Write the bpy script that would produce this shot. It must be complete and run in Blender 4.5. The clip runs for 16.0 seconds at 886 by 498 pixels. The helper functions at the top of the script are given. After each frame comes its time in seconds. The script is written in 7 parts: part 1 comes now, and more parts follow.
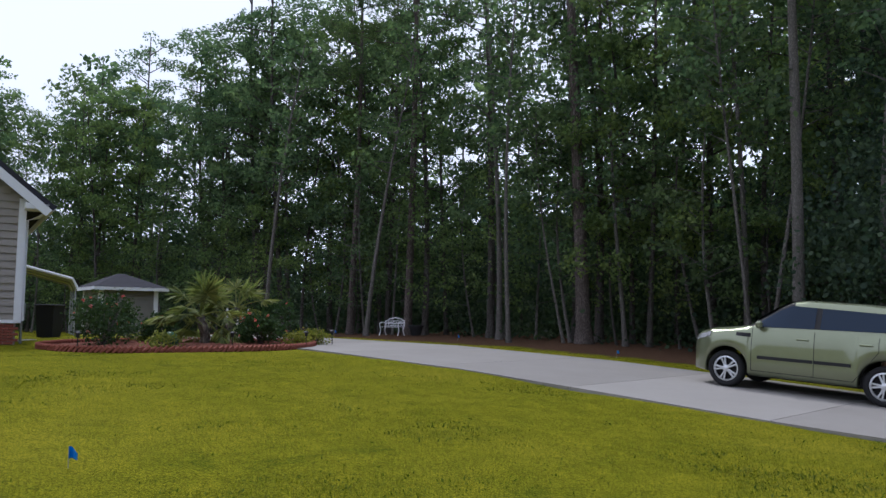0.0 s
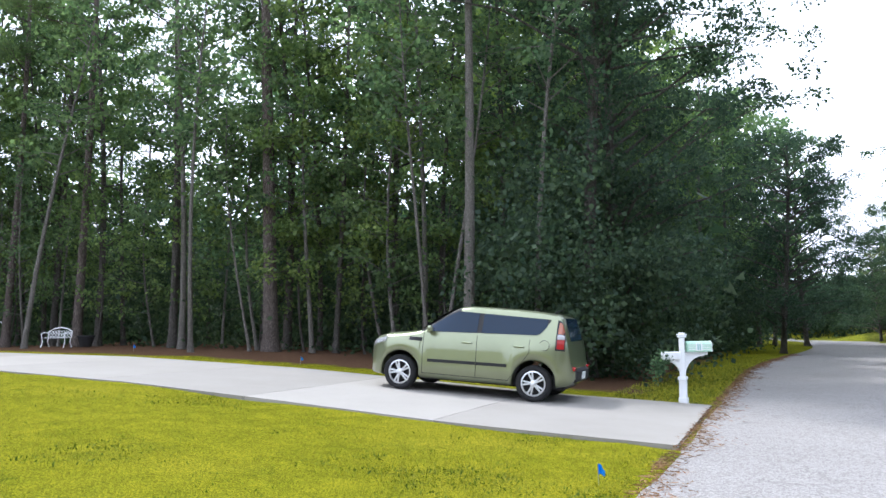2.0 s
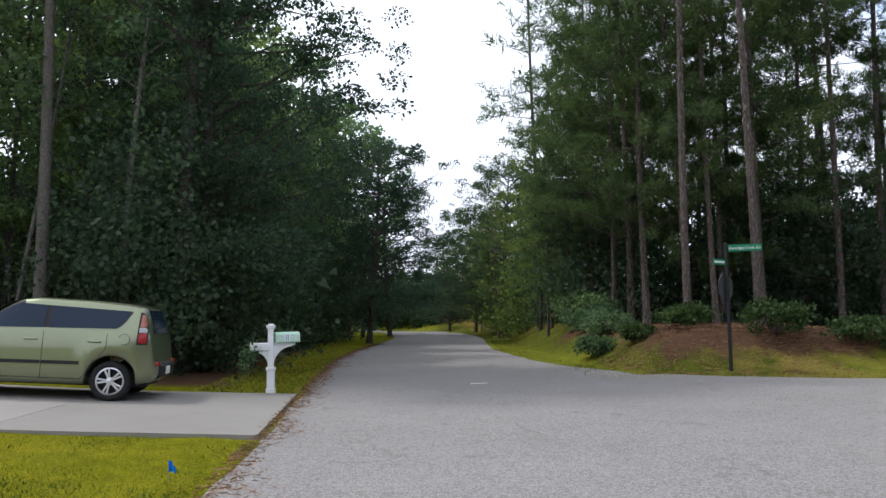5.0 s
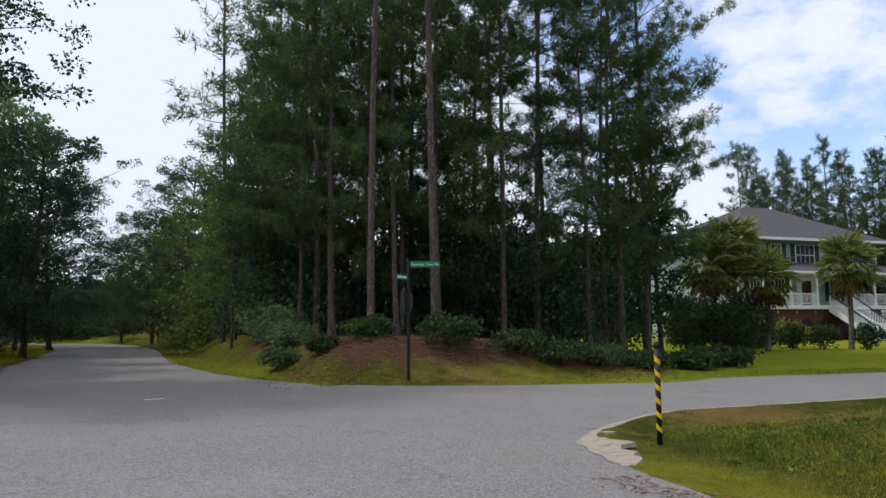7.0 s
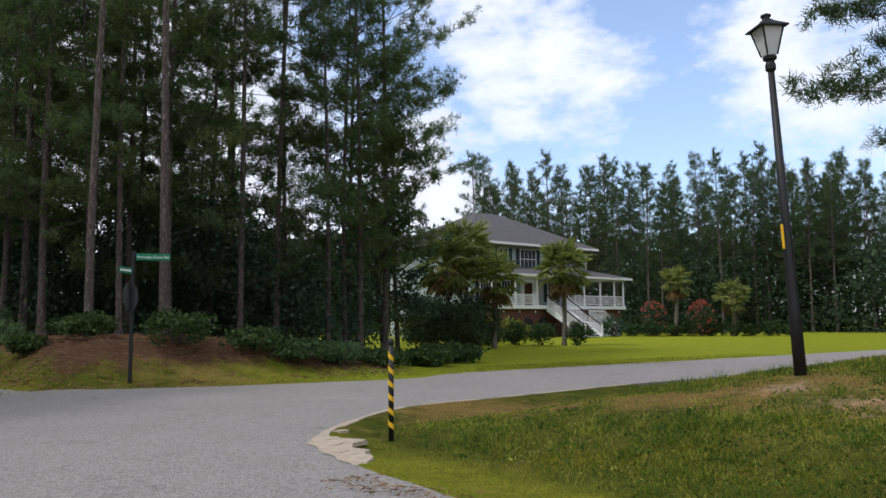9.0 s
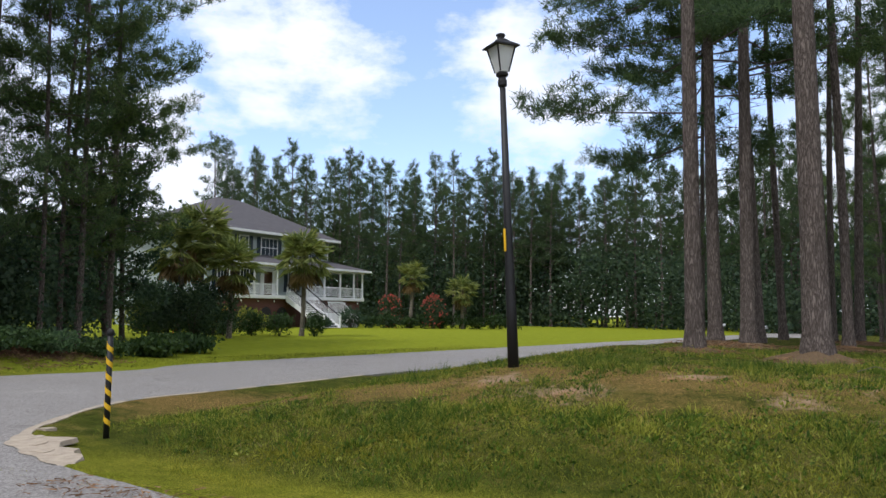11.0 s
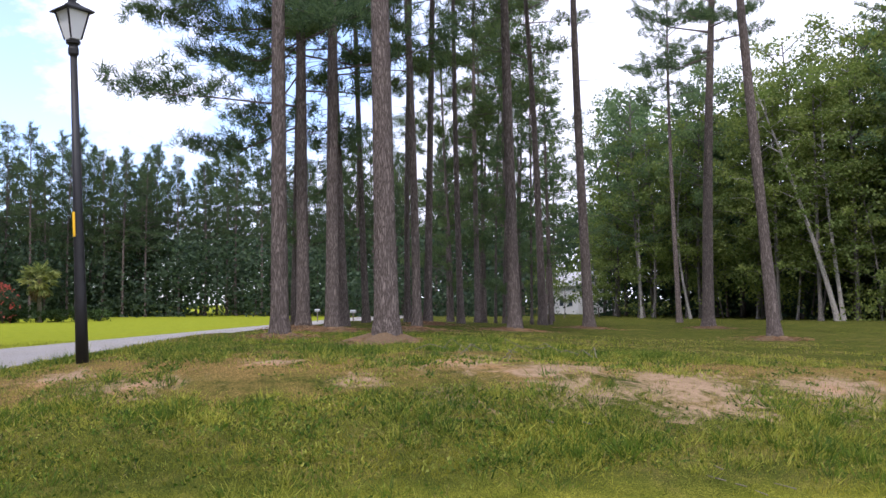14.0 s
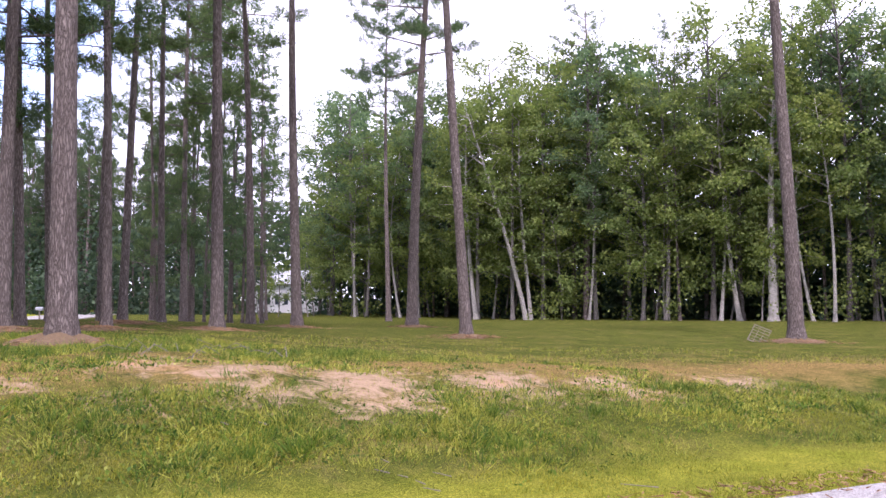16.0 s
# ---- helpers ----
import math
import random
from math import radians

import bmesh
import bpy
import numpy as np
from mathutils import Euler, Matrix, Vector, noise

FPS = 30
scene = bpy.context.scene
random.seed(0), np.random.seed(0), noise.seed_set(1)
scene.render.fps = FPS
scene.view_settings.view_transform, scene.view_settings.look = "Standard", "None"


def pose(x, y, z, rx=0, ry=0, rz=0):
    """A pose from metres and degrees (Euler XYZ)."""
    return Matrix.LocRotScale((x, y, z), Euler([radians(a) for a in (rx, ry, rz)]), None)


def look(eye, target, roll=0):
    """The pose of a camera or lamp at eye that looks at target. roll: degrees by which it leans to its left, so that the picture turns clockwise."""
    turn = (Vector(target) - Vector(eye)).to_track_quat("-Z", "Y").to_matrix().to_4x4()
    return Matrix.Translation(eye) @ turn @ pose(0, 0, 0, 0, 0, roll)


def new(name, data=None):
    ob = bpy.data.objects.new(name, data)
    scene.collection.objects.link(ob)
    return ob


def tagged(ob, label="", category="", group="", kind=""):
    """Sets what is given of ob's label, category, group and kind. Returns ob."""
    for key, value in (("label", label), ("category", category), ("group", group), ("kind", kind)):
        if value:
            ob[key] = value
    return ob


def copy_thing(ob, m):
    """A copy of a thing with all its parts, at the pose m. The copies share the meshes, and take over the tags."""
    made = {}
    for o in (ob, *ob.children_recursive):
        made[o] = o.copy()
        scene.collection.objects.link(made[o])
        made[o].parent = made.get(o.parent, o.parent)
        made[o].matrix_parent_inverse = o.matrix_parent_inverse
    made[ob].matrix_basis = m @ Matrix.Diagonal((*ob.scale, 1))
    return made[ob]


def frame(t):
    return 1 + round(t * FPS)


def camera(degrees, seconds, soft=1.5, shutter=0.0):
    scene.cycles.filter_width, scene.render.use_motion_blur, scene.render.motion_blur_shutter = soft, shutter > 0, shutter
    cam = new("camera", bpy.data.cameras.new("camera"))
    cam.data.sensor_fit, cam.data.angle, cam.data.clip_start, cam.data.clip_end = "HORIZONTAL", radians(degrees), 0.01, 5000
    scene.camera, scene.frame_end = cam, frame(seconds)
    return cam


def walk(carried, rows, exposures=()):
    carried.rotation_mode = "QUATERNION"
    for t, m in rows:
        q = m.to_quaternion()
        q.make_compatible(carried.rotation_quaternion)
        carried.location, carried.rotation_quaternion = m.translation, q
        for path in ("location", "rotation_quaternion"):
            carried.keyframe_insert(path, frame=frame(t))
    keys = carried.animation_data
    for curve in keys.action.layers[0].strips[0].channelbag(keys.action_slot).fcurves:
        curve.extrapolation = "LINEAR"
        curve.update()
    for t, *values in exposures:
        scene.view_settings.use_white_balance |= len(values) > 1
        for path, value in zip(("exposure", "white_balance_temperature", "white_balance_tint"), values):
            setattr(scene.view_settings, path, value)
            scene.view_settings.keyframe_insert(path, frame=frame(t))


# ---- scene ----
cam = camera(58.57, 16.0)
# seconds, eye x, y, z, yaw, pitch, roll
PATH = [
    (0.0, 0.001, 0.001, 1.500, -0.00, 5.02, -0.48),
    (0.5, 0.057, 0.064, 1.499, -5.05, 5.16, -0.59),
    (1.0, 0.129, 0.072, 1.497, -9.89, 4.94, -0.22),
    (1.5, 0.252, 0.148, 1.495, -15.98, 5.50, -0.09),
    (2.0, 0.365, 0.149, 1.483, -21.56, 5.61, 0.25),
    (2.5, 0.442, 0.163, 1.470, -26.78, 5.48, 0.58),
    (3.0, 0.506, 0.156, 1.456, -31.22, 5.27, 0.33),
    (5.5, 0.616, 0.195, 1.423, -56.47, 5.22, 1.13),
    (6.0, 0.629, 0.262, 1.419, -63.68, 5.57, 1.22),
    (6.5, 0.686, 0.285, 1.418, -68.60, 5.47, 0.84),
    (7.0, 0.682, 0.288, 1.413, -72.40, 5.56, 0.44),
    (7.5, 0.716, 0.279, 1.405, -77.09, 5.32, 0.38),
    (8.0, 0.865, 0.270, 1.398, -81.47, 5.18, 0.72),
    (8.5, 0.959, 0.270, 1.394, -86.28, 5.13, 0.69),
    (9.0, 0.998, 0.264, 1.391, -90.95, 5.32, 0.41),
    (11.5, 0.925, 0.175, 1.425, -114.01, 4.55, -0.55),
    (12.0, 0.942, 0.130, 1.423, -118.34, 4.49, -0.02),
    (12.5, 0.952, 0.109, 1.423, -123.06, 4.19, 0.19),
    (13.0, 0.947, 0.067, 1.423, -128.01, 3.73, 0.11),
    (13.5, 0.876, 0.010, 1.425, -133.55, 4.01, 0.31),
    (14.0, 0.773, -0.015, 1.430, -137.79, 3.83, 0.53),
    (14.5, 0.692, -0.066, 1.432, -143.02, 3.85, 0.43),
    (15.0, 0.624, -0.147, 1.433, -148.73, 3.63, 0.37),
    (15.5, 0.549, -0.187, 1.433, -153.91, 3.48, 0.40),
    (16.0, 0.484, -0.226, 1.433, -157.91, 3.65, -0.06),
]
walk(cam, [(t, pose(x, y, z, 90 + pitch, roll, yaw)) for t, x, y, z, yaw, pitch, roll in PATH],
     [(0.0, -0.3, 5500.0, 18.0), (0.6, 0.35, 5500.0, 18.0), (1.2, 0.9, 5550.0, 16.0), (2.0, 1.0, 5600.0, 13.0), (3.0, 0.62, 5700.0, 13.0), (5.4, 0.0, 5900.0, 13.5), (6.2, -0.05, 5900.0, 14.0), (7.0, -0.45, 5950.0, 13.5), (8.0, -0.68, 5950.0, 13.5), (9.0, -0.32, 6050.0, 13.5), (11.5, -0.2, 5950.0, 13.5), (13.0, 0.0, 5850.0, 15.0), (14.5, 0.6, 5800.0, 28.0), (16.0, 1.05, 5800.0, 36.0)])

# ---- light ----
SUN_AZ, SUN_EL = 25.0, 56.0     # degrees to the left of +y, degrees up
sun_dir = Vector((-math.sin(radians(SUN_AZ)) * math.cos(radians(SUN_EL)), math.cos(radians(SUN_AZ)) * math.cos(radians(SUN_EL)), math.sin(radians(SUN_EL))))
sun = new("sun", bpy.data.lights.new("sun", "SUN"))
sun.data.energy, sun.data.angle, sun.data.color = 2.5, radians(6), (1.0, 0.94, 0.83)
sun.matrix_world = look((0, 0, 60), Vector((0, 0, 60)) - sun_dir)


def make_world():
    """A hazy sky: blue in a gap opposite the sun, thin white cloud elsewhere, with loose cumulus in the gap."""
    world = bpy.data.worlds.new("sky")
    scene.world = world
    world.use_nodes = True
    nt = world.node_tree
    bg = nt.nodes["Background"]
    sky = nt.nodes.new("ShaderNodeTexSky")
    sky.sky_type, sky.sun_disc = "NISHITA", False
    sky.sun_elevation, sky.sun_rotation = radians(SUN_EL), radians(-SUN_AZ)
    sky.air_density, sky.dust_density = 1.0, 1.0
    way = nt.nodes.new("ShaderNodeTexCoord").outputs["Generated"]

    def maths(how, a, b=0.0):
        n = nt.nodes.new("ShaderNodeMath")
        n.operation = how
        for k, value in enumerate((a, b)):
            if hasattr(value, "is_linked"):
                nt.links.new(value, n.inputs[k])
            else:
                n.inputs[k].default_value = value
        return n.outputs[0]

    def towards(az, el):
        """Cosine of the angle from a bearing."""
        n = nt.nodes.new("ShaderNodeVectorMath")
        n.operation = "DOT_PRODUCT"
        nt.links.new(way, n.inputs[0])
        n.inputs[1].default_value = (-math.sin(radians(az)) * math.cos(radians(el)), math.cos(radians(az)) * math.cos(radians(el)), math.sin(radians(el)))
        return n.outputs["Value"]

    def noise_at(scale, detail):
        n = nt.nodes.new("ShaderNodeTexNoise")
        n.inputs["Scale"].default_value, n.inputs["Detail"].default_value, n.inputs["Roughness"].default_value = scale, detail, 0.6
        stretch = nt.nodes.new("ShaderNodeMapping")
        stretch.inputs["Scale"].default_value = (1, 1, 2.0)
        nt.links.new(way, stretch.inputs[0])
        nt.links.new(stretch.outputs[0], n.inputs["Vector"])
        return n.outputs["Fac"]

    def step(value, a, b):
        n = nt.nodes.new("ShaderNodeMapRange")
        n.interpolation_type = "SMOOTHSTEP"
        nt.links.new(value, n.inputs[0])
        n.inputs[1].default_value, n.inputs[2].default_value = a, b
        return n.outputs[0]

    wisps = maths("MULTIPLY", maths("SUBTRACT", noise_at(4.0, 6), 0.5), 0.16)
    gap = step(maths("ADD", towards(-109, 26), wisps), 0.84, 0.95)
    puffs = None
    for az, el, size in ((-97.5, 18.5, 0.995), (-95, 22, 0.9955), (-101, 17, 0.9965), (-115, 17.5, 0.9955), (-118, 14, 0.996), (-89, 10, 0.993), (-104, 30, 0.992)):
        ball = step(maths("ADD", towards(az, el), maths("MULTIPLY", maths("SUBTRACT", noise_at(11.0, 7), 0.5), 0.02)), size - 0.002, size + 0.006)
        puffs = ball if puffs is None else maths("MAXIMUM", puffs, ball)
    white = maths("MAXIMUM", maths("SUBTRACT", 1.0, maths("MULTIPLY", gap, 0.9)), puffs)
    blue = nt.nodes.new("ShaderNodeVectorMath")
    blue.operation = "SCALE"
    nt.links.new(sky.outputs[0], blue.inputs[0])
    blue.inputs["Scale"].default_value = 0.27
    m = nt.nodes.new("ShaderNodeMix")
    m.data_type = "RGBA"
    nt.links.new(white, m.inputs[0])
    nt.links.new(blue.outputs[0], m.inputs[6])
    m.inputs[7].default_value = (1.24, 1.27, 1.32, 1)
    nt.links.new(m.outputs[2], bg.inputs[0])
    bg.inputs[1].default_value = 1.0


make_world()


# ---- materials ----
def material(name, build, rough=0.8, metal=0.0, spec=0.3):
    m = bpy.data.materials.new(name)
    m.use_nodes = True
    b = m.node_tree.nodes["Principled BSDF"]
    b.inputs["Roughness"].default_value, b.inputs["Metallic"].default_value = rough, metal
    b.inputs["Specular IOR Level"].default_value = spec
    build(m.node_tree, b)
    return m


def node(nt, kind, **values):
    n = nt.nodes.new(kind)
    for key, value in values.items():
        if key.startswith("i_"):
            n.inputs[key[2:].replace("_", " ")].default_value = value
    return n


def place_of(nt):
    return nt.nodes.new("ShaderNodeNewGeometry").outputs["Position"]


def local_of(nt):
    return nt.nodes.new("ShaderNodeTexCoord").outputs["Object"]


def grain(nt, scale, detail=4.0, rough=0.6, vector=None, distort=0.0):
    n = node(nt, "ShaderNodeTexNoise", i_Scale=scale, i_Detail=detail, i_Roughness=rough, i_Distortion=distort)
    nt.links.new(vector if vector is not None else place_of(nt), n.inputs["Vector"])
    return n.outputs["Fac"]


def ramp(nt, value, stops):
    r = nt.nodes.new("ShaderNodeValToRGB")
    while len(r.color_ramp.elements) < len(stops):
        r.color_ramp.elements.new(0.5)
    for e, (at, colour) in zip(r.color_ramp.elements, stops):
        e.position = at
        e.color = (*colour, 1) if len(colour) == 3 else colour
    nt.links.new(value, r.inputs[0])
    return r.outputs[0]


def mix(nt, a, b, fac, how="MIX"):
    n = nt.nodes.new("ShaderNodeMix")
    n.data_type, n.blend_type = "RGBA", how
    for value, slot in ((fac, 0), (a, 6), (b, 7)):
        if hasattr(value, "is_linked"):
            nt.links.new(value, n.inputs[slot])
        elif slot == 0:
            n.inputs[0].default_value = value
        else:
            n.inputs[slot].default_value = (*value, 1)
    return n.outputs[2]


def calc(nt, how, a, b=0.0, c=None):
    n = nt.nodes.new("ShaderNodeMath")
    n.operation = how
    for k, value in enumerate((a, b, c)):
        if value is None:
            continue
        if hasattr(value, "is_linked"):
            nt.links.new(value, n.inputs[k])
        else:
            n.inputs[k].default_value = value
    return n.outputs[0]


def bump(nt, b, height, strength=0.4, distance=0.02):
    n = node(nt, "ShaderNodeBump", i_Strength=strength, i_Distance=distance)
    nt.links.new(height, n.inputs["Height"])
    nt.links.new(n.outputs[0], b.inputs["Normal"])


def plain(name, colour, rough=0.6, metal=0.0, vary=0.25, scale=12.0, spec=0.3, relief=0.0):
    """Paint, plastic or metal with a little wear."""
    def build(nt, b):
        c = mix(nt, tuple(v * (1 - vary) for v in colour), tuple(min(1, v * (1 + vary)) for v in colour), grain(nt, scale, vector=local_of(nt)))
        nt.links.new(c, b.inputs["Base Color"])
        if relief:
            bump(nt, b, grain(nt, scale * 4, vector=local_of(nt)), relief)
    return material(name, build, rough, metal, spec)


def leafy(name, dark, light, glow=0.35, rough=0.68):
    """Leaves: a colour of its own for each leaf island and tree, light shining through."""
    def build(nt, b):
        g = nt.nodes.new("ShaderNodeNewGeometry")
        o = nt.nodes.new("ShaderNodeObjectInfo")
        c = mix(nt, dark, light, g.outputs["Random Per Island"])
        c = mix(nt, c, mix(nt, c, (1.18, 1.07, 0.85), 1.0, "MULTIPLY"), o.outputs["Random"])
        c = mix(nt, c, mix(nt, c, (0.68, 0.74, 0.8), 1.0, "MULTIPLY"), ramp(nt, grain(nt, 0.55, 3.0), [(0.4, (0, 0, 0)), (0.62, (1, 1, 1))]))
        nt.links.new(c, b.inputs["Base Color"])
        t = nt.nodes.new("ShaderNodeBsdfTranslucent")
        nt.links.new(mix(nt, c, (1.4, 1.6, 1.15), 1.0, "MULTIPLY"), t.inputs[0])
        s = nt.nodes.new("ShaderNodeMixShader")
        s.inputs[0].default_value = glow
        nt.links.new(b.outputs[0], s.inputs[1])
        nt.links.new(t.outputs[0], s.inputs[2])
        nt.links.new(s.outputs[0], nt.nodes["Material Output"].inputs[0])
    return material(name, build, rough, 0.0, 0.22)


def bark(name, dark, light, scale=7.0, tall=0.42):
    """Bark in long scaly plates between dark furrows."""
    def build(nt, b):
        m = node(nt, "ShaderNodeMapping")
        m.inputs["Scale"].default_value = (1, 1, tall)
        nt.links.new(local_of(nt), m.inputs[0])
        warp = nt.nodes.new("ShaderNodeVectorMath")
        warp.operation = "MULTIPLY_ADD"
        w = node(nt, "ShaderNodeTexNoise", i_Scale=scale * 1.4, i_Detail=3.0)
        nt.links.new(m.outputs[0], w.inputs["Vector"])
        nt.links.new(w.outputs["Color"], warp.inputs[0])
        warp.inputs[1].default_value = (0.16, 0.16, 0.16)
        nt.links.new(m.outputs[0], warp.inputs[2])
        edge = node(nt, "ShaderNodeTexVoronoi", i_Scale=scale * 2.9)
        edge.feature = "DISTANCE_TO_EDGE"
        cell = node(nt, "ShaderNodeTexVoronoi", i_Scale=scale * 2.9)
        for v in (edge, cell):
            nt.links.new(warp.outputs[0], v.inputs["Vector"])
        n = grain(nt, scale * 5, 6.0, 0.7, m.outputs[0])
        shade = calc(nt, "ADD", calc(nt, "MULTIPLY", cell.outputs["Color"], 0.25), calc(nt, "MULTIPLY", n, 0.75))
        mid = tuple((p + q) * 0.45 for p, q in zip(dark, light))
        c = ramp(nt, shade, [(0.25, mid), (0.6, tuple(k * 0.9 for k in light)), (0.9, tuple(k * 0.75 for k in light))])
        furrow = ramp(nt, edge.outputs["Distance"], [(0.0, (0.15, 0.15, 0.15)), (0.3, (1, 1, 1))])
        nt.links.new(mix(nt, dark, c, furrow), b.inputs["Base Color"])
        bump(nt, b, calc(nt, "ADD", calc(nt, "MULTIPLY", furrow, 0.8), calc(nt, "MULTIPLY", n, 0.4)), 0.9, 0.03)
    return material(name, build, 0.95, 0.0, 0.1)


# ---- the lie of the land ----
R2 = math.sqrt(0.5)


def smooth(a, b, v):
    k = min(1.0, max(0.0, (v - a) / (b - a)))
    return k * k * (3 - 2 * k)


def bend(w):
    """How far the main road has swung to the right, w metres along it."""
    return 2.8 * smooth(25, 62, w) - 0.012 * max(0.0, w - 70) ** 2


def road_left(x, y):
    return (y - x - 1.5) * R2 + bend((x + y) * R2)


def road_right(x, y):
    return (x - y - 6.9) * R2 - bend((x + y) * R2)


def side_across(x, y):
    return 0.815 * x + 0.58 * y


def side_along(x, y):
    return 0.58 * x - 0.815 * y


RISE_AT, RISE = (0, 3, 5.6, 9, 14, 22, 32, 45), (0, 0.13, 0.31, 0.53, 0.73, 0.83, 0.72, 0.5)
MOUND_AT, MOUND = (-16, -8, 0, 5), (0.22, 0.35, 0.72, 0.8)


def ground_z(x, y):
    """Height of the ground: a lawn that climbs from the road, a bank at the wood's corner, a mound beside the ditch."""
    w, left, right = (x + y) * R2, road_left(x, y), road_right(x, y)
    if left > 0:
        return float(np.interp(left, RISE_AT, RISE)) * (1 - 0.6 * smooth(17, 30, w) * (1 - smooth(6, 12, left)))
    if right <= 0:
        return 0.0
    near, far = 12.6 - side_across(x, y), side_across(x, y) - 18.2
    if near > 0:
        d = right * near / (right + near) * 1.35 if right < 12 and near < 12 else min(right, near)
        d = min(d, right, near)
        rise = smooth(1.6, 5.2, d) * float(np.interp(w, MOUND_AT, MOUND)) - 0.1 * smooth(0.2, 1.2, d) * (1 - smooth(1.6, 3.0, d))
        return rise * (1 - smooth(24, 48, right))
    if far > 0:
        b = side_along(x, y)
        d = min(right, far)
        return 1.05 * smooth(1.3, 3.6, d) * (1 - smooth(7, 15, b)) + 0.1 * smooth(2, 10, d)
    return 0.0


def ground_point(x, y, up=0.0):
    return Vector((x, y, ground_z(x, y) + up))


# ---- mesh building ----
class Shape:
    """Vertices and faces gathered for one mesh."""

    def __init__(self):
        self.v, self.f = [], []

    def add(self, verts, faces):
        k = len(self.v)
        self.v += [tuple(p) for p in verts]
        self.f += [tuple(i + k for i in f) for f in faces]
        return self

    def tube(self, points, radii, sides=8, cap=True, wobble=0.0, rng=None):
        rings, up = [], Vector((0.31, 0.2, 0.93))
        points = [Vector(p) for p in points]
        for i, p in enumerate(points):
            d = (points[min(i + 1, len(points) - 1)] - points[max(i - 1, 0)]).normalized()
            a = d.cross(up if abs(d.dot(up)) < 0.95 else Vector((1, 0, 0))).normalized()
            b = d.cross(a)
            ring = []
            for s in range(sides):
                r = radii[i] * (1 + (rng.uniform(-wobble, wobble) if rng else 0))
                t = 2 * math.pi * s / sides
                ring.append(p + a * (r * math.cos(t)) + b * (r * math.sin(t)))
            rings.append(ring)
        faces = [(i * sides + s, i * sides + (s + 1) % sides, (i + 1) * sides + (s + 1) % sides, (i + 1) * sides + s)
                 for i in range(len(points) - 1) for s in range(sides)]
        if cap:
            faces += [tuple(range(sides))[::-1], tuple(range((len(points) - 1) * sides, len(points) * sides))]
        return self.add([p for ring in rings for p in ring], faces)

    def box(self, lo, hi, m=None, soft=0.0):
        """A box with chamfered edges."""
        (x0, y0, z0), (x1, y1, z1) = lo, hi
        c = min(soft, (x1 - x0) / 3, (y1 - y0) / 3, (z1 - z0) / 3)
        if c <= 0:
            verts = [(x, y, z) for z in (z0, z1) for x, y in ((x0, y0), (x1, y0), (x1, y1), (x0, y1))]
            faces = [(3, 2, 1, 0), (4, 5, 6, 7), (0, 1, 5, 4), (1, 2, 6, 5), (2, 3, 7, 6), (3, 0, 4, 7)]
        else:
            verts = []
            for z, k in ((z0, 1), (z0 + c, 0), (z1 - c, 0), (z1, 1)):
                d = c * k
                verts += [(x0 + d + (c if not k else 0), y0 + d, z), (x1 - d - (c if not k else 0), y0 + d, z), (x1 - d, y0 + d + (c if not k else 0), z), (x1 - d, y1 - d - (c if not k else 0), z),
                          (x1 - d - (c if not k else 0), y1 - d, z), (x0 + d + (c if not k else 0), y1 - d, z), (x0 + d, y1 - d - (c if not k else 0), z), (x0 + d, y0 + d + (c if not k else 0), z)]
            faces = [(7, 6, 5, 4, 3, 2, 1, 0), tuple(range(24, 32))]
            faces += [(r * 8 + s, r * 8 + (s + 1) % 8, r * 8 + 8 + (s + 1) % 8, r * 8 + 8 + s) for r in range(3) for s in range(8)]
        if m is not None:
            verts = [m @ Vector(p) for p in verts]
        return self.add(verts, faces)

    def lathe(self, profile, sides=16, m=None, shut=True):
        """Turned about z: (radius, height) pairs from bottom to top."""
        verts = [(r * math.cos(2 * math.pi * s / sides), r * math.sin(2 * math.pi * s / sides), z) for r, z in profile for s in range(sides)]
        if m is not None:
            verts = [m @ Vector(p) for p in verts]
        n = len(profile)
        faces = [(i * sides + s, i * sides + (s + 1) % sides, (i + 1) * sides + (s + 1) % sides, (i + 1) * sides + s) for i in range(n - 1) for s in range(sides)]
        if shut:
            faces += [tuple(range(sides))[::-1], tuple(range((n - 1) * sides, n * sides))]
        return self.add(verts, faces)

    def prism(self, outline, z0, z1, m=None):
        """An outline in x and y, drawn up from z0 to z1."""
        n = len(outline)
        verts = [(x, y, z) for z in (z0, z1) for x, y in outline]
        if m is not None:
            verts = [m @ Vector(p) for p in verts]
        return self.add(verts, [tuple(range(n))[::-1], tuple(range(n, 2 * n))] + [(i, (i + 1) % n, n + (i + 1) % n, n + i) for i in range(n)])

    def mesh(self, name, mat, shade=False):
        me = bpy.data.meshes.new(name)
        me.from_pydata(self.v, [], self.f)
        me.materials.append(mat)
        if shade:
            me.shade_smooth()
        return me


def part(name, shape, mat, parent=None, label="", at=None, shade=False):
    """One mesh object, under a thing or a part."""
    ob = new(name, shape if isinstance(shape, bpy.types.Mesh) else shape.mesh(name, mat, shade))
    if parent is not None:
        ob.parent = parent
    if at is not None:
        ob.matrix_basis = at
    return tagged(ob, label)


def thing(name, label, category, at, group="", kind=""):
    ob = new(name)
    ob.empty_display_size = 0.2
    ob.matrix_basis = at if isinstance(at, Matrix) else Matrix.Translation(at)
    return tagged(ob, label, category, group, kind)


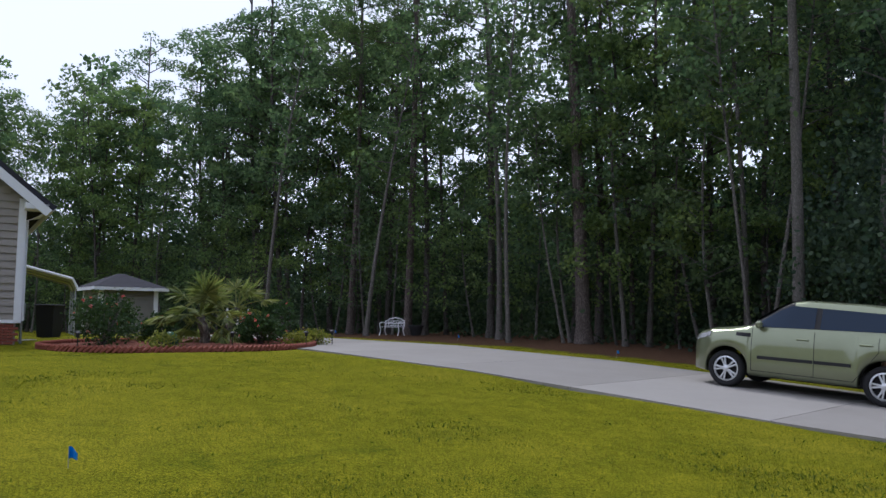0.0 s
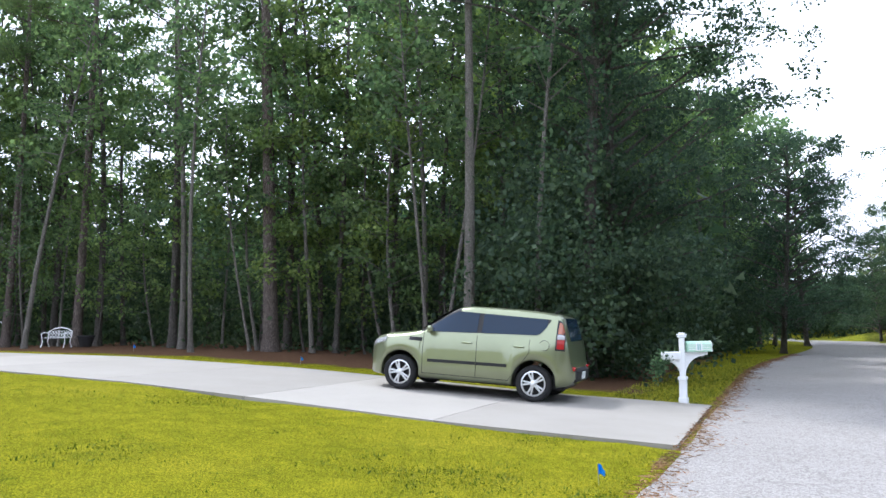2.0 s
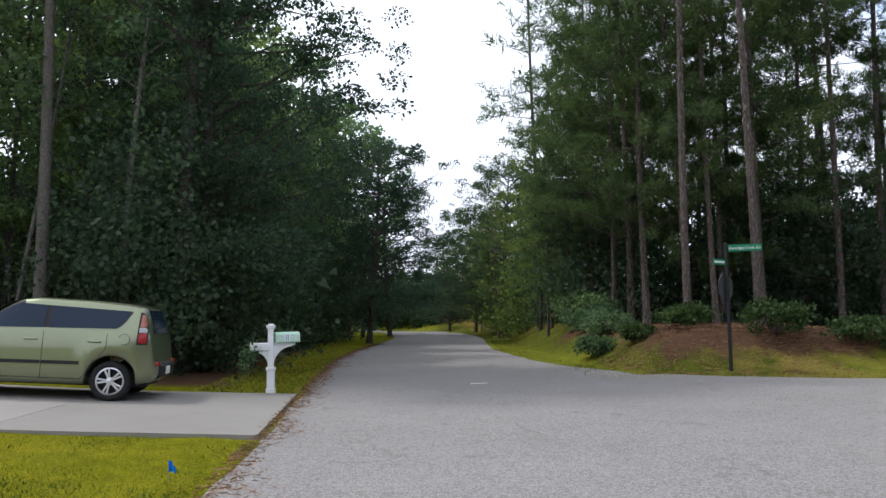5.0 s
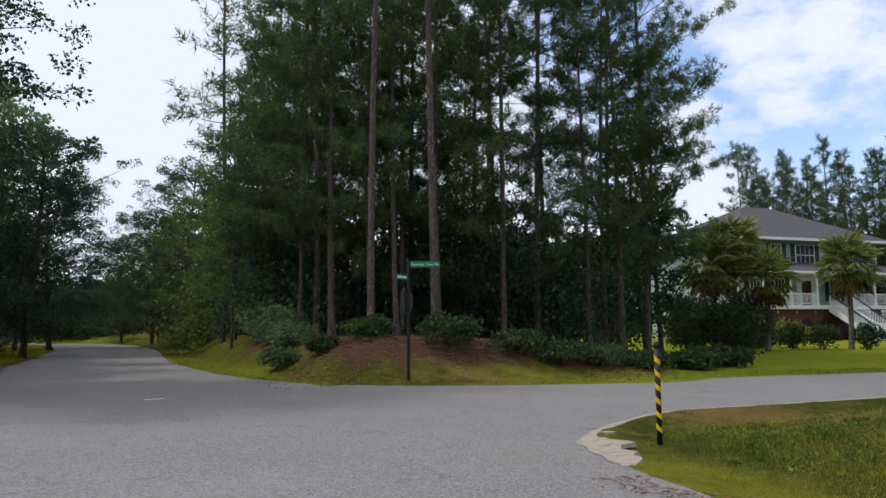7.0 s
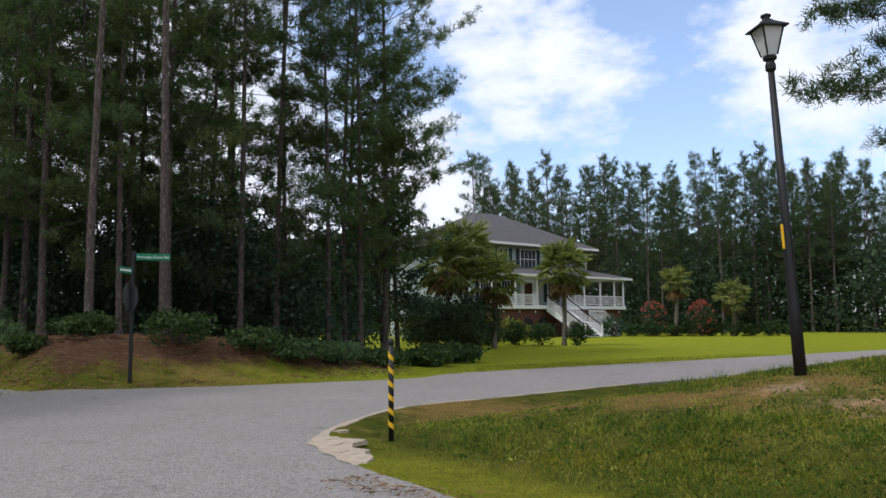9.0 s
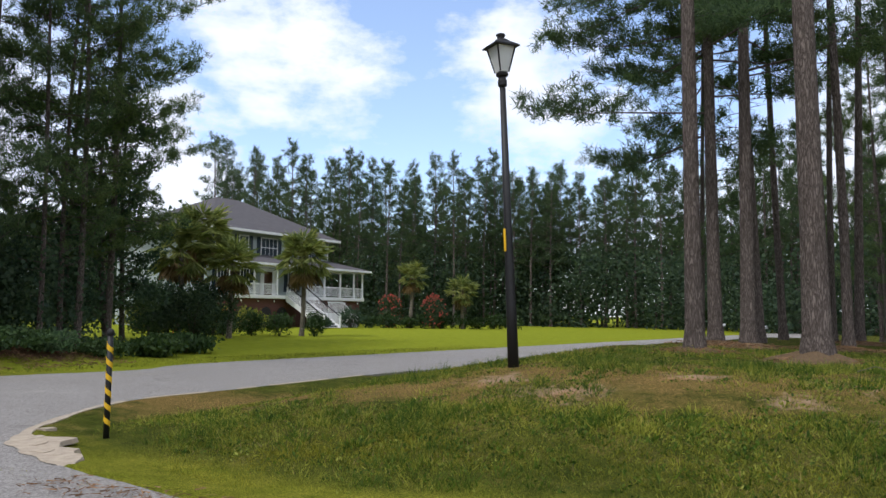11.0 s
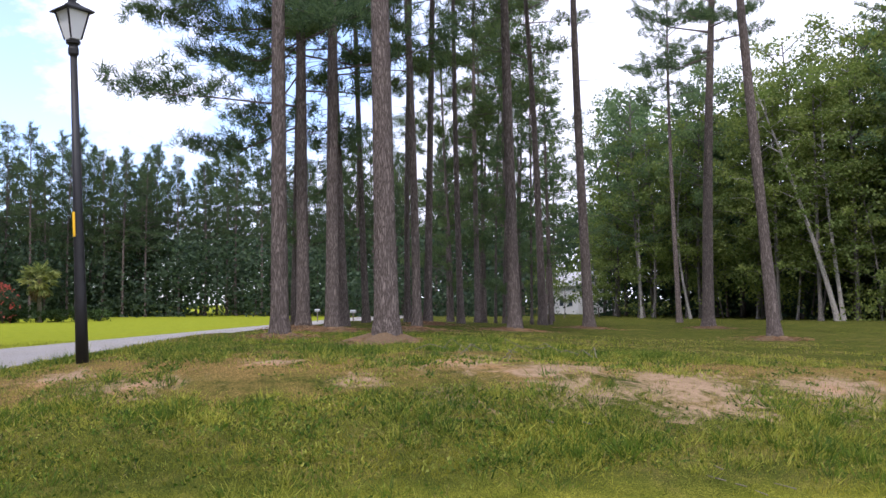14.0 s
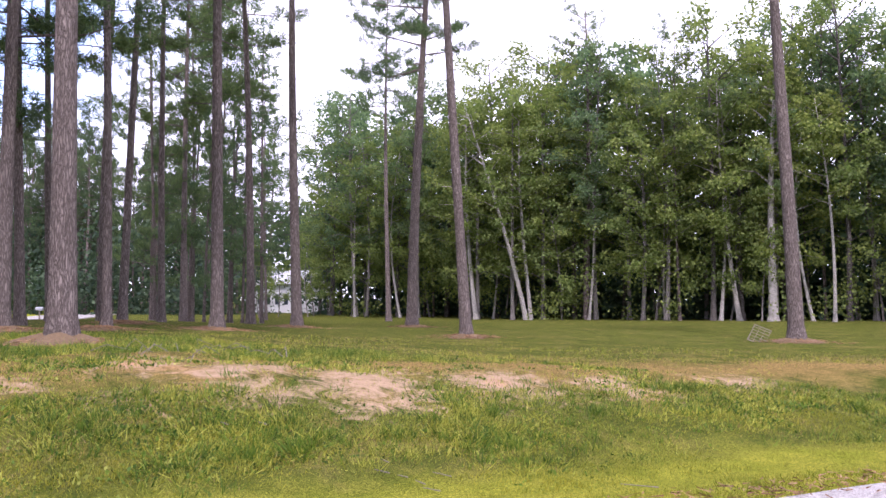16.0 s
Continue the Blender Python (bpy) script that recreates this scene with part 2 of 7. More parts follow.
def blades(centres, ways, sizes, widths, lean=False):
    """Leaves as small lozenges: centre, direction of the tip, length and width of each. lean: as slim wedges, for needles and grass."""
    n = len(centres)
    other = np.random.normal(size=(n, 3))
    side = np.cross(ways, other)
    side /= np.linalg.norm(side, axis=1, keepdims=True) + 1e-9
    lift = np.cross(side, ways)
    tip, half = ways * sizes[:, None], side * (widths * 0.5)[:, None]
    if lean:
        return np.stack([centres - half, centres + half, centres + tip], axis=1).reshape(-1, 3), np.arange(n * 3).reshape(n, 3)
    verts = np.stack([centres, centres + tip * 0.45 + half + lift * (sizes * 0.08)[:, None], centres + tip, centres + tip * 0.45 - half + lift * (sizes * 0.08)[:, None]], axis=1).reshape(-1, 3)
    return verts, np.arange(n * 4).reshape(n, 4)


def quick_mesh(name, verts, faces, mat):
    """A mesh of many like faces, from arrays."""
    me = bpy.data.meshes.new(name)
    n, k = faces.shape
    me.vertices.add(len(verts))
    me.vertices.foreach_set("co", np.ascontiguousarray(verts, dtype=np.float32).ravel())
    me.loops.add(n * k)
    me.loops.foreach_set("vertex_index", faces.astype(np.int32).ravel())
    me.polygons.add(n)
    me.polygons.foreach_set("loop_start", (np.arange(n) * k).astype(np.int32))
    me.materials.append(mat)
    me.update(calc_edges=True)
    return me


def unit(n, up=0.0):
    d = np.random.normal(size=(n, 3))
    d[:, 2] += up
    return d / (np.linalg.norm(d, axis=1, keepdims=True) + 1e-9)


# ---- surfaces of the ground ----
def lawn_build(nt, b):
    p = place_of(nt)
    big, mid, fine = grain(nt, 0.35, 3.0, 0.6, p), grain(nt, 2.6, 5.0, 0.7, p), grain(nt, 42.0, 3.0, 0.8, p)
    xyz = nt.nodes.new("ShaderNodeSeparateXYZ")
    nt.links.new(p, xyz.inputs[0])
    right = calc(nt, "MULTIPLY", calc(nt, "SUBTRACT", calc(nt, "SUBTRACT", xyz.outputs[0], xyz.outputs[1]), 6.9), R2)
    patchy = ramp(nt, mid, [(0.3, (0, 0, 0)), (0.7, (1, 1, 1))])
    turf = mix(nt, (0.125, 0.135, 0.006), (0.23, 0.215, 0.01), patchy)
    turf = mix(nt, turf, (0.075, 0.1, 0.006), ramp(nt, grain(nt, 0.9, 6.0, 0.75, p, 0.5), [(0.55, (0, 0, 0)), (0.68, (0.75, 0.75, 0.75))]))
    turf = mix(nt, turf, (0.30, 0.265, 0.02), ramp(nt, big, [(0.5, (0, 0, 0)), (0.75, (0.6, 0.6, 0.6))]))
    # Rough ground is coloured dark, as shade in the gaps between the blades.
    rough = mix(nt, (0.032, 0.044, 0.009), (0.105, 0.11, 0.02), patchy)
    rough = mix(nt, rough, (0.22, 0.165, 0.06), ramp(nt, grain(nt, 0.9, 7.0, 0.75, p, 0.5), [(0.5, (0, 0, 0)), (0.7, (0.6, 0.6, 0.6))]))
    mown = mix(nt, (0.12, 0.14, 0.012), (0.23, 0.22, 0.03), patchy)
    edge = calc(nt, "ADD", right, calc(nt, "MULTIPLY", calc(nt, "SUBTRACT", big, 0.5), 2.0))
    band = calc(nt, "SUBTRACT", 1.0, calc(nt, "MULTIPLY", calc(nt, "ABSOLUTE", calc(nt, "SUBTRACT", right, 5.6)), 0.34))
    dry = calc(nt, "ADD", band, calc(nt, "MULTIPLY", calc(nt, "SUBTRACT", grain(nt, 1.3, 6.0, 0.72, p), 0.5), 2.6))
    rough = mix(nt, rough, mix(nt, (0.17, 0.1, 0.032), (0.29, 0.19, 0.085), fine), ramp(nt, dry, [(0.25, (0, 0, 0)), (0.9, (0.8, 0.8, 0.8))]))
    rough = mix(nt, mown, rough, ramp(nt, calc(nt, "MULTIPLY", edge, 0.2), [(0.3, (0, 0, 0)), (0.45, (1, 1, 1))]))
    c = mix(nt, turf, rough, calc(nt, "GREATER_THAN", right, -3.0))
    c = mix(nt, c, (0.025, 0.04, 0.006), ramp(nt, fine, [(0.36, (0.7, 0.7, 0.7)), (0.56, (0, 0, 0))]))
    c = mix(nt, c, ramp(nt, grain(nt, 85.0, 2.0, 0.9, p), [(0.4, (0.4, 0.42, 0.4)), (0.62, (1.7, 1.65, 1.5))]), 1.0, "MULTIPLY")
    # bare sandy soil and straw on the open plot across the side road
    south = calc(nt, "LESS_THAN", calc(nt, "ADD", calc(nt, "MULTIPLY", xyz.outputs[0], 0.815), calc(nt, "MULTIPLY", xyz.outputs[1], 0.58)), 12.6)
    flat = nt.nodes.new("ShaderNodeVectorMath")
    flat.operation = "MULTIPLY"
    nt.links.new(p, flat.inputs[0])
    flat.inputs[1].default_value = (1, 1, 0)
    spots = None
    for x, y, size in ((9.2, -4.25, 0.75), (10.6, -4.1, 0.7), (9.0, -5.9, 0.5), (7.2, -7.5, 1.0), (6.1, -7.8, 1.1), (7.3, -5.9, 0.4), (6.1, -6.1, 0.5), (5.3, -7.1, 0.6), (4.5, -8.2, 1.2), (3.4, -9.4, 1.1), (2.2, -10.4, 0.9), (0.7, -12.0, 0.9), (9.05, -3.0, 0.4)):
        gone = nt.nodes.new("ShaderNodeVectorMath")
        gone.operation = "DISTANCE"
        nt.links.new(flat.outputs[0], gone.inputs[0])
        gone.inputs[1].default_value = (x, y, 0)
        near = calc(nt, "SUBTRACT", 1.0, calc(nt, "DIVIDE", gone.outputs["Value"], size * 1.25))
        spots = near if spots is None else calc(nt, "MAXIMUM", spots, near)
    patch = calc(nt, "ADD", calc(nt, "MULTIPLY", grain(nt, 3.2, 8.0, 0.78, p, 0.8), 4.2), calc(nt, "SUBTRACT", calc(nt, "MULTIPLY", calc(nt, "MAXIMUM", spots, -0.9), 1.1), 2.42))
    patch = calc(nt, "MULTIPLY", calc(nt, "MULTIPLY", patch, south), calc(nt, "GREATER_THAN", right, 0.5))
    soil = mix(nt, (0.19, 0.125, 0.075), (0.38, 0.275, 0.18), grain(nt, 6.0, 5.0, 0.7, p))
    soil = mix(nt, soil, (0.40, 0.20, 0.10), ramp(nt, grain(nt, 0.9, 2.0, 0.5, p), [(0.55, (0, 0, 0)), (0.7, (0.8, 0.8, 0.8))]))
    c = mix(nt, c, soil, ramp(nt, patch, [(0.1, (0, 0, 0)), (0.7, (1, 1, 1))]))
    # the mown lawn before the big house; darker grass stands for shade at the corner
    across = calc(nt, "ADD", calc(nt, "MULTIPLY", xyz.outputs[0], 0.815), calc(nt, "MULTIPLY", xyz.outputs[1], 0.58))
    bright = mix(nt, (0.14, 0.175, 0.012), (0.23, 0.25, 0.02), patchy)
    c = mix(nt, c, bright, calc(nt, "MULTIPLY", calc(nt, "GREATER_THAN", across, 17.5), ramp(nt, calc(nt, "MULTIPLY", calc(nt, "SUBTRACT", calc(nt, "MULTIPLY", xyz.outputs[0], 0.58), calc(nt, "MULTIPLY", xyz.outputs[1], 0.815)), 0.05), [(0.35, (0.15, 0.15, 0.15)), (0.6, (1, 1, 1))])))
    # fallen pine straw under the woods, its brown darkened for the trees' shade
    straw = mix(nt, (0.045, 0.027, 0.018), (0.15, 0.085, 0.05), grain(nt, 9.0, 6.0, 0.75, p))
    east = calc(nt, "SUBTRACT", calc(nt, "ADD", calc(nt, "MULTIPLY", xyz.outputs[0], 0.815), calc(nt, "MULTIPLY", xyz.outputs[1], 0.58)), 20.2)
    along = calc(nt, "SUBTRACT", 13.0, calc(nt, "SUBTRACT", calc(nt, "MULTIPLY", xyz.outputs[0], 0.58), calc(nt, "MULTIPLY", xyz.outputs[1], 0.815)))
    corner = calc(nt, "MINIMUM", calc(nt, "MINIMUM", east, along), calc(nt, "MINIMUM", calc(nt, "SUBTRACT", right, 2.4), calc(nt, "SUBTRACT", 32.0, calc(nt, "MULTIPLY", calc(nt, "ADD", xyz.outputs[0], xyz.outputs[1]), R2))))
    left = calc(nt, "MULTIPLY", calc(nt, "SUBTRACT", calc(nt, "SUBTRACT", xyz.outputs[1], xyz.outputs[0]), 1.5), R2)
    beyond = calc(nt, "SUBTRACT", calc(nt, "MULTIPLY", calc(nt, "ADD", xyz.outputs[0], xyz.outputs[1]), R2), 17.4)
    home = calc(nt, "MINIMUM", calc(nt, "SUBTRACT", left, 1.6), beyond)
    wood = calc(nt, "ADD", calc(nt, "MAXIMUM", corner, home), calc(nt, "MULTIPLY", calc(nt, "SUBTRACT", grain(nt, 1.1, 4.0, 0.6, p), 0.5), 2.5))
    c = mix(nt, c, straw, ramp(nt, wood, [(0.0, (0, 0, 0)), (0.5, (1, 1, 1))]))
    nt.links.new(c, b.inputs["Base Color"])
    bump(nt, b, calc(nt, "ADD", fine, mid), 0.7, 0.03)


LAWN = material("lawn", lawn_build, 1.0, 0.0, 0.02)


def asphalt_build(nt, b):
    p = place_of(nt)
    stone = node(nt, "ShaderNodeTexVoronoi", i_Scale=55.0)
    nt.links.new(p, stone.inputs["Vector"])
    grit = nt.nodes.new("ShaderNodeSeparateColor")
    nt.links.new(stone.outputs["Color"], grit.inputs[0])
    c = mix(nt, (0.178, 0.164, 0.154), (0.322, 0.3, 0.282), grain(nt, 0.33, 7.0, 0.7, p))
    c = mix(nt, c, mix(nt, (0.06, 0.057, 0.054), (0.50, 0.48, 0.46), grit.outputs[0]), 0.36)
    c = mix(nt, c, (0.10, 0.095, 0.09), ramp(nt, grain(nt, 1.1, 8.0, 0.78, p, 1.0), [(0.58, (0, 0, 0)), (0.72, (0.6, 0.6, 0.6))]))
    c = mix(nt, c, (0.46, 0.43, 0.40), ramp(nt, grain(nt, 0.8, 7.0, 0.75, p, 0.7), [(0.64, (0, 0, 0)), (0.74, (0.55, 0.55, 0.55))]))
    warp = node(nt, "ShaderNodeTexVoronoi", i_Scale=0.55)
    warp.feature = "DISTANCE_TO_EDGE"
    bent = nt.nodes.new("ShaderNodeVectorMath")
    bent.operation = "ADD"
    n = node(nt, "ShaderNodeTexNoise", i_Scale=1.6, i_Detail=5.0)
    nt.links.new(p, n.inputs["Vector"])
    nt.links.new(p, bent.inputs[0])
    nt.links.new(n.outputs["Color"], bent.inputs[1])
    nt.links.new(bent.outputs[0], warp.inputs["Vector"])
    crack = calc(nt, "MULTIPLY", calc(nt, "LESS_THAN", warp.outputs["Distance"], 0.006), ramp(nt, grain(nt, 0.25, 2.0, 0.5, p), [(0.56, (0, 0, 0)), (0.66, (0.5, 0.5, 0.5))]))
    c = mix(nt, c, (0.04, 0.038, 0.036), crack)
    nt.links.new(c, b.inputs["Base Color"])
    bump(nt, b, stone.outputs["Distance"], 0.8, 0.015)


ASPHALT = material("old_asphalt", asphalt_build, 0.9, 0.0, 0.2)


def concrete_build(nt, b):
    p = place_of(nt)
    c = mix(nt, (0.258, 0.241, 0.216), (0.355, 0.335, 0.305), grain(nt, 0.7, 6.0, 0.65, p))
    c = mix(nt, c, (0.246, 0.230, 0.205), ramp(nt, grain(nt, 2.2, 6.0, 0.7, p, 0.8), [(0.6, (0, 0, 0)), (0.72, (0.369, 0.369, 0.369))]))
    o = nt.nodes.new("ShaderNodeObjectInfo")
    c = mix(nt, c, mix(nt, c, (0.722, 0.713, 0.705), 1.0, "MULTIPLY"), o.outputs["Random"])
    nt.links.new(c, b.inputs["Base Color"])
    bump(nt, b, grain(nt, 60.0, 3.0, 0.7, p), 0.25, 0.006)


CONCRETE = material("broom_finished_concrete", concrete_build, 0.85, 0.0, 0.25)


def build_ground():
    """One sheet, fine near the camera and coarse towards the horizon."""
    def axis(lo, hi, c):
        near = list(np.arange(lo, hi + 0.01, 0.75))
        out, step = [], 1.0
        while step < 900:
            step *= 1.35
            out.append(step)
        return [lo - s for s in out[::-1]] + near + [hi + s for s in out]
    xs, ys = axis(-16, 40, 0), axis(-30, 40, 0)
    s = Shape()
    s.v = []
    for y in ys:
        for x in xs:
            left, right, across = road_left(x, y), road_right(x, y), side_across(x, y)
            paved = min(-left, 1.2) if right < 0 else min(across - 12.6, 18.2 - across)
            flare = right < 3.5 and across > 11.6 and across < 24 and side_along(x, y) < 9
            lump = 0.036 * (noise.noise((x * 0.5, y * 0.5, 0)) + 0.5 * noise.noise((x * 1.7, y * 1.7, 3))) * smooth(0.2, 1.5, -paved) * (0 if flare else 1)
            s.v.append((x, y, ground_z(x, y) + lump - (0.03 if paved > -0.4 or flare else 0.0)))
    n = len(xs)
    s.f = [(j * n + i, j * n + i + 1, (j + 1) * n + i + 1, (j + 1) * n + i) for j in range(len(ys) - 1) for i in range(n - 1)]
    g = part("ground", s, LAWN, shade=True)
    tagged(g, "mown yellow-green grass with sandy soil and pine straw", "ground", kind="structure")


def curve_points(points, step=0.3):
    """A smooth line through the points."""
    out = []
    pts = [Vector((x, y, 0)) for x, y in points]
    for i in range(len(pts) - 1):
        a, b, c, d = pts[max(i - 1, 0)], pts[i], pts[i + 1], pts[min(i + 2, len(pts) - 1)]
        n = max(1, int((c - b).length / step))
        for k in range(n):
            t = k / n
            out.append(0.5 * ((2 * b) + (c - a) * t + (2 * a - 5 * b + 4 * c - d) * t * t + (3 * b - a - 3 * c + d) * t ** 3))
    return out + [pts[-1]]


def road_point(w, left):
    """w metres along the main road, on its left or right edge."""
    side = (1.5 * R2 - bend(w)) if left else (-6.9 * R2 - bend(w))
    return w * R2 - side * R2, w * R2 + side * R2


def side_point(b, a):
    """b along and a across the side road."""
    return 0.58 * b + 0.815 * a, -0.815 * b + 0.58 * a


def build_road():
    left = [road_point(w, True) for w in range(-60, 121, 6)]
    corner = [road_point(w, False) for w in range(120, 35, -6)] + [(27.4, 19.9), (21.8, 14.3), (19.2, 10.8), (18.4, 8.5), (18.35, 6.8), (18.9, 4.6), (19.9, 2.4), (20.9, 0.6)]
    out = [side_point(b, 18.2) for b in range(14, 90, 8)]
    back = [side_point(b, 12.6) for b in range(86, 8, -8)]
    tip = [(15.7, -1.1), (14.2, 0.6), (12.5, 1.3), (10.9, 1.6), (9.7, 1.35), (8.4, 0.68), (7.4, 0.1)]
    home = [road_point(w, False) for w in range(2, -61, -6)]
    rim = []
    for line in (left, corner + out, back + tip + home):
        rim += curve_points(line, 0.5)
    rng = random.Random(4)
    pts = [Vector((p.x + rng.uniform(-0.05, 0.05), p.y + rng.uniform(-0.05, 0.05), 0.0)) for p in rim]
    from mathutils.geometry import tessellate_polygon
    tris = tessellate_polygon([pts])
    s = Shape()
    s.add([(p.x, p.y, 0.02) for p in pts], tris)
    n = len(pts)
    s.add([(p.x, p.y, 0.02) for p in pts] + [(p.x, p.y, -0.12) for p in pts], [(i, (i + 1) % n, n + (i + 1) % n, n + i) for i in range(n)])
    tagged(part("road", s, ASPHALT), "weathered grey asphalt road with a side road", "road", kind="structure")


DRIVE_N = Vector((-R2, R2, 0))
DRIVE_A, DRIVE_B = Vector((6.6, 8.2, 0)), Vector((10.3, 11.95, 0))
DRIVE_W = (DRIVE_B - DRIVE_A).normalized()


def build_driveway():
    drive = thing("driveway", "pale concrete driveway in jointed slabs climbing from the road", "driveway", Vector((0, 0, 0)), kind="structure")
    cuts = [0.0, 3.3, 6.6, 9.9, 13.2, 16.5, 19.8, 23.1, 26.4]
    for i in range(len(cuts) - 1):
        s, n, wide, top = Shape(), 4, 4, []
        for k in range(n + 1):
            d = cuts[i] + 0.007 + (cuts[i + 1] - cuts[i] - 0.014) * k / n
            for e in range(wide + 1):
                p = (DRIVE_A + DRIVE_W * 0.028 * d).lerp(DRIVE_B, e / wide) + DRIVE_N * d
                top.append((p.x, p.y, float(np.interp(max(0, road_left(p.x, p.y)), RISE_AT, RISE)) + 0.032))
        low = [(x, y, z - 0.16) for x, y, z in top]
        m, w = len(top), wide + 1
        f = [(k * w + e, k * w + e + 1, (k + 1) * w + e + 1, (k + 1) * w + e) for k in range(n) for e in range(wide)]
        f += [(k * w, (k + 1) * w, m + (k + 1) * w, m + k * w) for k in range(n)] + [(k * w + wide, m + k * w + wide, m + (k + 1) * w + wide, (k + 1) * w + wide) for k in range(n)]
        f += [(e, m + e, m + e + 1, e + 1) for e in range(wide)] + [(n * w + e, n * w + e + 1, m + n * w + e + 1, m + n * w + e) for e in range(wide)]
        s.add(top + low, f)
        part("slab", s, CONCRETE, drive)


build_ground()
build_road()
build_driveway()


# ---- trees ----
PINE_BARK = bark("pine_bark", (0.05, 0.04, 0.036), (0.25, 0.208, 0.185), 9.0, 0.17)
GREY_BARK = bark("grey_bark", (0.04, 0.036, 0.032), (0.19, 0.172, 0.155), 10.0, 0.3)
PALE_BARK = bark("pale_bark", (0.10, 0.092, 0.083), (0.27, 0.25, 0.225), 9.0)
WHITE_BARK = bark("white_bark", (0.20, 0.19, 0.17), (0.5, 0.47, 0.42), 9.0)
NEEDLES = leafy("pine_needles", (0.04, 0.072, 0.036), (0.135, 0.185, 0.08), 0.4)
LEAVES = leafy("broad_leaves", (0.06, 0.1, 0.062), (0.165, 0.23, 0.12), 0.58)
# Darker copy of the pine needles; it dims the far pines through colour alone.
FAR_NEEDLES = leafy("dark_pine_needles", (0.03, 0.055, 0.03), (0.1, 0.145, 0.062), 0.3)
# Leaves of oaks and shrubs; as woodland fill, their dark colour stands for shade.
DARK_LEAVES = leafy("oak_leaves", (0.03, 0.056, 0.042), (0.08, 0.12, 0.072), 0.4)
# Brighter, warmer copy of the broad leaves, with the sunlight put into its colour.
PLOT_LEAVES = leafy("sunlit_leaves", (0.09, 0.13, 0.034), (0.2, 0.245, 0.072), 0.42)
LIGHT_LEAVES = leafy("light_leaves", (0.085, 0.13, 0.055), (0.2, 0.27, 0.1), 0.5)


def trunk_line(h, sway, rng, lean=(0, 0)):
    n = 9
    a, b = rng.uniform(0, 6.28), rng.uniform(0, 6.28)
    return [Vector((sway * math.sin(a + 2.6 * k / n) - sway * math.sin(a) + lean[0] * h * k / n, sway * math.sin(b + 2.1 * k / n) - sway * math.sin(b) + lean[1] * h * k / n, h * k / n)) for k in range(n + 1)]


def along(line, t):
    k = min(len(line) - 1.001, max(0.0, t * (len(line) - 1)))
    return line[int(k)].lerp(line[int(k) + 1], k - int(k))


def trunk_shape(line, r, sides=9, flare=1.35):
    n = len(line)
    pts, rad = [line[0] - Vector((0, 0, 0.25)), line[0] + Vector((0, 0, 0.05)), along(line, 0.025)], [r * flare * 1.35, r * flare * 1.1, r * 1.1]
    for k in range(1, n):
        pts.append(line[k])
        rad.append(r * (1 - 0.78 * (k / (n - 1)) ** 1.15))
    return Shape().tube(pts, rad, sides)


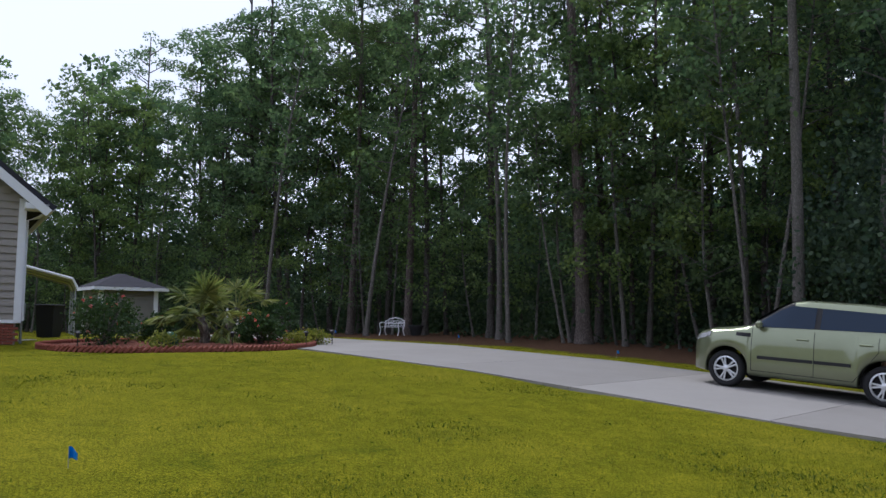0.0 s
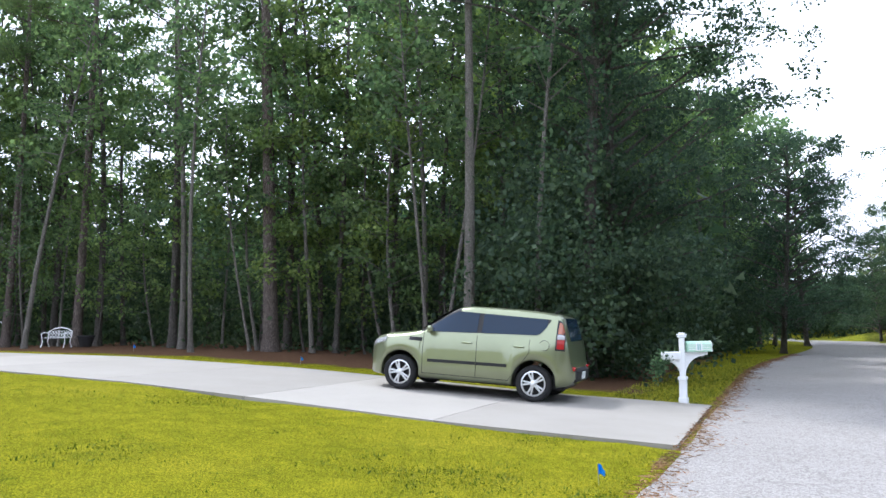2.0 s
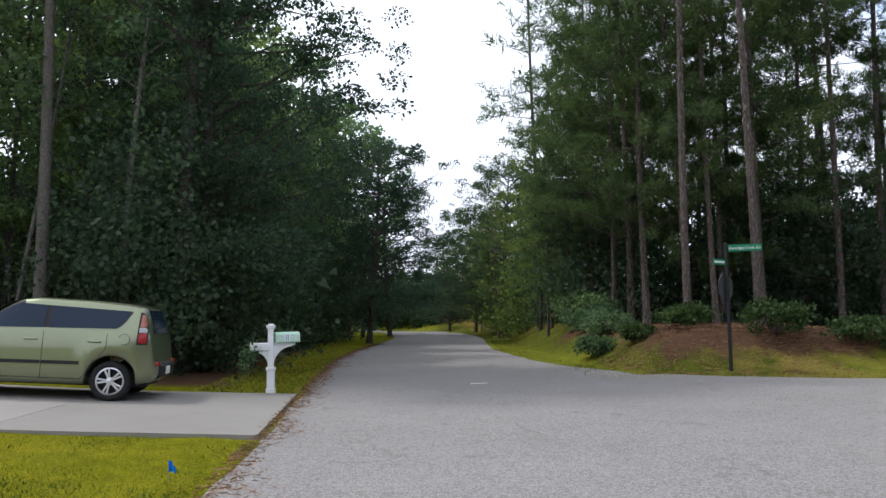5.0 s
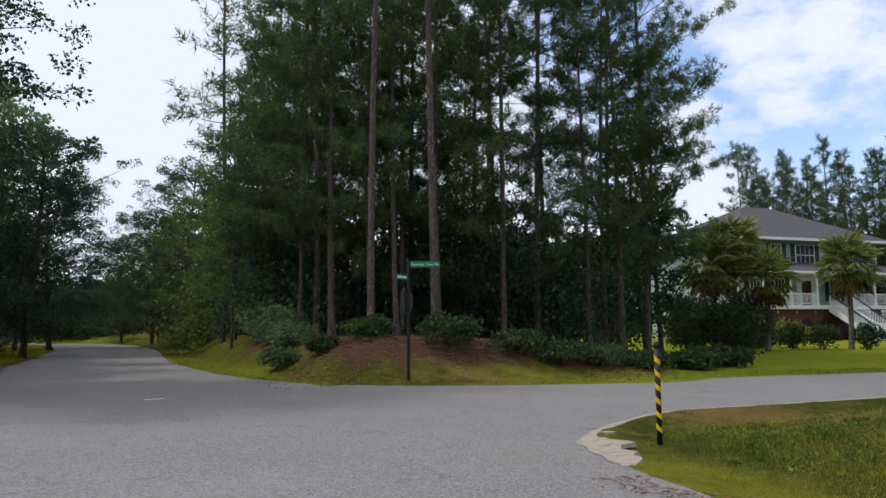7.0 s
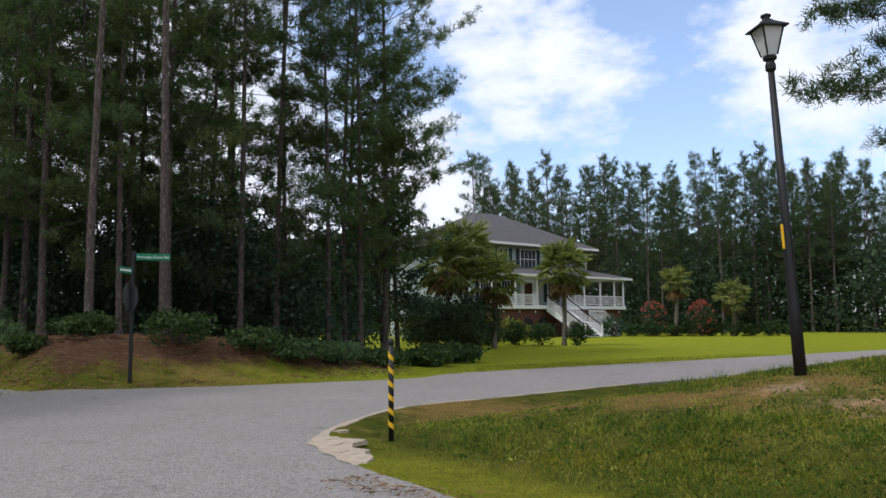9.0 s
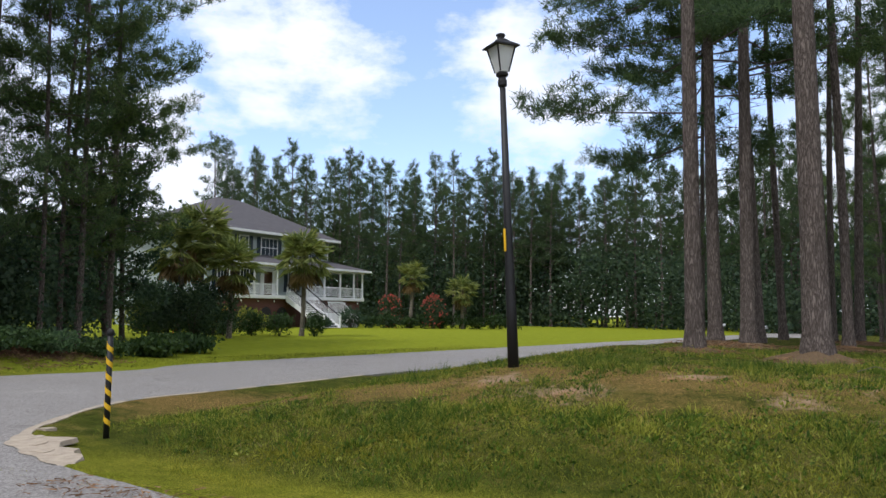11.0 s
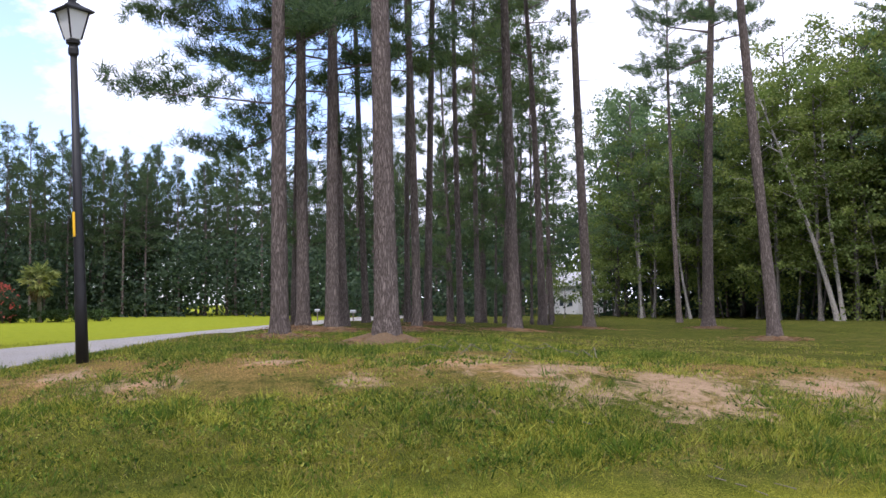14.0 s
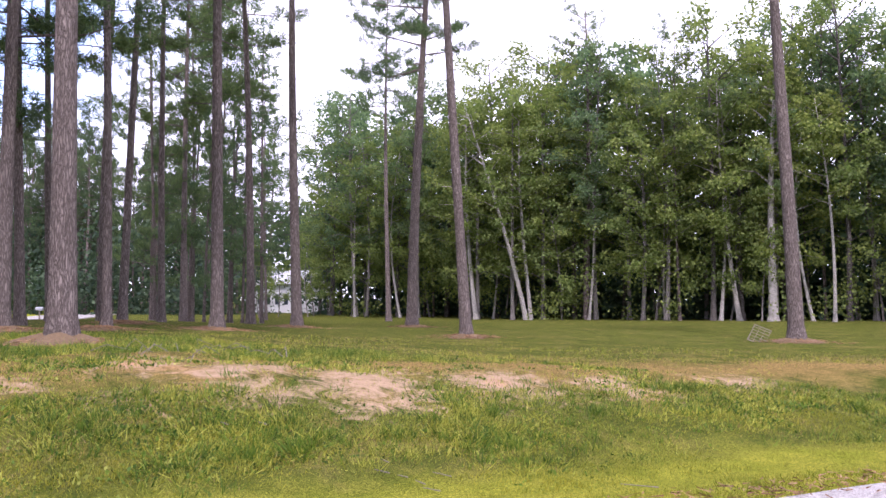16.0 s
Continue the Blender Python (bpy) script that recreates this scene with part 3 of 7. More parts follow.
def pine(h, r, crown, reach, seed, coarse=1.0, stubs=6, lean=(0, 0), tufts=1.0, boughs=34, needles=None, cone=False, wood=None, droop=0.0, brush=32):
    """A loblolly pine: bare trunk, boughs that fan out into twigs, needles in round brushes along the twigs."""
    rng = random.Random(seed)
    np.random.seed(seed)
    line = trunk_line(h, 0.25, rng, lean)
    tree = thing("pine_tree", "tall pine with scaly grey-brown trunk and dark needles", "tree", Vector((0, 0, 0)))
    limbs, spots, ways = trunk_shape(line, r, 12 if coarse == 1 else 7), [], []
    for i in range(boughs):
        t = crown + (0.985 - crown) * ((i + rng.random() * 1.2) / (boughs + 0.2)) ** 0.9
        k = (t - crown) / (1 - crown)
        form = (1.08 - 0.94 * k ** 1.15) * (0.55 + 0.45 * smooth(0, 0.18, k)) if cone else 0.3 + 0.8 * math.sin(math.pi * min(1, 0.3 + 0.68 * k)) ** 1.1
        size = reach * form * rng.uniform(0.6 if cone else 0.5, 1.2)
        a = i * 2.4 + rng.uniform(-1.2, 1.2)
        p = along(line, t)
        d = Vector((math.cos(a), math.sin(a), rng.uniform(-0.25, 0.45) + 0.7 * k ** 3 - droop * (1 - k)))
        side = Vector((-math.sin(a), math.cos(a), 0))
        mid, end = p + d * size * 0.55, p + d * size + Vector((0, 0, size * rng.uniform(-0.05, 0.25)))
        limbs.tube([p, mid, end], [r * 0.2, r * 0.12, r * 0.04], 4, False)
        twigs = max(3, int((2 + size * 2.4) * tufts / coarse ** 0.6))
        for j in range(twigs):
            s = 0.3 + 0.72 * (j + rng.random()) / twigs
            q = (p.lerp(mid, s * 2) if s < 0.5 else mid.lerp(end, s * 2 - 1))
            w = size * rng.uniform(0.16, 0.42) * (1.15 - 0.5 * s)
            tip = q + (side * rng.choice((-1, 1)) * rng.uniform(0.5, 1) + d * rng.uniform(0.3, 0.8)) * w + Vector((0, 0, rng.uniform(-0.02, 0.3) * w + 0.08))
            if coarse < 1.3 and j % 2 == 0:
                limbs.tube([q, tip], [r * 0.05 + 0.004, 0.006], 3, False)
            m = max(2, int(w / (0.3 * coarse) + 1.3))
            for n in range(m):
                spots.append(q.lerp(tip, (n + 0.9) / m) + Vector((rng.gauss(0, 0.1), rng.gauss(0, 0.1), rng.gauss(0.03, 0.1))))
                ways.append((tip - q).normalized())
    for i in range(stubs):
        t = rng.uniform(0.25, crown)
        a = rng.uniform(0, 6.28)
        p = along(line, t)
        limbs.tube([p, p + Vector((math.cos(a), math.sin(a), rng.uniform(-0.2, 0.4))) * rng.uniform(0.3, 1.2)], [r * 0.09, r * 0.03], 4, False)
    part("trunk", limbs, wood or PINE_BARK, tree, shade=True)
    m = brush if coarse < 1.3 else 10
    c = np.repeat(np.array([tuple(p) for p in spots]), m, axis=0)
    fan = unit(len(c), 0.35) + 0.55 * np.repeat(np.array([tuple(p) for p in ways]), m, axis=0)
    fan /= np.linalg.norm(fan, axis=1, keepdims=True) + 1e-9
    size = np.random.uniform(0.13, 0.27, len(c)) if coarse < 1.3 else np.random.uniform(0.2, 0.42, len(c)) * coarse * 0.8
    v, f = blades(c + np.random.normal(size=c.shape) * (0.075 if coarse < 1.3 else 0.06 * coarse), fan, size, size * 0.05 + (0.017 * (32 / brush) ** 0.7 if coarse < 1.3 else 0.02 * coarse), True)
    part("crown", quick_mesh("crown", v, f, needles or NEEDLES), needles or NEEDLES, tree)
    return tree


def broadleaf(h, r, low, reach, seed, mat, wood, leaves=4200, leaf=0.21, name="broadleaf_tree", label="tall forest tree with a slender trunk and dark green leaves", lean=(0, 0), limbs_n=26, sway=0.5, bunch=5, puff=1.0):
    """A forest tree: a swaying trunk, limbs, and leaves round uneven clumps with gaps between them."""
    rng = random.Random(seed)
    np.random.seed(seed)
    line = trunk_line(h, sway, rng, lean)
    tree = thing(name, label, "tree", Vector((0, 0, 0)))
    limbs, clumps = trunk_shape(line, r, 8), []
    for i in range(limbs_n):
        t = low + (0.97 - low) * (i + rng.random()) / limbs_n
        k = (t - low) / (1 - low)
        size = reach * (0.55 + 0.6 * math.sin(math.pi * min(1, 0.2 + 0.75 * k))) * rng.uniform(0.5, 1.1)
        a = i * 2.4 + rng.uniform(-0.9, 0.9)
        p = along(line, t)
        d = Vector((math.cos(a), math.sin(a), rng.uniform(0.1, 0.8)))
        mid = p + d * size * 0.55
        end = mid + Vector((d.x, d.y, rng.uniform(-0.25, 0.5))) * size * 0.5
        limbs.tube([p, mid, end], [r * 0.3, r * 0.18, r * 0.05], 4, False)
        for j in range(bunch):
            s = 0.35 + 0.75 * (j + rng.random()) / bunch
            q = p.lerp(mid, s * 2) if s < 0.5 else mid.lerp(end, s * 2 - 1)
            clumps.append((q + Vector((rng.gauss(0, 0.3), rng.gauss(0, 0.3), rng.gauss(0.1, 0.25))) * (0.25 * reach), rng.uniform(0.25, 0.55) * (0.35 + 0.2 * min(reach, 3.2)) * puff))
    clumps.append((line[-1], 0.4))
    part("trunk", limbs, wood, tree, shade=True)
    room = np.array([w for _, w in clumps]) ** 1.6
    many = np.maximum(5, (leaves * room / room.sum()).astype(int))
    c = np.repeat(np.array([tuple(q) for q, _ in clumps]), many, axis=0)
    s = np.repeat(np.array([w for _, w in clumps]), many)
    out = unit(len(c), 0.35)
    c = c + out * (s * np.random.uniform(0.45, 1.1, len(c)))[:, None] * np.array([1.25, 1.25, 0.75])
    tip = out * 0.7 + unit(len(c), -0.35)
    tip /= np.linalg.norm(tip, axis=1, keepdims=True) + 1e-9
    size = np.random.uniform(0.65, 1.3, len(c)) * leaf
    v, f = blades(c, tip, size, size * np.random.uniform(0.55, 0.8, len(c)), False)
    part("crown", quick_mesh("crown", v, f, mat), mat, tree)
    return tree


def plant(proto, x, y, turn=0.0, size=1.0, used=set()):
    """A tree of a kind at its place; the first one planted is the pattern itself."""
    m = Matrix.Translation(ground_point(x, y, -0.03)) @ Matrix.Rotation(turn, 4, "Z")
    if proto.name not in used:
        used.add(proto.name)
        ob = proto
        ob.matrix_basis = m
    else:
        ob = copy_thing(proto, m)
    ob.scale = (size, size, size)
    return ob


def thicket(name, label, spots, spread, leaves, leaf, mat, up=(0.0, 1.0)):
    """Undergrowth nobody could count: leaf clumps over a stretch of ground."""
    n = len(spots)
    m = leaves // n
    c = np.repeat(np.array(spots), m, axis=0)
    s = np.repeat(np.random.uniform(0.6, 1.3, n) * spread, m)
    c = c + np.random.normal(size=c.shape) * s[:, None] * np.array([1, 1, 0.7])
    floor = np.repeat(np.array([p[2] for p in spots]), m)
    c[:, 2] = np.maximum(c[:, 2], np.repeat(np.array([ground_z(p[0], p[1]) for p in spots]), m) + 0.02)
    size = np.random.uniform(0.6, 1.3, len(c)) * leaf
    v, f = blades(c, unit(len(c), 0.2), size, size * np.random.uniform(0.6, 1.0, len(c)), leaf >= 0.6)
    ob = part(name, quick_mesh(name, v, f, mat), mat)
    return tagged(ob, label, "undergrowth", kind="stuff")


def build_woods():
    rng = random.Random(11)
    pines = [pine(19, 0.1, 0.45, 2.6, 1), pine(21, 0.105, 0.5, 2.7, 2), pine(17, 0.09, 0.36, 2.4, 3)]
    full = [pine(18, 0.11, 0.14, 2.9, 5, boughs=42), pine(16, 0.1, 0.08, 2.7, 6, boughs=40)]
    broad = [broadleaf(17, 0.13, 0.2, 2.6, 21, LEAVES, GREY_BARK, 6000, 0.17), broadleaf(15, 0.10, 0.14, 2.4, 22, LEAVES, GREY_BARK, 6000, 0.165),
             broadleaf(19, 0.14, 0.3, 2.8, 23, LEAVES, GREY_BARK, 6000, 0.17), broadleaf(14, 0.09, 0.12, 2.5, 24, LIGHT_LEAVES, GREY_BARK, 6000, 0.16, label="forest tree with a slender trunk and light green leaves")]
    tall = [broadleaf(18, 0.16, 0.26, 3.6, 27, LEAVES, GREY_BARK, 3700, 0.33, bunch=7, limbs_n=30), broadleaf(17, 0.15, 0.22, 3.2, 28, LIGHT_LEAVES, GREY_BARK, 3700, 0.32, bunch=7, limbs_n=30, label="tall forest tree with a full light green crown"), broadleaf(20, 0.16, 0.34, 3.6, 29, LEAVES, PALE_BARK, 3700, 0.33, bunch=7, limbs_n=30)]
    inner = [broadleaf(18, 0.13, 0.3, 2.8, 25, LEAVES, GREY_BARK, 1500, 0.38), broadleaf(16, 0.11, 0.25, 2.6, 26, LEAVES, GREY_BARK, 1500, 0.38)]
    inner_pines = [pine(20, 0.13, 0.4, 2.3, 9, 1.7, 2), pine(18, 0.12, 0.35, 2.2, 10, 1.7, 2)]
    thin = [broadleaf(9, 0.06, 0.16, 1.5, 31, LEAVES, PALE_BARK, 1500, 0.17, "sapling", "slender pale sapling at the wood's edge", sway=0.7), broadleaf(7, 0.05, 0.12, 1.4, 32, LIGHT_LEAVES, GREY_BARK, 1400, 0.16, "sapling", "slender light green sapling at the wood's edge", sway=0.5)]
    young = [broadleaf(8.5, 0.055, 0.14, 1.9, 35, PLOT_LEAVES, PALE_BARK, 1700, 0.2, "sapling", "slender pale-stemmed sapling with sun-tinted leaves", sway=0.6), broadleaf(11, 0.07, 0.2, 2.0, 36, PLOT_LEAVES, GREY_BARK, 1900, 0.21, "sapling", "tall thin sapling with sun-tinted leaves", sway=0.7)]
    sunny = [broadleaf(18, 0.16, 0.22, 3.6, 27, PLOT_LEAVES, GREY_BARK, 6800, 0.21, bunch=7, limbs_n=34, label="tall forest tree with a full sun-tinted green crown"), broadleaf(16, 0.14, 0.16, 3.2, 28, PLOT_LEAVES, PALE_BARK, 6800, 0.2, bunch=7, limbs_n=34, label="tall forest tree with a full sun-tinted green crown"), broadleaf(20, 0.16, 0.3, 3.5, 29, LEAVES, PALE_BARK, 6800, 0.21, bunch=7, limbs_n=34)]
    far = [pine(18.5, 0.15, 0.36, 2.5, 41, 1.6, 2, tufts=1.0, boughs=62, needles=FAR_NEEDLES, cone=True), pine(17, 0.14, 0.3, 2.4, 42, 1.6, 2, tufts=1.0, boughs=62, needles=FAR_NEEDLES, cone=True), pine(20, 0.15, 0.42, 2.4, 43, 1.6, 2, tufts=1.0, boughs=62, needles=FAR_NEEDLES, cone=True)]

    def clearing(x, y):
        """The gap in the trees before the far white house."""
        return abs(0.838 * x + 0.546 * y) < 1.7 and 42 < 0.546 * x - 0.838 * y < 88

    def row(kinds, a, b, count, deep, low=0.85, high=1.15):
        """Trees along a line, at a depth to the right of the way from a to b."""
        for i in range(count):
            t = (i + rng.uniform(0.1, 0.9)) / count
            p = Vector(a).lerp(Vector(b), t)
            n = Vector((b[1] - a[1], a[0] - b[0])).normalized() * rng.uniform(*deep)
            kind, turn, size = rng.choice(kinds), rng.uniform(0, 6.28), rng.uniform(low, high)
            if not clearing(p.x + n.x, p.y + n.y):
                plant(kind, p.x + n.x, p.y + n.y, turn, size)

    # the home wood beside the driveway; its edge runs from the road to behind the shed
    edge = [((9.5, 20.5), (4.6, 26.5)), ((4.6, 26.5), (-4, 36)), ((-4, 36), (-16, 44)), ((-16, 44), (-44, 46))]
    for i, ((a, b), count) in enumerate(zip(edge, (5, 7, 9, 12))):
        row(broad, b, a, count + (2 if i > 1 else 0), (-3.5, -0.5), 0.9 - 0.1 * (i > 2), 1.1 - 0.15 * (i > 2))
        row(broad[:3] + inner, b, a, count // 2 if i > 1 else count // 3, (-8, -3.5), 0.85, 1.05)
        row(inner + inner_pines, b, a, count - 4 if i > 2 else 1, (-15, -9), 0.8, 0.95)
        row(thin, b, a, count, (-1.6, 0.5), 0.7, 1.05)
        if i > 1:
            row(tall, b, a, 5, (-4.0, -1.5), 0.78, 0.9)
    # single trunks that stand out at the wood's edge
    plant(pine(22, 0.235, 0.62, 2.6, 7, stubs=4, lean=(-0.006, 0)), 4.66, 26.25)
    plant(pine(20, 0.15, 0.6, 2.4, 8, stubs=4, lean=(0.028, -0.012), wood=PALE_BARK), 8.5, 18.98)
    stout = pine(21, 0.17, 0.55, 2.4, 15)
    for x, y, size in ((-1.5, 33.5, 1.0), (-4.2, 35.8, 0.9), (5.6, 28.6, 0.8)):
        plant(stout, x, y, rng.uniform(0, 6.28), size)
    for x, y, h, r, lean, seed in ((2.15, 26.0, 13, 0.075, (0.02, 0.0), 33), (-3.0, 31.0, 12, 0.09, (0.11, 0.0), 37), (-7.9, 35.2, 13, 0.1, (0.09, 0.0), 38), (2.05, 29.0, 14, 0.11, (0.0, 0.0), 39), (4.0, 26.4, 8, 0.05, (-0.06, 0.0), 40),
                                   (5.85, 25.5, 9, 0.08, (0.02, 0.03), 44), (8.65, 22.6, 14, 0.09, (0.01, 0.0), 45), (8.4, 20.5, 12, 0.065, (0.07, 0.0), 46), (8.1, 20.8, 11, 0.06, (-0.04, 0.0), 47), (10.05, 18.1, 13, 0.085, (0.075, -0.03), 48)):
        plant(broadleaf(h, r, 0.5, 1.7, seed, LEAVES, PALE_BARK, 1500, 0.18, "slim_tree", "slim pale-barked tree leaning at the wood's edge", lean=lean, sway=0.35), x, y)
    birch = broadleaf(14, 0.11, 0.5, 1.9, 34, LIGHT_LEAVES, WHITE_BARK, 2200, 0.18, "pale_tree", "pale-trunked tree with thin light green leaves", sway=0.9, limbs_n=20)
    oak = broadleaf(15, 0.22, 0.06, 5.0, 51, DARK_LEAVES, GREY_BARK, 42000, 0.135, "oak_tree", "broad dark oak with a crown that hangs to the ground", limbs_n=70, bunch=9, puff=0.9)
    plant(oak, 13.2, 19.8, 0.6, 0.86)
    plant(oak, 16.6, 26.4, 2.6, 0.8)
    for x, y, turn, size in ((32.2, 32.3, 1.3, 0.74), (45.3, 43.3, 3.9, 0.8), (60.7, 50.0, 5.1, 0.62), (54.4, 41.9, 0.4, 0.68), (47.6, 34.2, 2.2, 0.8)):
        plant(oak, x, y, turn, size)
    plant(broadleaf(17, 0.2, 0.48, 4.6, 63, DARK_LEAVES, GREY_BARK, 13000, 0.14, "oak_tree", "tall oak with boughs that reach over the road", lean=(0.06, -0.05), limbs_n=34, bunch=7), 11.9, 18.7)
    shade = [(x + rng.uniform(-2.0, 2.0), y + rng.uniform(-2.0, 2.0), ground_z(x, y) + rng.uniform(0.2, 5.5)) for x, y in ((10.6, 17.6), (11.4, 18.0), (12.2, 19.2), (13.2, 20.8), (14.4, 22.0), (15.6, 23.4)) for k in range(34)]
    thicket("undergrowth", "low oak boughs and bushes hanging over the verge", shade, 0.5, 34000, 0.14, DARK_LEAVES)
    # along the main road
    for a, b, count in (((16, 24), (30, 36), 8), ((30, 36), (52, 57), 11), ((52, 57), (85, 80), 12), ((80, 78), (110, 80), 10)):
        low = 0.85 if a[0] < 40 else 0.62 if a[0] < 70 else 0.38
        row(tall, a, b, count, (-5.0, -1.6 if a[0] < 40 else -0.2), low, low * 1.22)
        row(inner + inner_pines, a, b, count, (-14, -5), low, low * 1.25)
    for x, y, k, size in ((39.0, 41.2, 0, 0.92), (34.8, 39.2, 1, 0.88), (31.2, 36.8, 2, 0.85), (43.6, 44.6, 2, 0.85)):
        plant(tall[k], x, y, rng.uniform(0, 6.28), size)
    for x, y in ((40.8, 29.9), (43.5, 32.0), (47, 34.9), (50.2, 37.6), (53.2, 40.4), (56.6, 43.4), (60, 46.2), (63.6, 49.6), (67.5, 52.8), (72, 57), (76.5, 61.5), (82.9, 68.5), (88, 74), (94, 80), (101.6, 88)):
        plant(rng.choice(full[1:] + sunny[:2]), x + rng.uniform(0, 1.5), y - rng.uniform(0, 1.0), rng.uniform(0, 6.28), rng.uniform(0.5, 0.62))
    low_oak = broadleaf(14, 0.16, 0.1, 2.7, 52, DARK_LEAVES, GREY_BARK, 12000, 0.17, "low_oak", "dark bushy oak at the end of the pine wood", bunch=7, limbs_n=34)
    for x, y, size in ((35.0, 2.2, 0.78), (36.6, 1.7, 0.7)):
        plant(low_oak, x, y, rng.uniform(0, 6.28), size)
    # the pine wood on the corner: a few bare trunks in front of dense boughs
    for x, y, k, size in ((21.9, 9.2, 0, 1.1), (22.62, 7.48, 1, 1.15), (25.0, 9.6, 2, 1.05), (29.2, 5.7, 0, 1.1), (31.2, 5.7, 1, 1.0)):
        plant(pines[k], x, y, rng.uniform(0, 6.28), size)
    plant(pine(20, 0.13, 0.2, 3.7, 12, boughs=52, brush=30), 33.6, 2.1)
    plant(pine(17, 0.12, 0.24, 3.0, 14, boughs=40), 31.0, 2.9)
    for x, y, size in ((29.6, 3.9, 0.85), (31.4, 3.5, 0.95), (27.6, 6.6, 1.0), (35.4, 3.8, 1.0), (26.4, 8.6, 1.1), (28.0, 10.5, 1.1), (25.6, 12.2, 1.05), (27.2, 13.6, 1.1), (29.8, 8.2, 1.1), (31.5, 11.5, 1.1), (30.2, 14.5, 1.1), (33.6, 8.4, 1.1), (34.5, 14.5, 1.1), (36.5, 9.5, 1.15)):
        plant(rng.choice(full), x, y, rng.uniform(0, 6.28), size * rng.uniform(0.95, 1.08))
    row(full, (25.8, 14.6), (27.2, 10.6), 3, (-1.5, 0.5), 0.9, 1.0)
    row(inner_pines, (30, 18), (42, 6), 6, (-12, -3), 1.0, 1.2)
    row(full, (28.4, 17.2), (39, 25.2), 9, (1.2, 4), 0.78, 0.95)
    row(sunny[:2] + full, (27.5, 17.6), (38, 26.0), 6, (0.4, 1.6), 0.42, 0.55)
    row(full + sunny[:2], (39, 26.2), (60, 42.0), 13, (0.8, 4), 0.5, 0.62)
    row(inner_pines, (60, 42), (95, 64), 8, (-1, 6), 0.45, 0.55)
    row(inner_pines, (38, 28), (70, 52), 7, (5, 10), 0.55, 0.7)
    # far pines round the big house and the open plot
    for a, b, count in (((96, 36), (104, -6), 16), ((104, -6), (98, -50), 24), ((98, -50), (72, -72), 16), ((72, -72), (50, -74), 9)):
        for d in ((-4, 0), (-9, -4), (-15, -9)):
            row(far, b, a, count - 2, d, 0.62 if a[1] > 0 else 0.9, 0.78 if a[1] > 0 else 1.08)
    # the wood beyond the open plot
    for a, b, count in (((44, -62), (20, -55), 11), ((20, -55), (-8, -50), 13), ((-8, -50), (-44, -40), 14)):
        row(sunny, a, b, count + 2, (-3, 1.0), 0.8 + 0.12 * (b[0] < 0), 1.0 + 0.15 * (b[0] < 0))
        row(inner + sunny[:2], a, b, count, (-9, -3), 0.95, 1.15)
        row(inner, a, b, count, (-15, -9), 1.0, 1.25)
        row(pines, a, b, 3, (-4, 0), 0.95, 1.1)
        row(young, a, b, count // 2, (-1.5, 1.0), 0.7, 1.15)
        row(young, a, b, count // 2, (-4, -1.5), 0.8, 1.2)
        row([birch], a, b, count // 3, (-1, 1.2), 0.7, 1.1)
    # single trunks at its edge: a forked pale tree, leaning pale ones, two bare pines
    for x, y, h, r, lean, seed in ((15.7, -53.0, 15, 0.17, (0.24, 0.06), 53), (15.4, -53.1, 15, 0.14, (0.02, 0.0), 54), (19.6, -53.6, 15, 0.17, (0.05, 0.0), 55), (0.0, -51.0, 16, 0.26, (-0.06, 0.0), 56), (1.9, -52.0, 15, 0.15, (0.07, 0.0), 57), (-3.2, -50.0, 13, 0.1, (0.04, 0.0), 58), (6.5, -53.5, 12, 0.09, (0.02, 0.0), 59)):
        plant(broadleaf(h, r, 0.5, 2.3, seed, PLOT_LEAVES, WHITE_BARK, 2400, 0.2, "pale_tree", "pale-trunked leaning tree with thin sun-tinted leaves", lean=lean, sway=0.4, limbs_n=18), x, y)
    for x, y, size in ((35.0, -56.0, 0.8), (37.4, -55.3, 0.7), (36.3, -59.0, 0.9)):
        plant(young[0], x, y, x, size)
    for x, y, r, crown, seed in ((11.9, -54.6, 0.19, 0.55, 61), (23.3, -47.0, 0.17, 0.6, 62)):
        plant(pine(22, r, crown, 3.0, seed, stubs=10), x, y)
    for x, y, k, size in ((21.4, -15.6, 0, 0.75), (26.0, -28.5, 1, 0.85), (28.5, -31.0, 0, 0.85), (25.2, -31.5, 1, 0.9), (29.0, -38.0, 1, 0.9), (25.5, -36.0, 0, 0.9)):
        plant(full[k], x, y, rng.uniform(0, 6.28), size)
    row(inner_pines, (31, -34), (40, -52), 4, (-2, 5), 0.75, 0.9)

    def spots(a, b, count, deep, height):
        out = []
        for i in range(count):
            p = Vector(a).lerp(Vector(b), rng.random())
            n = Vector((b[1] - a[1], a[0] - b[0])).normalized() * rng.uniform(*deep)
            x, y = p.x + n.x, p.y + n.y
            up = rng.uniform(0.1, 1) ** 1.3 * height
            if not clearing(x, y):
                out.append((x, y, ground_z(x, y) + up))
        return out

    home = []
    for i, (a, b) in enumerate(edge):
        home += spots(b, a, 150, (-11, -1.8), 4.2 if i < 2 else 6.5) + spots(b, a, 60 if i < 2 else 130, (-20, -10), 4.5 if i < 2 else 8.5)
    # The dark leaf colour here also carries the wood's inner shade.
    thicket("undergrowth", "dark tangled undergrowth inside the home wood", home, 0.95, 140000, 0.18, DARK_LEAVES)
    # Coarse dark leaves behind the trees, put in for the wood's unlit depth.
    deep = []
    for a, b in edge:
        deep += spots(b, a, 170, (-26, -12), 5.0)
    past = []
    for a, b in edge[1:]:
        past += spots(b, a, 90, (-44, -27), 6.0)
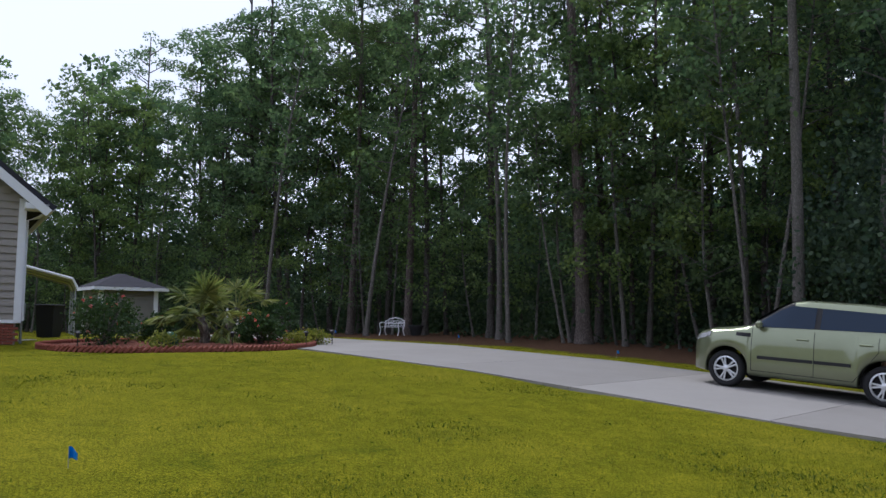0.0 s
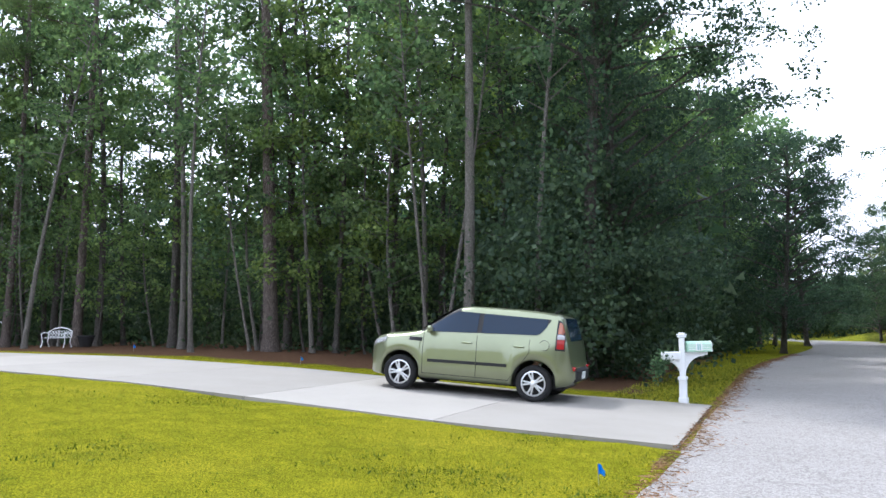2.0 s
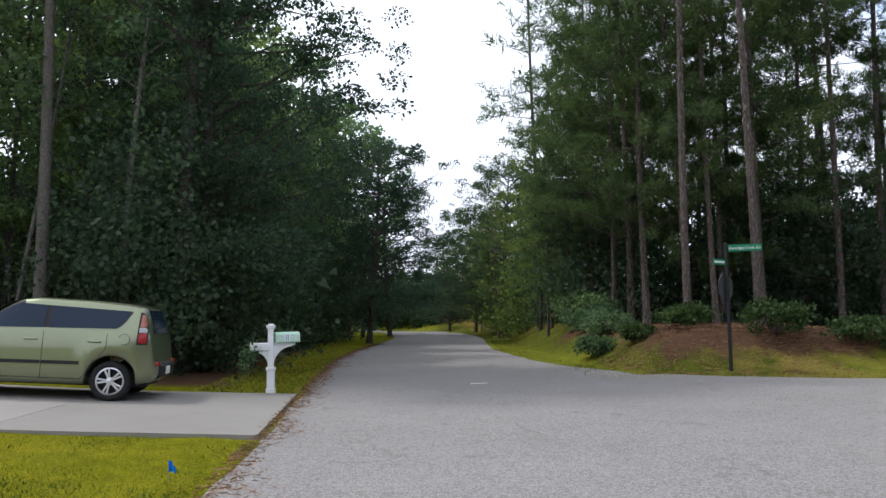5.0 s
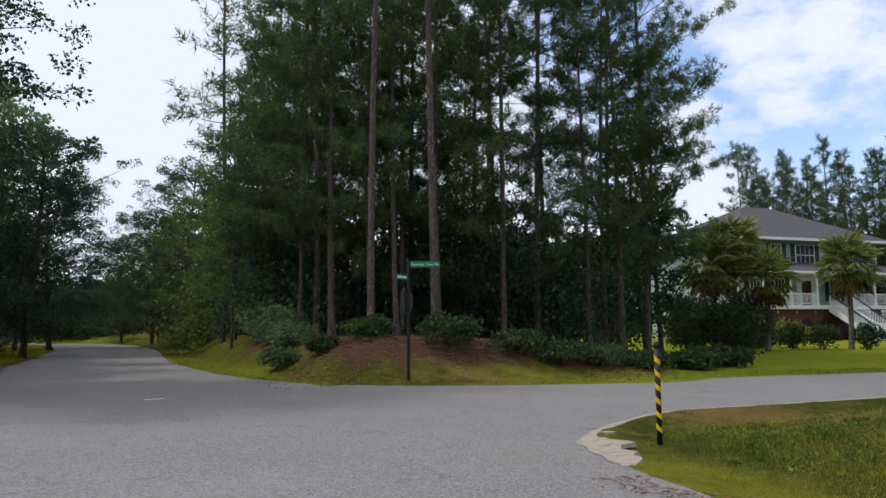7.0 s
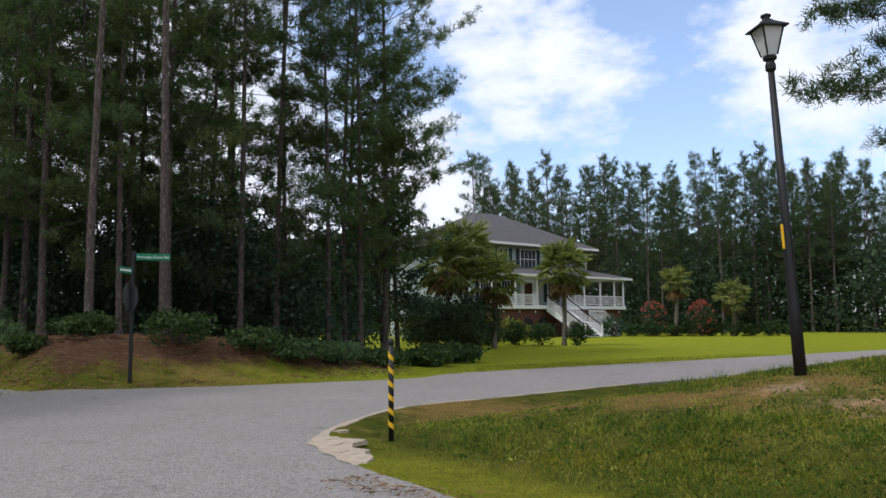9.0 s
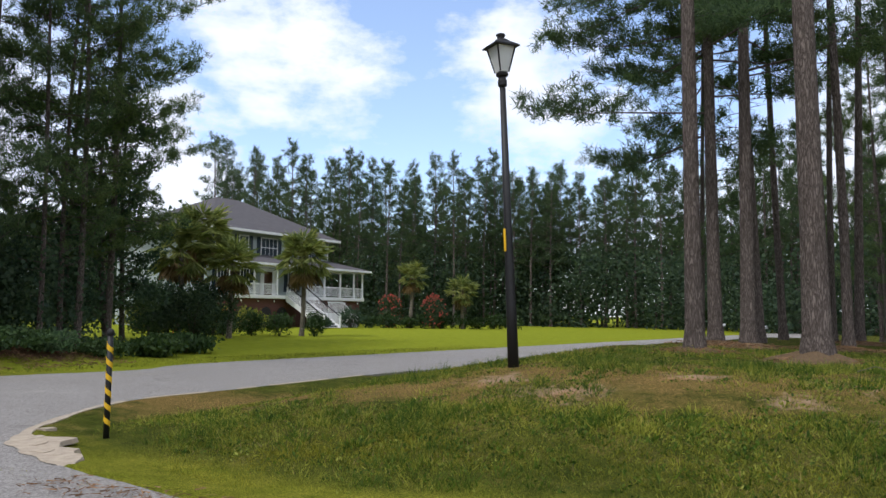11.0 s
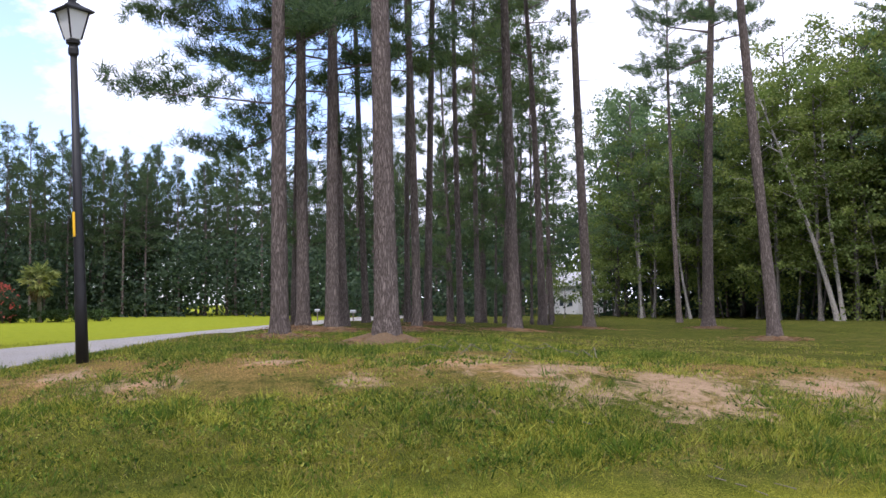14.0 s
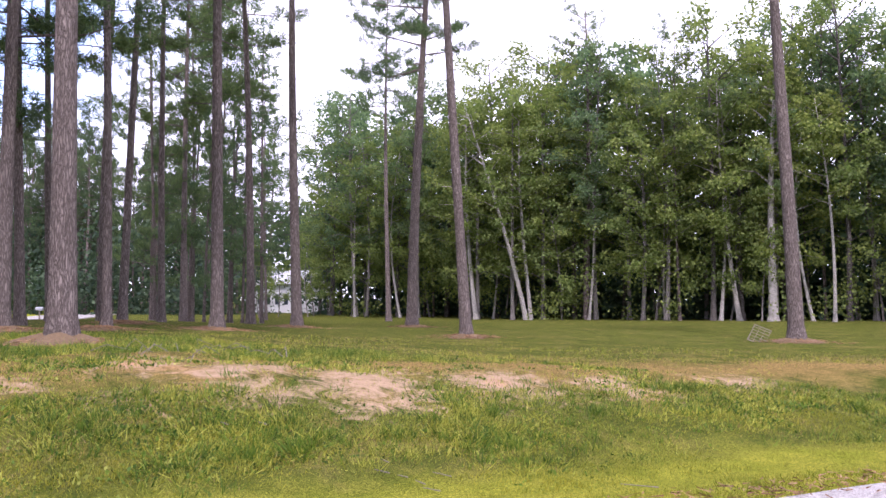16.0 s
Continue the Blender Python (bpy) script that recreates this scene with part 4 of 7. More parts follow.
    thicket("undergrowth", "coarse dark leaf fill, shade in its colour, at the home wood's far side", past, 2.0, 26000, 1.1, DARK_LEAVES)
    thicket("undergrowth", "coarse dark leaf fill standing in for shade deep in the home wood", deep, 1.5, 46000, 0.7, DARK_LEAVES)
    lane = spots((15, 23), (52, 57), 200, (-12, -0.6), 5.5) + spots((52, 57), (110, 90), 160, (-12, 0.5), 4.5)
    thicket("undergrowth", "dark undergrowth along the road", lane, 1.0, 50000, 0.24, DARK_LEAVES)
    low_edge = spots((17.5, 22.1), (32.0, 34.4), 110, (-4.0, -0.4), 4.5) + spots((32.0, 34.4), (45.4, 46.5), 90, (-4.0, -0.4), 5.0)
    thicket("undergrowth", "dark leafy boughs hanging low beside the verge", low_edge, 0.75, 44000, 0.17, DARK_LEAVES)
    # More dark leaf fill, shade painted behind the roadside trees.
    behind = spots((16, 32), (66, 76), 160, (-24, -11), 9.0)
    thicket("undergrowth", "coarse dark leaf fill standing in for shade beside the road", behind, 1.5, 24000, 0.7, DARK_LEAVES)
    bank = spots((38, 27), (66, 50), 90, (0.3, 2.6), 4.0) + spots((66, 50), (100, 84), 60, (0.3, 4), 4.0)
    thicket("undergrowth", "sun-tinted bushes along the road", bank, 0.8, 26000, 0.24, PLOT_LEAVES)
    # Dark leaf colour stands in for the shade under the corner pines.
    corner = spots((25, 15), (27, 6), 90, (-14, -1), 5) + spots((27, 6), (42, 5), 130, (-12, -1.0), 6.0) + spots((28, 4), (36, 2.5), 60, (-4, 0), 3.5) + spots((25.5, 16.5), (60, 42), 190, (1, 10), 5.0) + spots((60, 42), (110, 72), 110, (0, 10), 6.0)
    thicket("undergrowth", "dark undergrowth beneath the corner pines", corner, 0.9, 120000, 0.16, DARK_LEAVES)
    back = spots((96, 36), (104, -6), 80, (4, 14), 9) + spots((104, -6), (98, -50), 190, (3, 14), 8) + spots((98, -50), (50, -74), 190, (3, 14), 8)
    thicket("undergrowth", "undergrowth beneath the far pines", back, 1.4, 70000, 0.38, DARK_LEAVES)
    end = spots((84, 112), (118, 76), 170, (-10, 2), 5.0)
    thicket("undergrowth", "dark green wood's edge beyond the road's bend", end, 1.4, 30000, 0.5, DARK_LEAVES)
    wall = [q for a, b in (((63.3, 54.8), (68, 64.5)), ((68, 64.5), (70.5, 71)), ((70.5, 71), (70.5, 79))) for q in spots(b, a, 40, (-4.5, 0.0), 5.0)]
    thicket("undergrowth", "dark bushes on the outside of the road's bend", wall, 0.8, 24000, 0.3, DARK_LEAVES)
    bend_end = spots((70, 66), (120, 100), 120, (-4, 14), 4.5)
    thicket("undergrowth", "green growth closing the view where the road bends", bend_end, 1.2, 22000, 0.4, DARK_LEAVES)
    # Dark coarse leaves take the place of shade deep in the far woods.
    dim = spots((98, 40), (112, -6), 120, (-26, -8), 13) + spots((112, -6), (104, -56), 150, (-26, -6), 13) + spots((104, -56), (50, -84), 160, (-26, -4), 13)
    dim += spots((46, -70), (-50, -52), 220, (-24, -6), 10)
    thicket("undergrowth", "coarse dark leaf fill standing in for shade inside the far woods", dim, 2.0, 120000, 0.75, DARK_LEAVES)
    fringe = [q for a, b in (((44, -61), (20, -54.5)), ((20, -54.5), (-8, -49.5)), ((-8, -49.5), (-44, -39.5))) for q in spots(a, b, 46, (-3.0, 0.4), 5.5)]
    thicket("undergrowth", "sun-tinted leafy growth along the edge of the plot's wood", fringe, 0.7, 16000, 0.2, PLOT_LEAVES)
    # Set back and dark-leaved, for the unlit inside of the plot's wood.
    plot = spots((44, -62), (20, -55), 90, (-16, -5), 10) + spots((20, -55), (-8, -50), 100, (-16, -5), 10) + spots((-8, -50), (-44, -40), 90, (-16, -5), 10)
    thicket("undergrowth", "undergrowth in the wood beyond the plot", plot, 1.4, 46000, 0.5, DARK_LEAVES)


build_woods()


def build_grove():
    """Single tall pines standing in the grass beside the side road."""
    # x, y, trunk radius, where the crown begins, reach, droop of the lowest boughs
    places = [(13.0, -8.95, 0.155, 0.62, 2.9, 0.0), (17.0, -12.6, 0.165, 0.26, 3.8, 0.25), (15.5, -12.3, 0.16, 0.3, 4.2, 0.22), (18.2, -15.0, 0.13, 0.34, 3.4, 0.15), (10.77, -9.58, 0.205, 0.66, 2.9, 0.0), (15.0, -14.7, 0.115, 0.6, 2.6, 0.0),
              (18.3, -18.6, 0.13, 0.56, 2.6, 0.0), (19.4, -21.5, 0.12, 0.58, 2.6, 0.0), (20.9, -18.3, 0.12, 0.5, 2.6, 0.0), (24.0, -28.0, 0.14, 0.36, 3.0, 0.1), (13.93, -17.45, 0.165, 0.66, 2.8, 0.0), (18.3, -25.0, 0.15, 0.5, 2.9, 0.0),
              (15.27, -23.42, 0.175, 0.68, 2.8, 0.0), (13.95, -30.0, 0.22, 0.52, 3.6, 0.1), (8.5, -21.8, 0.165, 0.55, 3.3, 0.15), (-0.35, -25.0, 0.21, 0.68, 2.9, 0.0), (20.5, -19.9, 0.11, 0.42, 2.6, 0.1)]
    leans = {0: (0.011, 0.017), 1: (0.01, 0.014), 4: (0.009, 0.007), 8: (0.045, 0.05), 11: (0.042, 0.03), 13: (-0.025, 0.0), 14: (0.032, 0.012), 15: (0.009, 0.0)}
    for k, (x, y, r, crown, reach, droop) in enumerate(places):
        plant(pine(20, r, crown, reach, 101 + k, stubs=8, lean=leans.get(k, (0, 0)), boughs=44 if crown < 0.4 else 30, droop=droop, brush=44, tufts=1.35 if crown < 0.4 else 1.0), x, y)
    # a clump of thin pole pines farther back
    pole = pine(19, 0.085, 0.62, 1.7, 131, 1.5, 3, boughs=26)
    for x, y, size in ((28.6, -34.2, 1.0), (29.0, -35.6, 0.95), (28.3, -35.9, 1.05), (27.6, -35.4, 0.9), (28.9, -37.6, 1.1), (26.9, -36.2, 0.95), (30.6, -36.4, 1.0)):
        plant(pole, x, y, x * 7.0, size)


build_grove()


# ---- paints and finishes ----
WHITE_PAINT = plain("white_paint", (0.74, 0.75, 0.76), 0.5, vary=0.06)
BLACK_PAINT = plain("black_paint", (0.018, 0.018, 0.02), 0.5, vary=0.3)
BLACK_PLASTIC = plain("black_plastic", (0.02, 0.02, 0.022), 0.65, vary=0.2)
RUBBER = plain("tyre_rubber", (0.018, 0.018, 0.019), 0.85, vary=0.3)
ALLOY = plain("alloy", (0.62, 0.63, 0.65), 0.3, 0.85, vary=0.06)
YELLOW_PAINT = plain("yellow_tape", (0.75, 0.46, 0.02), 0.5, vary=0.1)
SIGN_GREEN = plain("sign_green", (0.01, 0.19, 0.09), 0.4, vary=0.1)
SIGN_WHITE = plain("sign_white", (0.8, 0.82, 0.8), 0.4, vary=0.04)
# Aluminium darkened well below bare metal, for the shade on the sign's back.
SIGN_BACK = plain("bare_aluminium", (0.08, 0.085, 0.085), 0.5, 0.6, vary=0.15)
BLUE_FLAG = plain("blue_flag", (0.012, 0.2, 0.7), 0.6, vary=0.1)
PALE_GREEN = plain("pale_green_paint", (0.42, 0.66, 0.50), 0.45, vary=0.05)
TEAL = plain("teal_paint", (0.16, 0.42, 0.40), 0.45, vary=0.05)
AMBER_LENS = plain("amber_lens", (0.34, 0.12, 0.07), 0.15, vary=0.08, spec=0.6)
RED_LENS = plain("red_lens", (0.3, 0.015, 0.015), 0.15, vary=0.08, spec=0.6)
CLEAR_LENS = plain("clear_lens", (0.34, 0.34, 0.35), 0.15, 0.3, vary=0.08, spec=0.7)
SIDING_GREY = plain("grey_siding", (0.30, 0.27, 0.235), 0.7, vary=0.07, scale=3.0)
SIDING_GREEN = plain("grey_green_siding", (0.33, 0.38, 0.38), 0.7, vary=0.06, scale=2.0)
SHED_GREY = plain("shed_siding", (0.22, 0.208, 0.195), 0.75, vary=0.1, scale=3.0)
SHUTTER = plain("dark_shutter", (0.015, 0.03, 0.045), 0.5, vary=0.2)
SHINGLE = plain("roof_shingle", (0.085, 0.08, 0.085), 0.95, vary=0.3, scale=2.2, relief=0.6)
DARK_SHINGLE = plain("dark_shingle", (0.034, 0.034, 0.042), 0.95, vary=0.3, scale=2.2, relief=0.6)
BRICK = plain("dark_brick", (0.10, 0.045, 0.036), 0.9, vary=0.45, scale=9.0, relief=0.5)
RED_BRICK = plain("red_brick", (0.24, 0.075, 0.05), 0.9, vary=0.3, scale=20.0, relief=0.5)
MULCH = plain("red_mulch", (0.16, 0.05, 0.028), 0.95, vary=0.6, scale=30.0, relief=0.9)
PAVING = plain("pale_paving", (0.42, 0.39, 0.35), 0.9, vary=0.2)
METAL_ROOF = plain("painted_steel", (0.50, 0.50, 0.49), 0.5, 0.2, vary=0.12)
STEEL = plain("galvanised_steel", (0.35, 0.36, 0.37), 0.5, 0.7, vary=0.12)
SAND = plain("pale_sand", (0.40, 0.335, 0.26), 0.95, vary=0.45, scale=9.0, relief=0.6)
STRAW = leafy("dry_straw", (0.12, 0.065, 0.04), (0.30, 0.19, 0.12), 0.05, 0.9)
DRY_GREY = plain("weathered_wood", (0.17, 0.145, 0.12), 0.9, vary=0.25)


def glass(name, tint, rough=0.04, spec=0.35):
    def build(nt, b):
        b.inputs["Base Color"].default_value = (*tint, 1)
        b.inputs["Coat Weight"].default_value = 0.1
    return material(name, build, rough, 0.0, spec)


TINTED = glass("tinted_glass", (0.008, 0.02, 0.042), 0.06, 0.22)
WINDOW = glass("window_glass", (0.05, 0.065, 0.08))
FROSTED = plain("milky_glass", (0.62, 0.64, 0.64), 0.35, vary=0.05)


def car_build(nt, b):
    nt.links.new(mix(nt, (0.205, 0.228, 0.132), (0.245, 0.268, 0.162), grain(nt, 3.0, vector=local_of(nt))), b.inputs["Base Color"])
    b.inputs["Coat Weight"].default_value = 1.0
    b.inputs["Coat Roughness"].default_value = 0.03


CAR_PAINT = material("pale_green_metallic", car_build, 0.3, 0.72, 0.5)


# ---- the car on the driveway ----
CAR_X = (0.05, 0.075, 0.12, 0.24, 0.5, 0.9, 1.16, 1.4, 1.66, 1.86, 2.1, 3.0, 3.45, 3.7, 3.79, 3.86, 3.93, 3.97, 4.02)
CAR_TOP = (0.62, 0.76, 0.87, 0.96, 1.035, 1.085, 1.13, 1.31, 1.49, 1.585, 1.62, 1.61, 1.585, 1.55, 1.5, 1.28, 1.04, 0.8, 0.62)
CAR_WIDE = (0.38, 0.48, 0.6, 0.73, 0.86, 0.885, 0.89, 0.89, 0.89, 0.89, 0.89, 0.89, 0.885, 0.87, 0.855, 0.84, 0.82, 0.77, 0.7)
AXLES = (0.80, 3.35)
ARCH = 0.395


def car_top(x):
    return float(np.interp(x, CAR_X, CAR_TOP))


def car_low(x):
    low = float(np.interp(x, (0, 0.1, 0.4, 3.7, 3.95, 4.02), (0.36, 0.26, 0.24, 0.26, 0.32, 0.4)))
    for a in AXLES:
        if abs(x - a) < ARCH:
            low = max(low, 0.32 + math.sqrt(ARCH ** 2 - (x - a) ** 2))
    return low


def car_ring(x):
    """Half a cross-section of the body, from the underside's middle to the roof's."""
    top, low = car_top(x), car_low(x)
    wide = float(np.interp(x, CAR_X, CAR_WIDE))
    belt = min(1.09 + 0.03 * (x - 1.2), top - 0.05)
    roof = wide * 0.93 + (0.685 - wide * 0.93) * smooth(0.95, 1.7, x)
    flare = 0.042 * max(0, 1 - (min(abs(x - a) for a in AXLES) / 0.6) ** 2)
    h = belt - low
    return [(0, low), (wide * 0.92, low), (wide * 0.985 + flare, low + 0.06 * h), (wide * 0.99 + flare, low + 0.3 * h), (wide + flare, low + 0.62 * h), (wide * 0.992, low + 0.85 * h), (wide * 0.965, belt),
            (roof + (wide * 0.965 - roof) * 0.45, belt + (top - 0.06 - belt) * 0.55), (roof, top - 0.06), (roof - 0.05, top - 0.022), (roof - 0.16, top - 0.006), (0, top)]


def car_side(x, z):
    """Half-width of the body at a height."""
    ring = car_ring(x)[1:11]
    return float(np.interp(z, [p[1] for p in ring], [p[0] for p in ring]))


def side_patch(xs, low, high, out=0.006, rows=4, thick=0.012):
    """A panel lying on the car's left side, x from the front; low and high give its lower and upper edge."""
    s, n = Shape(), rows + 1
    for off in (out, out - thick):
        for x in xs:
            for r in range(n):
                z = low(x) + (high(x) - low(x)) * r / rows
                s.v.append((-x, car_side(x, z) + off, z))
    m = len(xs)
    for i in range(m - 1):
        for r in range(rows):
            s.f.append((i * n + r, i * n + r + 1, (i + 1) * n + r + 1, (i + 1) * n + r))
            k = m * n
            s.f.append((k + i * n + r, k + (i + 1) * n + r, k + (i + 1) * n + r + 1, k + i * n + r + 1))
    rim = [i * n for i in range(m)] + [(m - 1) * n + r for r in range(1, n)] + [i * n + rows for i in range(m - 2, -1, -1)] + [r for r in range(rows - 1, 0, -1)]
    for a, b in zip(rim, rim[1:] + rim[:1]):
        s.f.append((a, b, m * n + b, m * n + a))
    return s


def mirrored(shape):
    s = Shape()
    s.v = [(x, -y, z) for x, y, z in shape.v]
    s.f = [f[::-1] for f in shape.f]
    return s


def span(a, b, n):
    return [a + (b - a) * i / (n - 1) for i in range(n)]


def wheel_parts(parent, x, y, side):
    hub = part("wheel", Shape().lathe([(0.05, -0.09), (0.20, -0.1), (0.215, -0.04), (0.2, 0.0)], 20), BLACK_PLASTIC, parent, at=pose(x, y, 0.32, -90 * side, 0, 0))
    part("tyre", Shape().lathe([(0.215, -0.1), (0.29, -0.105), (0.318, -0.07), (0.322, 0.0), (0.318, 0.07), (0.29, 0.1), (0.225, 0.095), (0.215, 0.05)], 32, None, False), RUBBER, hub, shade=True)
    rim = Shape().lathe([(0.195, 0.05), (0.222, 0.05), (0.226, 0.085), (0.2, 0.09), (0.192, 0.07)], 32, None, False)
    rim.lathe([(0.03, 0.02), (0.065, 0.04), (0.06, 0.085), (0.02, 0.095)], 16)
    for k in range(5):
        for off in (-0.19, 0.19):
            a = 2 * math.pi * k / 5 + off * 0.9
            m = Matrix.Rotation(a, 4, "Z")
            rim.box((0.045, -0.016, 0.055), (0.205, 0.016, 0.088), m, 0.006)
    part("rim", rim, ALLOY, hub, "five double-spoke alloy rim")


def build_car():
    front, rear = Vector((5.06, 14.29, 0)), Vector((6.95, 12.6, 0))
    head = (front - rear).normalized()
    left = Vector((-head.y, head.x, 0))
    front -= left * 0.86
    rear -= left * 0.86
    zf, zr = (float(np.interp(road_left(p.x, p.y), RISE_AT, RISE)) + 0.032 for p in (front, rear))
    climb = math.atan2(zf - zr, 2.55)
    yaw = math.degrees(math.atan2(head.y, head.x))
    base = Matrix.Translation((rear.x, rear.y, zr)) @ pose(0, 0, 0, 0, 0, yaw) @ pose(0, 0, 0, 0, -math.degrees(climb), 0) @ Matrix.Translation((AXLES[1], 0, 0))
    car = thing("car", "pale green metallic boxy hatchback parked on the driveway", "car", base)
    xs = sorted(set([round(v, 3) for v in np.arange(0.05, 4.001, 0.05)] + [0.07, 0.12, 3.97, 4.02] + [round(a + d, 3) for a in AXLES for d in (-0.394, -0.385, -0.365, 0.365, 0.385, 0.394)]))
    body, n = Shape(), 12
    for x in xs:
        ring = car_ring(x)
        body.v += [(-x, y, z) for y, z in ring] + [(-x, -y, z) for y, z in ring[-2:0:-1]]
    k = 2 * n - 2
    for i in range(len(xs) - 1):
        body.f += [(i * k + s, (i + 1) * k + s, (i + 1) * k + (s + 1) % k, i * k + (s + 1) % k) for s in range(k)]
    body.f += [tuple(range(k)), tuple(range((len(xs) - 1) * k, len(xs) * k))[::-1]]
    part("body", body, CAR_PAINT, car, shade=True)

    sill = lambda x: 1.102 + 0.03 * (x - 1.2)
    head_line = lambda x: min(car_top(x) - 0.085, 1.505 - 0.03 * (x - 1.9))

    def window(name, a, b, mat, out):
        """A side pane; its rear end leans forward towards the sill."""
        low = lambda x: sill(x) + (max(0.0, x - 3.4) / 0.19) ** 1.4 * max(0.0, head_line(x) - sill(x) - 0.03)
        s = side_patch(span(a, b, 16), low, lambda x: max(low(x) + 0.004, head_line(x)), out)
        part(name, s, mat, car)
        part(name, mirrored(s), mat, car)

    window("window_surround", 1.2, 3.59, BLACK_PLASTIC, 0.004)
    s = side_patch(span(1.16, 1.9, 12), lambda x: max(sill(x) - 0.004, min(head_line(x), 1.505)) - 0.006, lambda x: max(sill(x), car_top(x) - 0.03), 0.005, 4)
    part("windscreen_pillar", s, BLACK_PLASTIC, car, "black pillar beside the windscreen")
    part("windscreen_pillar", mirrored(s), BLACK_PLASTIC, car)
    window("front_door_glass", 1.36, 2.27, TINTED, 0.009)
    window("rear_door_glass", 2.36, 3.54, TINTED, 0.009)
    for half in ((1.36, 2.27), (2.29, 2.86)):
        s = side_patch(span(*half, 8), lambda x: 0.55 + 0.012 * (x - 1.3), lambda x: 0.605 + 0.012 * (x - 1.3), 0.022, 2, 0.03)
        part("rub_strip", s, BLACK_PLASTIC, car, "black rub strip along the doors")
        part("rub_strip", mirrored(s), BLACK_PLASTIC, car, "black rub strip along the doors")
    for x, bottom in ((1.25, 0.34), (2.28, 0.34), (3.26, 0.84)):
        s = side_patch([x, x + 0.009], lambda v: bottom, lambda v: 1.08, 0.003, 8, 0.006)
        part("door_seam", s, BLACK_PLASTIC, car)
        part("door_seam", mirrored(s), BLACK_PLASTIC, car)
    s = side_patch(span(2.9, 3.265, 8), lambda x: 0.34 + 1.38 * (x - 2.9), lambda x: 0.355 + 1.38 * (x - 2.9), 0.003, 1, 0.006)
    part("door_seam", s, BLACK_PLASTIC, car)
    part("door_seam", mirrored(s), BLACK_PLASTIC, car)
    s = side_patch(span(1.25, 2.9, 12), lambda x: 0.335, lambda x: 0.344, 0.003, 1, 0.006)
    part("sill_seam", s, BLACK_PLASTIC, car)
    part("sill_seam", mirrored(s), BLACK_PLASTIC, car)
    s = side_patch(span(0.98, 1.23, 5), lambda x: 0.915 + 0.04 * (1.23 - x), lambda x: 0.985, 0.006, 2)
    part("fender_vent", s, BLACK_PLASTIC, car, "black vent in the front wing")
    part("fender_vent", mirrored(s), BLACK_PLASTIC, car)
    for x in (2.1, 3.08):
        h = Shape().box((-x - 0.1, car_side(x, 0.945) - 0.01, 0.93), (-x + 0.1, car_side(x, 0.945) + 0.034, 0.963), None, 0.012)
        part("door_handle", h, CAR_PAINT, car)
        part("door_handle", mirrored(h), CAR_PAINT, car)
    lid = Shape().lathe([(0.085, 0), (0.083, 0.006), (0.0, 0.007)], 24, Matrix.Translation((-3.53, car_side(3.53, 1.0) - 0.001, 1.0)) @ pose(0, 0, 0, -84, 0, 0))
    part("fuel_lid", lid, CAR_PAINT, car)
    ring = Shape().lathe([(0.09, 0), (0.09, 0.003), (0.0, 0.0035)], 24, Matrix.Translation((-3.53, car_side(3.53, 1.0) - 0.001, 1.0)) @ pose(0, 0, 0, -84, 0, 0))
    part("fuel_lid_seam", ring, BLACK_PLASTIC, car)
    for sgn in (1, -1):
        m = Matrix.Translation((-1.4, sgn * 0.95, 1.14)) @ pose(0, 0, 0, 0, 0, sgn * 12)
        mir = Shape().box((-0.05, -0.09, -0.06), (0.06, 0.09, 0.075), m, 0.035)
        part("door_mirror", mir, CAR_PAINT, car)
    s = side_patch(span(0.11, 0.5, 8), lambda x: 0.72 + 0.32 * x, lambda x: min(car_top(x) - 0.05, 0.92 + 0.14 * x), 0.012, 4)
    part("headlight", s, CLEAR_LENS, car, "clear swept-back headlight")
    part("headlight", mirrored(s), CLEAR_LENS, car)
    for name, a, b, x0, x1, out, mat in (("tail_light_frame", 0.92, 1.45, 3.715, 3.88, 0.004, BLACK_PLASTIC), ("tail_light", 0.95, 1.11, 3.74, 3.865, 0.012, RED_LENS), ("reversing_light", 1.12, 1.2, 3.74, 3.865, 0.012, CLEAR_LENS), ("indicator_light", 1.21, 1.41, 3.745, 3.86, 0.012, AMBER_LENS)):
        s = side_patch(span(x0, x1, 5), lambda x: a, lambda x: min(b, car_top(x) - 0.075), out, 4)
        part(name, s, mat, car)
        part(name, mirrored(s), mat, car)

    def over(xa, xb, ya, yb, rows=8):
        """A panel lying on the body's top or tail."""
        s = Shape()
        for off in (0.006, -0.004):
            for i in range(rows + 1):
                x = xa + (xb - xa) * i / rows
                w = ya + (yb - ya) * i / rows
                for y in (-w, -w * 0.5, 0, w * 0.5, w):
                    s.v.append((-x - (off if x > 3.75 else -off * 0.6), y, car_top(x) + (off if x < 3.75 else off * 0.4) - 0.003 * abs(y)))
        k = (rows + 1) * 5
        for i in range(rows):
            for j in range(4):
                s.f += [(i * 5 + j, i * 5 + j + 1, (i + 1) * 5 + j + 1, (i + 1) * 5 + j)]
        return s

    part("windscreen", over(1.19, 1.84, 0.76, 0.62), TINTED, car)
    part("rear_window", over(3.795, 3.915, 0.5, 0.56), TINTED, car, "dark rear window")
    part("rear_bumper", Shape().box((-4.07, -0.58, 0.36), (-3.92, 0.58, 0.62), None, 0.05), BLACK_PLASTIC, car, "black lower rear bumper")
    for sgn in (1, -1):
        part("bumper_corner", Shape().box((-4.04, 0.5 * sgn - 0.2, 0.36), (-3.82, 0.5 * sgn + 0.2, 0.64), None, 0.1), CAR_PAINT, car)
